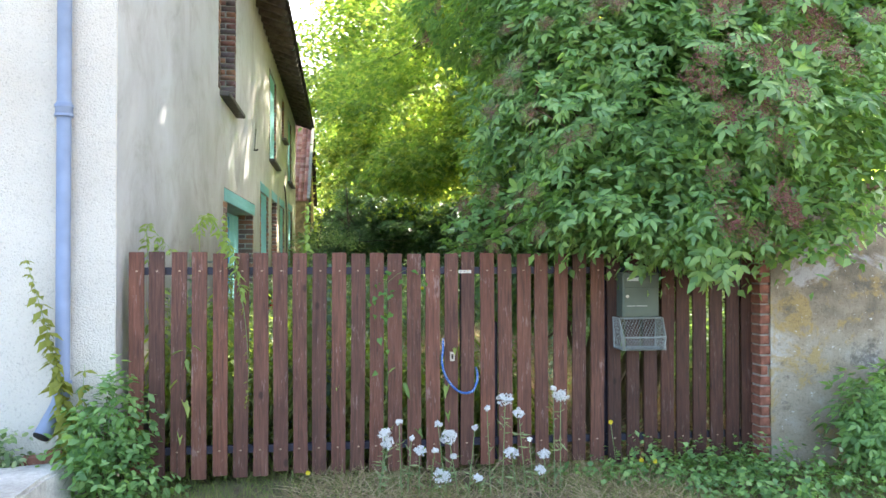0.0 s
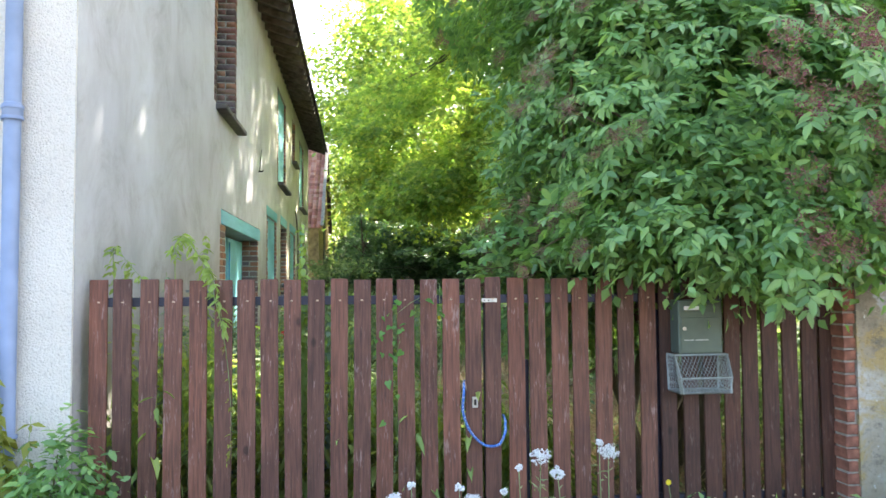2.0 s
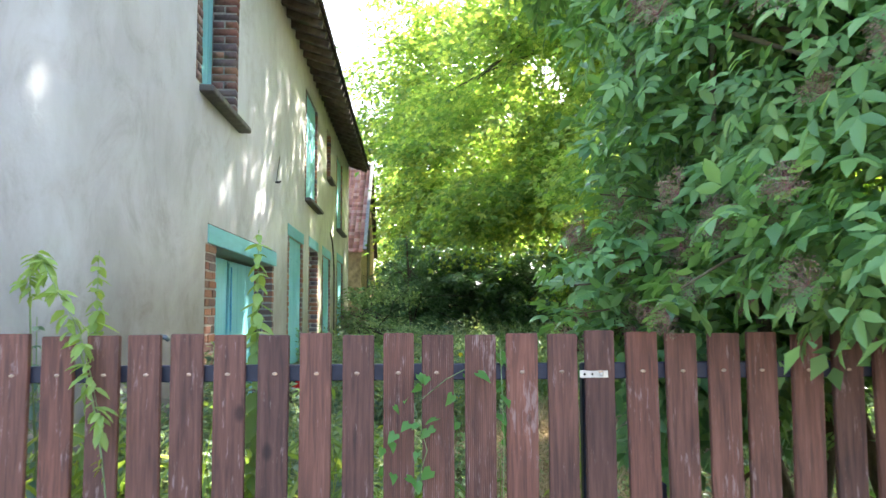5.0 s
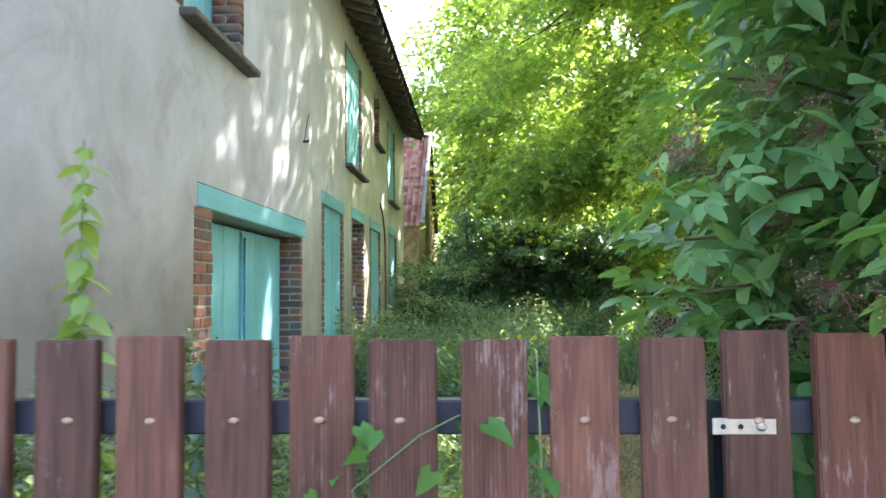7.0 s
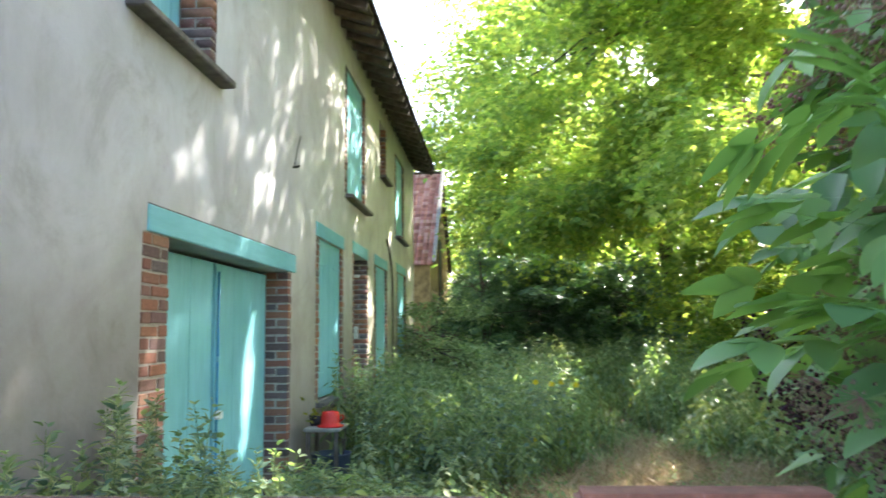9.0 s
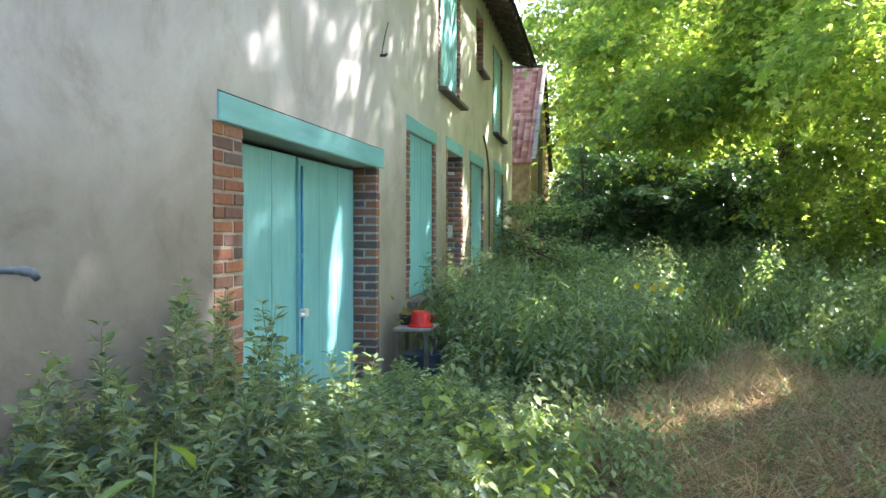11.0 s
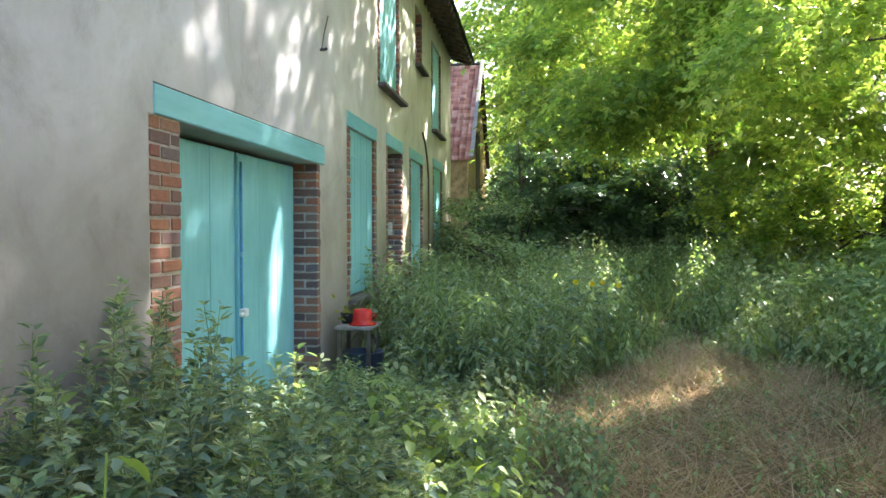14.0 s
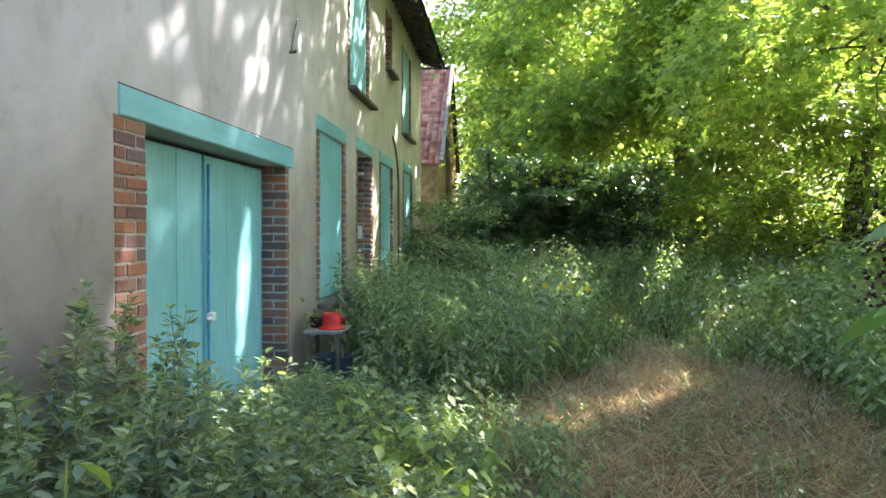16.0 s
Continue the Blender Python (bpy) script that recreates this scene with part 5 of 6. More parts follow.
tubes("stem", runs, TWIG, elder, "grey-brown stems", 6, "stuff")

COMPOUNDS = [compound(2, 1.0, SLIM5), compound(2, 1.0, SLIM5), compound(3, 1.0, SLIM5), compound(2, 1.0, SLIM6), compound(2, 1.0, SLIM6), compound(3, 1.0, SLIM6)]


def whorl(p, d, shape_index, size, sag=0.35, nleaf=4):
    """Compound leaves standing round the shoot tips p that point along d."""
    n = len(p)
    shoot = unit(d * np.array([1, 1, 0.5]) + np.array([0, 0, 0.35]) + rng.normal(size=(n, 3)) * 0.3)
    a = unit(np.cross(shoot, rng.normal(size=(n, 3))))
    b = np.cross(shoot, a)
    sets = []
    for k in range(nleaf):
        w = k * 2 * math.pi / nleaf + rng.uniform(-0.4, 0.4, n)
        way = unit(a * np.cos(w)[:, None] + b * np.sin(w)[:, None] + shoot * rng.uniform(0.2, 0.9, n)[:, None] + np.array([0, 0, -sag]))
        up = unit(shoot + np.array([0, 0, 0.7]) + rng.normal(size=(n, 3)) * 0.25)
        sets.append(scatter(COMPOUNDS[shape_index], p - shoot * (0.05 * k), way, up, size * rng.uniform(0.65, 1.15, n)))
    return sets


def airy(p):
    """Hollows between the boughs, some 30 cm wide."""
    f = np.sin(4.3 * p[:, 0] + 1.4 * np.sin(3.1 * p[:, 2])) * np.sin(4.9 * p[:, 2] + 1.2 * np.sin(2.7 * p[:, 1] + 1)) + 0.6 * np.sin(7.3 * p[:, 0] + 2.0) * np.sin(6.1 * p[:, 2] + 3.3 * p[:, 1])
    return (f > -0.30 + 0.40 * np.clip((p[:, 0] - 2.6) / 1.5, 0, 1)) | (rng.random(len(p)) < 0.22)


p, d = elder_spots(7200, lambda q: elder_clip(q) & airy(q))
front = (p[:, 1] < 5.5) | (p[:, 0] < 1.9)
sets = []
for group, first in ((front, 3), (~front, 0)):
    pg, dg = p[group], d[group]
    third = len(pg) // 3
    for i in range(3):
        sets += whorl(pg[i * third:(i + 1) * third], dg[i * third:(i + 1) * third], first + i, 0.150)
# the side that faces the garden path
n = 1500
y = rng.uniform(5.75, 9.2, n)
z = rng.uniform(1.1, 3.5, n)
p = np.stack([0.93 + 0.49 * (y - 5.46) + 0.45 * rng.random(n) ** 1.4 + 0.13 * np.sin(3 * z + 2 * y), y, z], -1)
p = p[elder_clip(p) & airy(p)]
n = len(p)
d = unit(np.array([-0.8, -0.5, 0.35]) + rng.normal(size=(n, 3)) * 0.35)
for i in range(3):
    sets += whorl(p[i::3], d[i::3], 3 + i, 0.150)
leaves("foliage", sets, L_ELDER, elder, "mid-green pinnate leaves", "stuff")
# a deep inner fill of smaller leaves that keeps the middle of the bush dark
leaves("inner_foliage", [sprays([(b[0], b[1], b[2], b[3] * 0.75, b[4] * 0.75, b[5] * 0.75, b[6]) for b in ELDER_BLOBS], 2600, 0.35, 7, 0.085, LEAF5, 0.2, 0.2, 0.4, lambda q: elder_clip(q) & ((q[:, 0] > 0.80 + 0.6 * np.maximum(q[:, 1] - 5.46, 0)) | (q[:, 2] > 3.6)))], L_ELDER, elder, "", "stuff")


def umbel(centre, way, radius, heads, berry, name_label, parent, size=0.0055, stalk_mat=None, berry_mat=None, name="umbel"):
    """A flat branching head: stalks from one point to a dome of berries or petals."""
    c = np.array(centre, float)
    way = unit(np.array(way, float))
    a = unit(np.cross(way, rng.normal(size=3)))
    b = np.cross(way, a)
    sets, stalks = [], []
    for _ in range(heads):
        rr, w = radius * math.sqrt(rng.random()), rng.uniform(0, 2 * math.pi)
        tip = c + way * (radius * 0.75 - 0.35 * rr + rng.normal() * 0.006) + (a * math.cos(w) + b * math.sin(w)) * rr
        stalks.append(scatter((np.array([(-0.5, 0, 0), (0.5, 0, 0), (0.3, 1, 0), (-0.3, 1, 0)]) * np.array([0.014, 1, 1]), np.array([(0, 1, 2), (0, 2, 3)])), c[None], (tip - c)[None], rng.normal(size=(1, 3)), np.linalg.norm(tip - c)))
        q = tip + rng.normal(size=(berry, 3)) * radius * 0.10
        sets.append(scatter(NUT, q, rand_dirs(berry), rand_dirs(berry), size * rng.uniform(0.7, 1.5, berry)))
    cl = leaves(name, sets, berry_mat or BERRY, parent, name_label, "stuff")
    leaves("stalk", stalks, stalk_mat or STALK, cl)
    return cl


# flat heads on the outside of the bush, on the street side and along the path
p, d = elder_spots(2600, lambda q: elder_clip(q))
out = np.ones(len(p), bool)
for bx, by, bz, rx, ry, rz, _ in ELDER_BLOBS:
    out &= (((p[:, 0] - bx) / rx) ** 2 + ((p[:, 1] - by) / ry) ** 2 + ((p[:, 2] - bz) / rz) ** 2) > 0.80
out &= ((d[:, 1] < -0.15) | (d[:, 0] < -0.55)) & (p[:, 0] < 4.7) & (d[:, 2] > -0.6)
for q, e in list(zip(p[out], d[out]))[:230]:
    o = unit(e * np.array([1, 1, 0.4]) + np.array([0, -0.15, 0.35]))
    if q[0] < 2.0 or (q[1] > 5.5 and q[0] < 2.3):
        umbel(q + o * 0.10, o, rng.uniform(0.06, 0.09), 80, 3, "", elder, 0.0065, STALK, BERRY_UNRIPE)
    else:
        umbel(q + o * 0.13, o, rng.uniform(0.075, 0.115), 52, 3, "", elder, 0.0105, STALK, BERRY_PINK if rng.random() < 0.14 else BERRY)
for _ in range(34):
    y, z = rng.uniform(5.9, 8.2), rng.uniform(1.3, 3.2)
    umbel((0.88 + 0.49 * (y - 5.46) + 0.13 * math.sin(3 * z + 2 * y), y, z), (-0.7, -0.5, rng.uniform(-0.2, 0.6)), rng.uniform(0.05, 0.08), 80, 3, "", elder, 0.0060, STALK, BERRY if rng.random() < 0.35 else BERRY_UNRIPE)
# the sprays that reach out towards the gate, leaf by leaf
LEAF_MESHES = []
for k in range(6):
    v, f = compound(2 if k % 2 else 3, 0.145, LEAF_FINE)
    me = from_arrays("leaf", v, f)
    me.materials.append(L_ELDER)
    LEAF_MESHES.append(me)
REACH = [(1.02, 5.98, 1.60), (1.10, 5.96, 1.80), (1.14, 5.86, 1.93), (1.35, 5.9, 1.42), (1.20, 5.62, 1.70), (1.30, 6.1, 1.95), (1.12, 5.18, 1.68), (1.4, 5.5, 2.1), (1.42, 6.15, 1.6), (1.5, 5.2, 2.3),
         (1.50, 6.1, 1.3), (1.65, 6.5, 1.75), (1.28, 5.4, 1.80), (1.7, 5.0, 1.86), (1.45, 5.1, 1.95), (1.65, 6.5, 2.1), (1.03, 5.90, 1.70), (1.08, 5.80, 1.52), (1.03, 5.88, 2.02), (1.08, 5.9, 2.14), (1.18, 5.75, 1.85), (1.2, 5.8, 1.6), (1.22, 5.7, 2.0)]
for q in REACH:
    for k in range(6):
        w = k * math.pi / 3 + rnd.uniform(-0.4, 0.4)
        ob = new("leaf", LEAF_MESHES[rnd.randrange(6)])
        ob.parent = elder
        ob.matrix_basis = Matrix.Translation(Vector(q) + Vector((rnd.uniform(-0.05, 0.05), rnd.uniform(-0.05, 0.05), rnd.uniform(-0.06, 0.06)))) @ Euler((radians(rnd.uniform(-40, 15)), radians(rnd.uniform(-20, 20)), w)).to_matrix().to_4x4() @ Matrix.Scale(rnd.uniform(0.7, 1.1), 4)
    if REACH.index(q) % 2:
        continue
    umbel((q[0] - 0.05, q[1], q[2] - 0.08), (-0.5, -0.1, 0.1 if q[2] > 1.8 else -0.4), 0.075, 70, 2, "", elder, 0.0062, STALK, BERRY_RIPE if q[2] < 1.65 else BERRY_UNRIPE)


# the two outermost shoots, leaning out over the gate
for x, y, z, count in ((0.87, 5.68, 1.605, 6), (0.86, 5.66, 1.79, 5), (0.90, 5.72, 1.71, 4), (0.98, 5.70, 1.55, 5), (0.98, 5.68, 1.84, 5)):
    for k in range(count):
        w = radians(78 + 120 * k / (count - 1) + rnd.uniform(-10, 10))
        ob = new("leaf", LEAF_MESHES[rnd.randrange(6)])
        ob.parent = elder
        ob.matrix_basis = Matrix.Translation((x, y, z + rnd.uniform(-0.03, 0.03))) @ Euler((radians(rnd.uniform(-40, 20)), radians(rnd.uniform(-35, 35)), w)).to_matrix().to_4x4() @ Matrix.Scale(rnd.uniform(0.5, 0.78), 4)
for q in ((0.86, 5.68, 1.55), (0.92, 5.74, 1.50), (0.90, 5.66, 1.87), (0.95, 5.75, 1.66)):
    umbel(q, (-0.4, -0.2, -0.5 if q[2] < 1.7 else 0.3), 0.05, 50, 2, "", elder, 0.005, STALK, BERRY_UNRIPE)
for q in ((1.0, 5.86, 1.86), (1.02, 5.88, 1.47), (1.12, 5.7, 1.55), (1.1, 5.75, 2.02)):
    umbel(q, (-0.6, -0.25, 0.15 if q[2] > 1.7 else -0.35), 0.075, 64, 2, "", elder, 0.0062, STALK, BERRY_UNRIPE if q[2] > 1.7 else BERRY_RIPE)


# shoots that reach in beside the path
for x, y, z, turn in ((1.25, 6.56, 1.80, 84), (1.24, 6.56, 1.77, 108), (1.26, 6.50, 1.62, 92)):
    ob = new("leaf", LEAF_MESHES[rnd.randrange(6)])
    ob.parent = elder
    ob.matrix_basis = Matrix.Translation((x, y, z)) @ Euler((radians(rnd.uniform(-25, 5)), radians(rnd.uniform(-20, 20)), radians(turn))).to_matrix().to_4x4() @ Matrix.Scale(rnd.uniform(0.85, 1.1), 4)
for q, turn in (((0.93, 5.95, 1.55), -0.6), ((0.99, 5.95, 1.52), -0.7), ((0.95, 5.95, 1.90), 0.3)):
    umbel(q, (-0.5, -0.2, turn), 0.055, 60, 2, "", elder, 0.0062, STALK, BERRY_RIPE if turn < 0 else BERRY)
for q in ((1.12, 6.58, 1.62), (1.15, 6.62, 1.52), (1.10, 6.5, 2.0)):
    umbel(q, (-0.6, -0.2, -0.4), 0.075, 40, 2, "", elder, 0.0085, STALK, BERRY_RIPE if q[2] < 1.7 else BERRY)


# ---- nettles and herbs in the garden ----
def herb_patch(name, label, spots, heights, leaf, mat, pairs=9, shape=LEAF5, lean=0.12, stem=0.004, flowers=0, spread=1.0, top_bias=0.0):
    """Upright stems with crossed pairs of hanging leaves, largest in the middle."""
    n = len(spots)
    z0 = ground_height(spots[:, 0], spots[:, 1])
    tilt = rng.normal(size=(n, 2)) * lean
    axis = unit(np.stack([tilt[:, 0], tilt[:, 1], np.ones(n)], -1))
    base = np.stack([spots[:, 0], spots[:, 1], z0], -1)
    sets = []
    st = np.array([(-0.5, 0, 0), (0.5, 0, 0), (0.25, 1, 0), (-0.25, 1, 0)])
    for turn in (0, 1):
        q = st.copy()
        q[:, 0] *= stem * 2
        v, f = scatter((q, np.array([(0, 1, 2), (0, 2, 3)])), base, axis, np.tile([1.0, 0, 0] if turn else [0, 1.0, 0], (n, 1)), 1.0)
        v = v.reshape(n, 4, 3)
        v = base[:, None] + (v - base[:, None]) * np.where(q[:, 1] > 0.5, 1, 0)[None, :, None] * heights[:, None, None] + (v - base[:, None]) * np.where(q[:, 1] > 0.5, 0, 1)[None, :, None]
        sets.append((v.reshape(-1, 3), f))
    phase = rng.uniform(0, 6.28, n)
    tassels = []
    for k in range(pairs):
        t = (k + 0.7 + top_bias) / (pairs + top_bias)
        for s in (0, 1):
            w = phase + k * math.pi / 2 + s * math.pi + rng.normal(size=n) * 0.25
            out = np.stack([np.cos(w), np.sin(w), np.zeros(n)], -1)
            hang = -0.40 - 0.55 * rng.random(n) + 0.7 * max(0, t - 0.8) * 5 * 0.5
            way = unit(out + np.array([0, 0, 1.0]) * hang[:, None])
            p = base + axis * (heights * (t + rng.normal(size=n) * 0.015))[:, None] + out * 0.01
            size = leaf * (0.45 + 0.75 * math.sin(math.pi * min(1, t * 0.92)) ** 0.8) * rng.uniform(0.7, 1.25, n) * spread
            sets.append(scatter(shape, p + out * 0.015, way, unit(np.array([0, 0, 1.0]) + out * 0.5 + rng.normal(size=(n, 3)) * 0.2), size))
            if flowers and 0.45 < t < 0.97:
                for _ in range(2):
                    way2 = unit(out + np.array([0, 0, -0.25]) + rng.normal(size=(n, 3)) * 0.4)
                    tv = LEAF4[0] * np.array([0.26, 1, 1])
                    tassels.append(scatter((tv, LEAF4[1]), p, way2, np.tile([0, 0, 1.0], (n, 1)), leaf * flowers * rng.uniform(0.5, 1.1, n)))
    for k in range(6 if shape is LEAF6 else 0):
        # a rosette of young leaves at the tip
        w = phase + k * math.pi / 3 + rng.normal(size=n) * 0.2
        out = np.stack([np.cos(w), np.sin(w), np.full(n, 0.35 if k % 2 else 0.0)], -1)
        sets.append(scatter(shape, base + axis * (heights * (0.995 - 0.012 * (k % 3)))[:, None], unit(out), np.tile([0, 0, 1.0], (n, 1)), leaf * rng.uniform(0.45, 0.75, n)))
    ob = leaves(name, sets, mat, None, label, "stuff")
    if tassels:
        leaves("flowers", tassels, L_PALE, ob, "pale green hanging flower strings", "stuff")
    return tagged(ob, category="plants")


def nettle_patch(name, label, spots, heights, leaf, pairs=15, lean=0.10):
    """Nettles: crossed pairs of toothed leaves, wide below and small at the pale tip, with strings of flowers in their axils."""
    n = len(spots)
    base = np.stack([spots[:, 0], spots[:, 1], ground_height(spots[:, 0], spots[:, 1])], -1)
    tilt = rng.normal(size=(n, 2)) * lean
    axis = unit(np.stack([tilt[:, 0], tilt[:, 1], np.ones(n)], -1))
    phase = rng.uniform(0, 6.28, n)
    body, tips, strings, stems = [], [], [], []
    stem = (np.array([(-0.0026, 0, 0), (0.0026, 0, 0), (0.0012, 1, 0), (-0.0012, 1, 0)]), np.array([(0, 1, 2), (0, 2, 3)]))
    for side in ([1.0, 0.2, 0], [0.2, 1.0, 0]):
        stems.append(scatter(stem, base, axis, np.tile(side, (n, 1)), heights))
    thread = (LEAF4[0] * np.array([0.22, 1, 1]), LEAF4[1])
    for k in range(pairs):
        t = ((k + 0.8) / pairs) ** 0.72
        grow = (1.15 - 0.45 * t ** 3) * min(1.0, 0.55 + t)
        for s in (0, 1, 0.5, 1.5):
            axil = s in (0.5, 1.5)
            w = phase + k * math.pi / 2 + s * math.pi + rng.normal(size=n) * 0.3
            out = np.stack([np.cos(w), np.sin(w), np.zeros(n)], -1)
            rise = rng.uniform(-0.55, 0.10, n) if t < 0.88 else rng.uniform(0.1, 0.8, n)
            way = unit(out + np.array([0, 0, 1.0]) * (rise + 0.4 * axil)[:, None])
            at = base + axis * (heights * (t + rng.normal(size=n) * 0.012))[:, None]
            size = leaf * grow * rng.uniform(0.75, 1.2, n) * (0.62 if axil else 1.0)
            up = unit(np.array([0, 0, 1.0]) + out * 0.3 + rng.normal(size=(n, 3)) * 0.25)
            (tips if t > 0.93 else body).append(scatter(NETTLE, at + way * (size * 0.22)[:, None], way, up, size))
            if axil and 0.45 < t < 0.97:
                for _ in range(3):
                    way2 = unit(out * 0.9 + np.array([0, 0, 0.35]) + rng.normal(size=(n, 3)) * 0.5)
                    strings.append(scatter(thread, at, way2, rand_dirs(n), leaf * (1.25 - 0.45 * t) * rng.uniform(0.6, 1.2, n)))
    ob = leaves(name, body, L_NETTLE, None, label, "stuff")
    leaves("shoot_tips", tips, L_HERB, ob, "pale green young tips", "stuff")
    leaves("flowers", strings, L_PALE, ob, "pale green flower strings", "stuff")
    leaves("stems", stems, L_HERB, ob, "thin green stems", "stuff")
    return tagged(ob, category="plants")


def spots_in(n, x0, x1, y0, y1, keep=None):
    s = np.stack([rng.uniform(x0, x1, n), rng.uniform(y0, y1, n)], -1)
    s = s[s[:, 0] > -1.30]
    return s if keep is None else s[keep(s)]


def clumped(n, m, spread, *args):
    """Spots gathered round m centres."""
    c = spots_in(m, *args)
    q = c[rng.integers(len(c), size=n)] + rng.normal(size=(n, 2)) * spread
    return q[q[:, 0] > -1.28]


def far_edge(s):
    """The far side of the clearing: a tongue of dry grass reaches on between the herbs."""
    return 13.4 + 3.6 * np.exp(-((s[:, 0] - 2.5) / 0.62) ** 2)


def clearing(s):
    """True where the ground is trodden or mown: the dry patch in the garden."""
    wob = 0.35 * np.sin(s[:, 0] * 2.1) + 0.3 * np.sin(s[:, 1] * 1.4 + 1)
    left = 0.1 + 0.10 * (s[:, 1] - 8) + wob
    return (s[:, 0] > left) & (s[:, 1] < far_edge(s) + wob) & (s[:, 0] < 3.45 + 0.5 * wob) & (s[:, 1] > 5.4)


def edge_fall(q):
    """Herbs are lower towards the clearing."""
    left = 0.1 + 0.10 * (q[:, 1] - 8)
    side = np.where(q[:, 0] < left + 0.4, np.clip(0.45 + 0.75 * (left + 0.25 - q[:, 0]), 0.4, 1), 1.0)
    return np.where(q[:, 1] < 13.2, side, np.clip(0.30 + 0.24 * (q[:, 1] - far_edge(q)) + 0.22 * np.sin(q[:, 0] * 1.9), 0.22, 1.0))


def nettle_height(q, n):
    """Tall against the bare wall, low before the garage door and the table."""
    tall = 0.98 - 0.40 * np.clip(q[:, 0] + 0.9, 0, 1.2)
    low = 0.50 - 0.12 * np.clip(q[:, 0] + 0.6, 0, 1) - 0.10 * np.clip(q[:, 1] - 10.2, 0, 1.6)
    k = np.clip((q[:, 1] - 8.5) / 0.9, 0, 1)
    return np.clip((tall * (1 - k) + low * k) * (1 + rng.normal(size=n) * 0.22), 0.22, 1.35)


s = spots_in(1250, -1.28, 0.45, 6.3, 12.1, lambda q: ~clearing(q) & (q[:, 0] < 0.5 - 0.08 * np.abs(q[:, 1] - 9)))
nettle_patch("nettles", "dense stinging nettles growing along the house wall", s, nettle_height(s, len(s)) * np.maximum(edge_fall(s), 0.55), 0.072, 18)
s = np.array([(-1.12, 8.45), (-1.02, 8.6), (-1.2, 8.75), (-0.95, 8.8), (-1.1, 9.0), (-1.22, 8.3), (-0.9, 8.5), (-1.16, 7.2), (-1.1, 7.45), (-0.62, 10.1), (-0.5, 9.8), (-0.7, 10.4)])
nettle_patch("tall_nettles", "taller nettles beside the brick jamb of the garage", s, np.array([1.40, 1.28, 1.22, 1.12, 1.05, 1.15, 1.0, 1.12, 1.05, 0.85, 0.78, 0.8]), 0.076, 22, 0.05)
s = spots_in(75, -0.7, 0.55, 7.3, 10.6)
herb_patch("fresh_weeds", "fresh green broad-leaved weeds among the nettles", s, np.clip(0.62 - 0.14 * (s[:, 0] + 0.7) + rng.normal(size=len(s)) * 0.1, 0.3, 0.85), 0.092, L_FRESH, 9, NETTLE, 0.16, 0.003)
s = spots_in(420, -0.1, 1.5, 6.4, 11.5, lambda q: q[:, 0] < 0.75 + 0.12 * (q[:, 1] - 8))
herb_patch("fringe_weeds", "low weeds thinning out into the dry grass", s, np.clip(0.36 - 0.12 * s[:, 0] + rng.normal(size=len(s)) * 0.1, 0.12, 0.6), 0.06, L_HERB, 8, LEAF5, 0.25, 0.002)
s = spots_in(420, -1.28, 3.0, 5.75, 9.0, lambda q: (q[:, 0] < 0.0 + 0.25 * (7 - q[:, 1])) | (rng.random(len(q)) < 0.03))
nettle_patch("low_nettles", "lower nettles and weeds just behind the gate", s, np.clip(0.72 + rng.normal(size=len(s)) * 0.15, 0.3, 1.05), 0.074, 14, 0.15)
s = spots_in(560, -1.28, 1.4, 12.0, 17.0, lambda q: ~clearing(q) & ~((q[:, 0] < -0.65) & (q[:, 1] < 13.0)))
k = rng.random(len(s)) < 0.45
lumps = 0.92 + 0.30 * np.sin(3.7 * s[:, 0] + 1.2 * np.sin(2.9 * s[:, 1])) * np.sin(3.1 * s[:, 1] + 0.6)
herb_patch("mixed_herbs", "tall mixed herbs and nettles beside the house", s[k], np.clip(lumps[k] + rng.normal(size=k.sum()) * 0.2, 0.3, 1.5), 0.115, L_HERB, 12, LANCE, 0.2, 0.003)
nettle_patch("far_nettles", "dark nettles among the herbs beside the house", s[~k], np.clip(lumps[~k] + rng.normal(size=(~k).sum()) * 0.2, 0.3, 1.4), 0.085, 11, 0.16)
s = spots_in(70, -0.75, 1.6, 10.2, 14.0, lambda q: (q[:, 0] < 0.25 + 0.1 * (q[:, 1] - 9)))
herb_patch("pale_herbs", "pale-leaved mint-like herbs in the sun beside the path", s, np.clip(0.5 + 0.10 * (s[:, 1] - 11) + rng.normal(size=len(s)) * 0.14, 0.25, 1.0), 0.085, L_PALE, 9, LEAF6, 0.2, 0.003, 0.5)
s = np.array([(-0.25, 12.75), (0.05, 13.0)])[rng.integers(2, size=60)] + rng.normal(size=(60, 2)) * np.array([0.28, 0.26])
herb_patch("willow_herbs", "clump of tall lance-leaved herbs catching the sun", s, np.clip(0.95 + rng.normal(size=60) * 0.2, 0.5, 1.3), 0.135, L_HERB, 14, LANCE, 0.16, 0.004)
s = clumped(700, 60, 0.25, -0.8, 9.0, 13.6, 24.0, lambda q: ~clearing(q))
herb_patch("pale_tall_herbs", "scattered pale flowering herbs rising from the weeds", s, edge_fall(s) * np.clip(0.95 + rng.normal(size=len(s)) * 0.25, 0.4, 1.6), 0.085, L_PALE, 9, LEAF5, 0.2, 0.004, 1.0)
s = np.concatenate([clumped(3000, 210, 0.28, -1.28, 11.0, 13.9, 27.0, lambda q: ~clearing(q)), spots_in(1500, -1.28, 13.0, 13.9, 29.0, lambda q: ~clearing(q))])
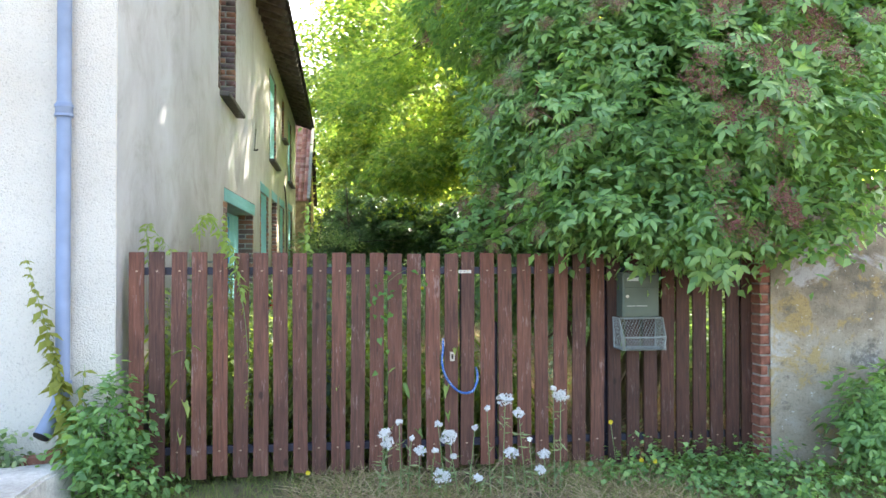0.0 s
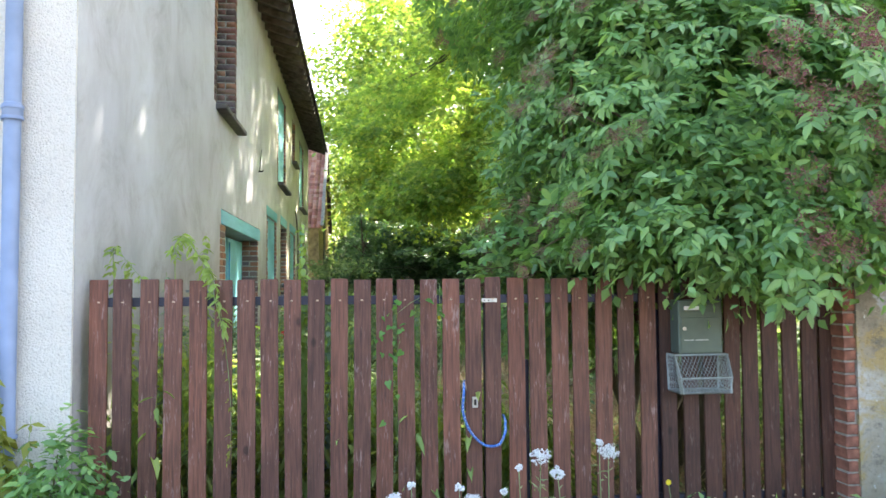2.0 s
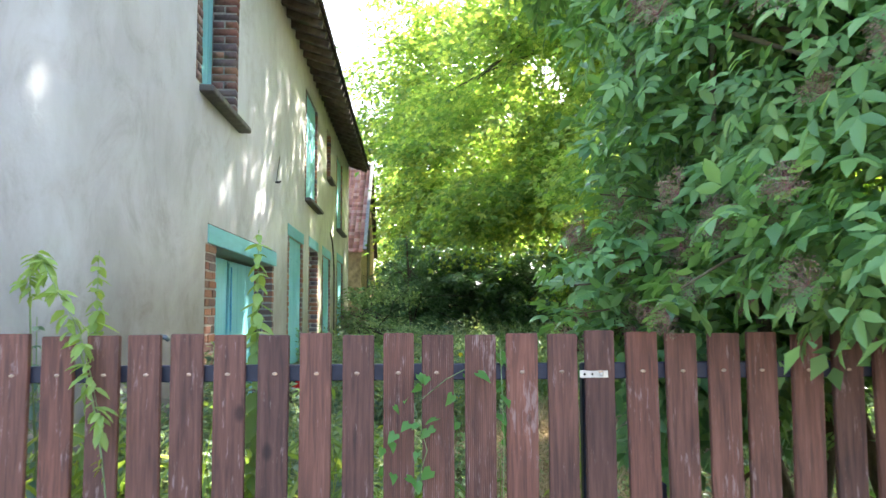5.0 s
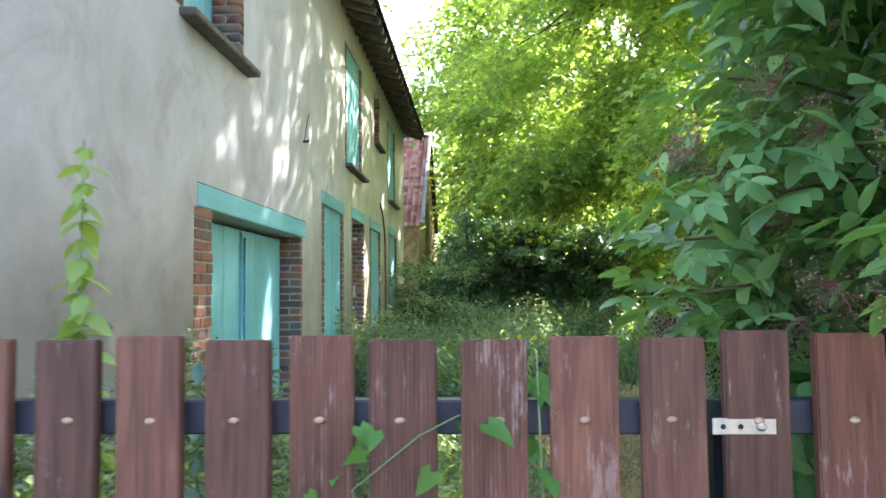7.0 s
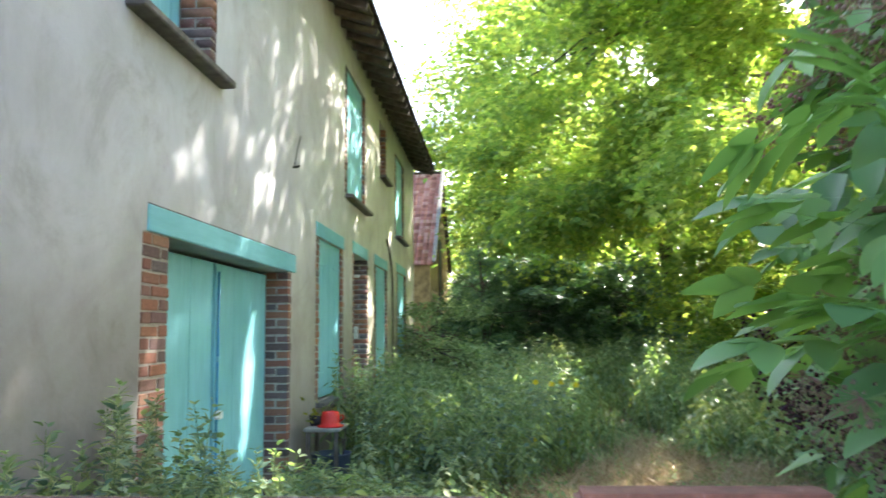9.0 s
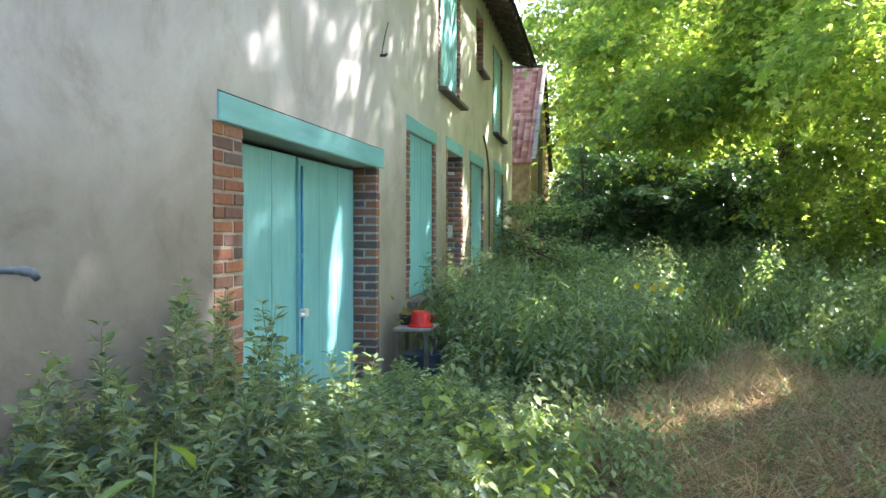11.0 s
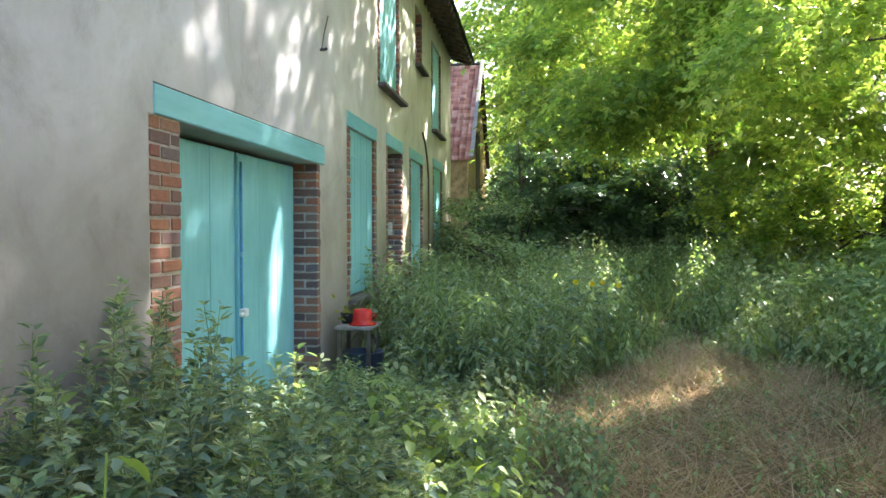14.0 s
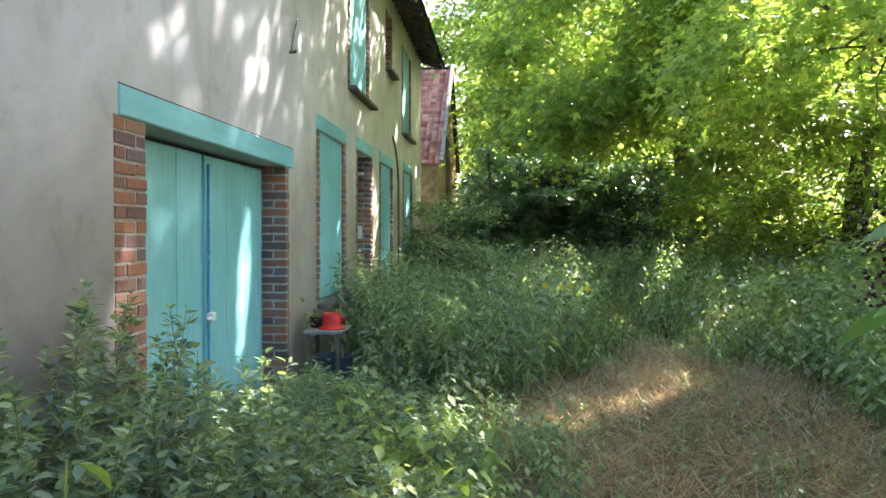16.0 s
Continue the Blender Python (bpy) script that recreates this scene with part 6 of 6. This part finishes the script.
herb_patch("tall_herbs", "waist-high tangled herbs filling the garden", s, edge_fall(s) * np.clip(0.80 + 0.50 * np.sin(s[:, 0] * 2.6 + 0.9 * np.sin(s[:, 1] * 1.3)) * np.sin(s[:, 1] * 1.7 + 1) + rng.normal(size=len(s)) * 0.24, 0.3, 1.6), 0.105, L_HERB, 11, SLIM6, 0.26, 0.003)
s = spots_in(1500, 3.6, 9.0, 6.5, 14.5, lambda q: ~clearing(q))
herb_patch("side_herbs", "leafy weeds along the garden side under the trees", s, np.clip(0.75 + rng.normal(size=len(s)) * 0.2, 0.3, 1.3), 0.095, L_HERB, 9, LEAF5, 0.24, 0.003, 0.4)
s = spots_in(1000, 0.1, 5.2, 6.0, 16.0, clearing)
herb_patch("small_weeds", "small green weeds in the dry grass", s, rng.uniform(0.08, 0.34, len(s)) * np.where(s[:, 1] > 11.5, 0.8, 1.1), 0.045, L_HERB, 5, LEAF5, 0.3, 0.002)


def grass(name, label, spots, length, mat, lay=0.5):
    n = len(spots)
    base = np.stack([spots[:, 0], spots[:, 1], ground_height(spots[:, 0], spots[:, 1]) - 0.01], -1)
    way = unit(np.stack([rng.normal(size=n) * lay, rng.normal(size=n) * lay, np.ones(n)], -1))
    up = rand_dirs(n, 0.3)
    ob = leaves(name, [scatter(BLADE, base, way, up, length * rng.uniform(0.5, 1.4, n))], mat, None, label, "stuff")
    return tagged(ob, category="grass")


def patchy(q):
    """Straw lies in patches, thicker towards the middle of the clearing."""
    f = np.sin(q[:, 0] * 1.7 + 1.3 * np.sin(q[:, 1] * 0.9)) * np.sin(q[:, 1] * 1.5 + 0.8 * np.sin(q[:, 0] * 2.2))
    return clearing(q) & (rng.random(len(q)) < np.clip(0.75 + 0.4 * f + 0.05 * (q[:, 1] - 10), 0.25, 1))


grass("dry_grass", "flattened dry straw-coloured grass in the clearing", spots_in(66000, -0.6, 4.8, 5.9, 17.4, patchy), 0.28, L_DRY, 2.2)
grass("straw_tufts", "standing tufts of withered grass", spots_in(2200, -0.2, 4.8, 6.5, 16.5, patchy), 0.36, L_DRY, 0.9)
grass("garden_grass", "thin green grass between the dry stalks", spots_in(11000, -0.6, 5.6, 5.9, 16.4), 0.16, L_GRASS, 0.8)
grass("tall_grass", "tall pale grass stalks among the herbs", spots_in(2600, -0.8, 9, 13.4, 26, lambda q: ~clearing(q)), 0.75, L_GRASS, 0.4)
grass("verge_grass", "rough green and dry grass in front of the gate", spots_in(30000, -2.6, 5.0, 3.6, 5.7, lambda q: (q[:, 0] > -1.25) | (q[:, 1] < 5.0)), 0.11, L_GRASS, 0.7)
grass("verge_straw", "dry cut straw lying at the foot of the gate", spots_in(9000, -0.3, 2.2, 3.7, 5.6), 0.16, L_DRY, 2.2)


# ---- drain pipe on the gable ----
drain = thing("drain_pipe", "blue-grey plastic rainwater pipe on the roughcast wall", "drain pipe")
DY = 5.185
tubes("pipe", [([(-1.772, DY, 0.67), (-1.772, DY, 3.2), (-1.772, DY, 5.6)], 0.044)], PIPE, drain, "", 14)
tubes("collar", [([(-1.772, DY, 2.415), (-1.772, DY, 2.43), (-1.772, DY, 2.50), (-1.772, DY, 2.515)], [0.046, 0.053, 0.053, 0.046])], PIPE, drain, "", 14)
for z in (2.43, 2.49, 0.71):
    tubes("clamp", [([(-1.772, DY, z - 0.009), (-1.772, DY, z + 0.009)], 0.057)], PIPE, drain, "", 14)
    part("bracket", boxed(-1.838, -1.826, DY, 5.245, z - 0.012, z + 0.012, 0.002), STEEL, drain)
elbow = tube_arrays([(-1.772, DY, 0.71), (-1.774, DY, 0.63), (-1.788, DY - 0.02, 0.56), (-1.818, DY - 0.07, 0.48), (-1.850, DY - 0.13, 0.395)], [0.050, 0.050, 0.052, 0.052, 0.052], 14)
ev, ef = elbow
ef = ef[: 14 * 4]
link_mesh("outlet", from_arrays("outlet", ev, ef), PIPE, drain, "open elbow at the foot of the pipe", "", True)
tubes("outlet_rim", [([(-1.850, DY - 0.130, 0.395), (-1.854, DY - 0.137, 0.385)], [0.0525, 0.046])], DARK, drain, "", 14)

# ---- concrete kerb in front of the gable ----
bm = bmesh.new()
ring = [(-1.69, 2.4), (-1.70, 4.72), (-1.60, 5.10), (-2.05, 4.96), (-3.8, 4.6), (-3.8, 2.4)]
lo = [bm.verts.new((x, y, -0.1)) for x, y in ring]
hi = [bm.verts.new((x, y, 0.235)) for x, y in ring]
bm.faces.new(hi)
for i in range(6):
    bm.faces.new([lo[i], lo[(i + 1) % 6], hi[(i + 1) % 6], hi[i]])
bmesh.ops.recalc_face_normals(bm, faces=bm.faces)
bmesh.ops.bevel(bm, geom=[e for e in bm.edges if all(v.co.z > 0.2 for v in e.verts)], offset=0.02, segments=2, affect='EDGES')
tagged(part("kerb", bm, CONCRETE, None, "pale worn concrete slab with a broken edge", False, "structure"), category="kerb")
for k, (x, y, z) in enumerate(((-1.72, 5.12, 0.29), (-1.60, 5.14, 0.22), (-1.88, 5.12, 0.25))):
    ob = new("loose_brick", brick_mesh(0.21, 0.105, 0.06))
    ob.location, ob.rotation_euler = (x, y, z - 0.02), (0, radians(4 * k - 4), radians(80 + 9 * k))
    tagged(ob, "old red brick lying at the wall foot", "brick", "loose bricks")
    part("bed", boxed(x - 0.1, x + 0.1, y - 0.05, y + 0.05, -0.1, z - 0.052), SOIL, ob).matrix_parent_inverse = ob.matrix_basis.inverted()

# ---- table with a red pot against the house ----
table = thing("garden_table", "small grey garden table over a dark blue bin", "table")
part("tabletop", boxed(-1.25, -0.90, 12.20, 12.66, 0.680, 0.715, 0.01), GREYTOP, table)
for x in (-1.21, -0.94):
    for y in (12.25, 12.61):
        part("leg", boxed(x - 0.018, x + 0.018, y - 0.018, y + 0.018, -0.05, 0.680, 0.003), EAVE, table)


def lathe(profile, seg=20):
    """A round body from (radius, height) pairs."""
    v = np.array([(r * math.cos(2 * math.pi * k / seg), r * math.sin(2 * math.pi * k / seg), z) for r, z in profile for k in range(seg)])
    f = np.array([(i * seg + k, i * seg + (k + 1) % seg, (i + 1) * seg + (k + 1) % seg, (i + 1) * seg + k) for i in range(len(profile) - 1) for k in range(seg)])
    return v, f


v, f = lathe([(0.001, 0.0), (0.17, 0.0), (0.19, 0.45), (0.20, 0.46), (0.18, 0.46), (0.17, 0.05)])
bin_ob = thing("bin", "dark blue plastic bin under the table", "bin", at=(-1.03, 12.44, 0.0))
link_mesh("body", from_arrays("bin", v, f), BLUECLOTH, bin_ob, "", "", True)
v, f = lathe([(0.001, 0.0), (0.122, 0.0), (0.126, 0.010), (0.120, 0.018), (0.095, 0.024), (0.092, 0.05), (0.088, 0.10), (0.082, 0.140), (0.077, 0.144), (0.073, 0.136), (0.001, 0.120)], 28)
pot = thing("red_pot", "glossy red enamel pot with a wide rim on the garden table", "pot", at=(-1.02, 12.36, 0.715))
link_mesh("body", from_arrays("pot", v, f), RED, pot, "", "", True)
tubes("handle", [([(0.085, 0.0, 0.10), (0.118, 0.0, 0.112), (0.128, 0.0, 0.08), (0.090, 0.0, 0.05)], 0.008)], RED, pot, "", 6)
v, f = lathe([(0.001, 0.0), (0.06, 0.0), (0.075, 0.10), (0.07, 0.10), (0.06, 0.02)])
pot2 = thing("flower_pot", "small dark pot with a withered plant on the table", "flower pot", at=(-1.18, 12.47, 0.715))
link_mesh("body", from_arrays("flower_pot", v, f), DARK, pot2, "", "", True)
n = 40
leaves("plant", [scatter(LEAF5, np.tile([0.0, 0, 0.10], (n, 1)) + rng.normal(size=(n, 3)) * 0.05, rand_dirs(n), rand_dirs(n), 0.06)], L_YELLOW, pot2, "", "stuff")


# ---- single plants at the gate ----
def tall_plant(name, label, x, y, top, leaf, mat, lean=(0.0, 0.0), pairs=12, start=0.3, category="plant", bend=0.0, shape=LEAF_FINE):
    """One tall stem whose leaves are parts of their own."""
    ob = thing(name, label, category)
    z = float(ground_height(x, y)) - 0.02
    pts = [(x + lean[0] * t + bend * t * t, y + lean[1] * t, z + (top - z) * (t - 0.12 * abs(bend) * t * t)) for t in np.linspace(0, 1, 9)]
    tubes("stem", [(pts, list(np.linspace(0.005, 0.0015, 9)))], L_HERB, ob, "", 6)
    me = from_arrays("leaf", *scatter(shape, np.zeros((1, 3)), np.array([[0, 1.0, 0]]), np.array([[0, 0, 1.0]]), 1.0))
    me.materials.append(mat)
    for k in range(pairs):
        t = start + (1 - start) * (k + 0.5) / pairs
        i = min(7, int(t * 8))
        p = Vector(pts[i]).lerp(Vector(pts[i + 1]), t * 8 - i)
        size = leaf * 1.35 * (1.35 - 0.85 * ((t - start) / (1 - start)) ** 1.5) * rnd.uniform(0.8, 1.25)
        for s in (0, 0.5, 1, 1.5):
            lf = new("leaf", me)
            lf.parent = ob
            lf.matrix_basis = Matrix.Translation(p) @ Euler((radians(rnd.uniform(-65, -5)), radians(rnd.uniform(-25, 25)), k * math.pi / 2 + s * math.pi + rnd.uniform(-0.3, 0.3))).to_matrix().to_4x4() @ Matrix.Scale(size * (1.0 if s in (0, 1) else 0.6), 4)
    return ob


tall_plant("nettle", "tall thin nettle standing above the gate", -0.24, 5.54, 1.90, 0.062, L_FRESH, (0.0, 0.02), 33, 0.42)
tall_plant("nettle", "tall nettle with pale green drooping leaves behind the gate", -0.86, 5.70, 1.84, 0.075, L_FRESH, (0.02, 0.0), 34, 0.3)
tall_plant("nettle", "nettle standing against the house corner", -1.24, 5.74, 1.68, 0.065, L_FRESH, (-0.08, 0.0), 26, 0.3)
tall_plant("nettle", "nettle behind the gate near the wall", -1.05, 5.80, 1.60, 0.065, L_NETTLE, (-0.05, 0.0), 17, 0.3)
tall_plant("nettle", "shorter nettle behind the gate", -0.08, 5.72, 1.50, 0.055, L_NETTLE, (0.0, 0.0), 17, 0.3)
tall_plant("weed", "leaning yellowing weed against the roughcast wall", -1.60, 5.06, 1.54, 0.080, L_YELLOW, (-0.25, 0.04), 30, 0.12, "weed", -0.12, LEAF5)
tall_plant("weed", "yellowing weed with narrow leaves beside the pipe", -1.63, 5.02, 1.15, 0.080, L_YELLOW, (-0.16, 0.05), 24, 0.15, "weed", -0.05, LEAF5)
tall_plant("weed", "short yellowing weed at the wall foot", -1.64, 5.04, 0.84, 0.09, L_YELLOW, (0.04, 0.03), 8, 0.2, "weed", 0.0, LEAF5)


def broad_bush(name, label, blobs, count, leaf, mat, category="bush", per=7, shape=BROAD5):
    ob = thing(name, label, category)
    runs = []
    for b in blobs:
        for _ in range(5):
            d = rand_dirs(1)[0]
            runs.append(limb((b[0] + d[0] * 0.1, b[1] + d[1] * 0.1, -0.08), (b[0] + d[0] * b[3] * 0.7, b[1] + d[1] * b[4] * 0.7, b[2] + abs(d[2]) * b[5] * 0.7), 0.008, 0.003, 0.02, 5))
    tubes("stem", runs, TWIG, ob, "", 5, "stuff")
    leaves("foliage", [sprays(blobs, count, 0.22, per, leaf, shape, 0.25, 0.35, 0.35, lambda q: (q[:, 2] > 0.02) & (q[:, 1] < 5.28))], mat, ob, "", "stuff")
    return ob


wall_shrub = thing("shrub", "leafy green elder seedling at the foot of the old wall", "bush")
n = 250
d = rand_dirs(n)
d[:, 2] = np.abs(d[:, 2])
c = np.where(rng.random((n, 1)) < 0.5, np.array([[3.66, 4.78, 0.22]]), np.array([[4.0, 4.82, 0.32]]))
q = c + d * np.array([0.34, 0.30, 0.52]) * rng.uniform(0.4, 1.0, (n, 1))
q[:, 1] = np.minimum(q[:, 1], 5.0)
leaves("foliage", whorl(q, d, 1, 0.15), L_ELDER, wall_shrub, "", "stuff")
tubes("stem", [limb((3.6 + 0.4 * (k % 2), 4.8, -0.05), tuple(q[k]), 0.008, 0.003, 0.02, 5) for k in range(14)], TWIG, wall_shrub, "", 5, "stuff")
broad_bush("shrub", "fresh green herbs crowding the foot of the gable", [(-1.46, 5.06, 0.42, 0.12, 0.12, 0.32, 1.0), (-1.34, 5.02, 0.12, 0.17, 0.14, 0.14, 0.4), (-1.50, 5.06, 0.30, 0.10, 0.10, 0.20, 0.4), (-1.36, 4.7, 0.05, 0.16, 0.16, 0.14, 0.3)], 300, 0.066, L_ELDER, "bush", 7, LEAF6)
broad_bush("shrub", "low green weeds behind the concrete slab", [(-2.32, 5.08, 0.26, 0.28, 0.10, 0.17, 1.0), (-2.85, 5.04, 0.27, 0.35, 0.12, 0.2, 0.8)], 300, 0.055, L_HERB, "bush", 7, LEAF6)
broad_bush("shrub", "low ivy-like weeds along the foot of the fence", [(2.35, 5.05, 0.03, 0.75, 0.26, 0.10, 1.0), (2.9, 4.8, 0.03, 0.5, 0.45, 0.11, 0.7), (3.0, 4.4, 0.03, 0.8, 0.4, 0.10, 0.6)], 700, 0.045, L_ELDER)


def wild_carrot(x, z, r, y=4.86):
    ob = thing("wild_carrot", "wild carrot with a flat white flower head", "flower", "wild carrots at the gate")
    g = float(ground_height(x, y)) - 0.02
    dx = rnd.uniform(-0.08, 0.08)
    tubes("stem", [([(x + dx, y + 0.03, g), (x + dx * 0.4, y + 0.01, z * 0.5), (x, y, z - r * 0.5)], [0.004, 0.003, 0.0025])], L_HERB, ob, "", 5)
    umbel((x, y, z - r * 0.7), (rnd.uniform(-0.3, 0.3), -0.55, 1.0), r, int(26 + 620 * r), 7, "white lacy flower head", ob, 0.0095, L_HERB, PETAL, "flower_head")
    n = 14
    t = rng.uniform(0.1, 0.85, n)
    pos = np.stack([x + dx * (1 - t), np.full(n, y + 0.02), g + (z - g) * t], -1)
    leaves("leaf", [scatter((LEAF5[0] * np.array([0.35, 1, 1]), LEAF5[1]), pos, unit(rand_dirs(n, 0.4) + np.array([0, 0, 0.3])), rand_dirs(n), rng.uniform(0.03, 0.08, n))], L_HERB, ob, "", "stuff")


for x, z, r in ((1.06, 0.61, 0.050), (1.43, 0.62, 0.050), (1.15, 0.51, 0.034), (0.69, 0.38, 0.056), (0.28, 0.41, 0.040), (0.30, 0.35, 0.042), (0.50, 0.29, 0.040), (0.62, 0.45, 0.024), (0.37, 0.47, 0.020),
                (1.10, 0.26, 0.044), (1.32, 0.24, 0.036), (1.29, 0.14, 0.033), (0.64, 0.13, 0.060), (0.88, 0.10, 0.028), (0.94, 0.54, 0.016), (0.86, 0.42, 0.016), (1.38, 0.66, 0.018), (0.60, 0.28, 0.02), (0.72, 0.24, 0.018), (0.45, 0.36, 0.015), (1.22, 0.33, 0.016)):
    wild_carrot(x, z, r)


def yellow_flower(x, y, z, r=0.016):
    ob = thing("hawkweed", "small yellow daisy-like flower on a thin stem", "flower", "yellow flowers")
    g = float(ground_height(x, y)) - 0.02
    tubes("stem", [([(x + 0.06, y + 0.02, g), (x + 0.03, y, (z + g) / 2), (x, y, z)], 0.0018)], L_HERB, ob, "", 5)
    n = 16
    a = np.linspace(0, 2 * math.pi, n, endpoint=False)
    way = unit(np.stack([np.cos(a), np.full(n, -0.25), np.sin(a)], -1))
    leaves("petals", [scatter(LEAF4, np.tile([x, y, z], (n, 1)), way, np.tile([0, -1.0, 0.2], (n, 1)), r)], PETAL_Y, ob)


for x, y, z in ((1.84, 5.05, 0.38), (2.16, 5.05, 0.10), (2.06, 5.05, 0.11), (-0.21, 5.05, 0.11), (1.25, 14.6, 0.95), (1.38, 14.7, 0.97), (1.55, 14.6, 0.94), (1.05, 14.5, 0.98), (0.95, 13.4, 0.45)):
    yellow_flower(x, y, z, 0.018 if y < 6 else 0.04)

# a weed that has grown over the top of the gate and hangs down in front of it
def hanging_weed(label, pts, leaf, mat, count):
    ob = thing("hanging_weed", label, "weed")
    curve = []
    ctrl = [Vector(q) for q in pts]
    for i in range(len(ctrl) - 1):
        p0, p1, p2, p3 = ctrl[max(0, i - 1)], ctrl[i], ctrl[i + 1], ctrl[min(len(ctrl) - 1, i + 2)]
        for t in np.linspace(0, 1, 8, endpoint=False):
            curve.append(0.5 * (2 * p1 + (p2 - p0) * t + (2 * p0 - 5 * p1 + 4 * p2 - p3) * t * t + (3 * p1 - p0 - 3 * p2 + p3) * t ** 3))
    curve.append(ctrl[-1])
    tubes("stem", [([tuple(q) for q in curve], list(np.linspace(0.004, 0.0012, len(curve))))], L_HERB, ob, "", 5)
    me = from_arrays("leaf", *scatter(SLIM6, np.zeros((1, 3)), np.array([[0, 1.0, 0]]), np.array([[0, 0, 1.0]]), 1.0))
    me.materials.append(mat)
    first = int(len(curve) * 0.35)
    for k in range(count):
        q = curve[rnd.randrange(first, len(curve))]
        lf = new("leaf", me)
        lf.parent = ob
        lf.matrix_basis = Matrix.Translation(q + Vector((rnd.uniform(-0.012, 0.012), -0.006, rnd.uniform(-0.012, 0.012)))) @ Euler((radians(rnd.uniform(-75, -10)), radians(rnd.uniform(-35, 35)), radians(rnd.choice((80, 120, 180, 240, 280)) + rnd.uniform(-30, 30)))).to_matrix().to_4x4() @ Matrix.Scale(leaf * rnd.uniform(0.6, 1.3), 4)
    return ob


hanging_weed("pale green weed hanging over the top of the gate", ((-0.90, 5.62, 0.0), (-0.95, 5.56, 0.9), (-0.98, 5.50, 1.62), (-0.93, 5.42, 1.80), (-0.82, 5.32, 1.70), (-0.72, 5.30, 1.52), (-0.66, 5.305, 1.27)), 0.062, L_FRESH, 110)
hanging_weed("withered tendril hanging down a picket", ((-0.74, 5.33, 1.50), (-0.68, 5.312, 1.30), (-0.64, 5.310, 1.05), (-0.62, 5.312, 0.75), (-0.63, 5.312, 0.50)), 0.030, L_YELLOW, 34)
hanging_weed("thin weed leaning from the house corner over the gate", ((-1.22, 5.66, 0.0), (-1.30, 5.58, 0.9), (-1.33, 5.52, 1.55), (-1.32, 5.48, 1.74), (-1.24, 5.44, 1.66), (-1.15, 5.42, 1.56)), 0.050, L_FRESH, 60)

# bindweed on the pickets
vine = thing("bindweed", "bindweed with broad leaves climbing the gate pickets", "climbing plant")
tubes("stem", [([(0.30, GY + 0.03, 0.35), (0.33, GY - 0.012, 0.7), (0.27, GY + 0.02, 0.95), (0.34, GY - 0.012, 1.18), (0.30, GY - 0.012, 1.32), (0.40, GY - 0.012, 1.40), (0.46, GY - 0.01, 1.43)], 0.0015),
               ([(0.58, GY + 0.03, 0.9), (0.585, GY + 0.012, 1.2), (0.575, GY + 0.01, 1.52)], 0.0016)], L_HERB, vine, "", 5)
HEART = (np.array([(0, 0.12, 0), (-0.22, -0.05, 0.02), (-0.40, 0.22, 0.05), (-0.20, 0.65, 0.02), (0, 1.0, -0.1), (0.20, 0.65, 0.02), (0.40, 0.22, 0.05), (0.22, -0.05, 0.02), (0, 0.55, -0.03)]),
         np.array([(0, 1, 2), (0, 2, 8), (2, 3, 8), (3, 4, 8), (4, 5, 8), (5, 6, 8), (6, 0, 8), (6, 7, 0)]))
me = from_arrays("leaf", *scatter(HEART, np.zeros((1, 3)), np.array([[0, 1.0, 0]]), np.array([[0, 0, 1.0]]), 1.0))
me.materials.append(L_VINE)
for i in range(50):
    if i < 38:
        z = rnd.uniform(1.05, 1.44) if i < 32 else rnd.uniform(0.6, 1.0)
        x, y = 0.32 + rnd.uniform(-0.12, 0.12) + 0.10 * max(0, z - 1.34) / 0.1, rnd.choice((-0.022, -0.028, 0.034)) + rnd.uniform(-0.012, 0.004)
    else:
        x, y, z = 0.58 + rnd.uniform(-0.012, 0.012), rnd.uniform(0.01, 0.04), rnd.uniform(1.2, 1.53)
    lf = new("leaf", me)
    lf.parent = vine
    lf.matrix_basis = Matrix.Translation((x, GY + y, z)) @ Euler((radians(rnd.uniform(35, 80)), 0, radians(rnd.uniform(-35, 35)))).to_matrix().to_4x4() @ Euler((radians(rnd.uniform(-35, 10)), radians(rnd.uniform(-30, 30)), radians(180 + rnd.uniform(-55, 55)))).to_matrix().to_4x4() @ Matrix.Scale(rnd.uniform(0.03, 0.062), 4)

# leafy undergrowth close behind the gate, seen between the pickets
s = spots_in(330, -1.28, 1.6, 5.55, 6.4)
herb_patch("gate_weeds", "bright weeds crowding the back of the gate", s, np.clip(0.95 - 0.28 * (s[:, 0] + 0.3) + rng.normal(size=len(s)) * 0.2, 0.2, 1.35), 0.135, L_FRESH, 10, LANCE, 0.16, 0.0035)

# ---- bricks, last ----
near_left = 300
far_sets = []
for y, x, z, w, d, h, near in BRICK_JOBS:
    if near and near_left > 0 and z < 5.0:
        ob = new("brick", brick_mesh(w, d, h))
        ob.location = (x, y, z)
        ob.rotation_euler = (radians(rnd.uniform(-0.8, 0.8)), radians(rnd.uniform(-0.8, 0.8)), 0)
        ob.parent = long_wall
        near_left -= 1
    else:
        c = np.array([(sx, sy, sz) for sx in (-0.5, 0.5) for sy in (-0.5, 0.5) for sz in (-0.5, 0.5)]) * (d, w, h) + (x, y, z)
        far_sets.append((c, np.array([(0, 1, 3, 2), (4, 6, 7, 5), (0, 4, 5, 1), (2, 3, 7, 6), (0, 2, 6, 4), (1, 5, 7, 3)])))
leaves("bricks", far_sets, BRICK_FAR, long_wall, "brick borders of the farther openings", "stuff")
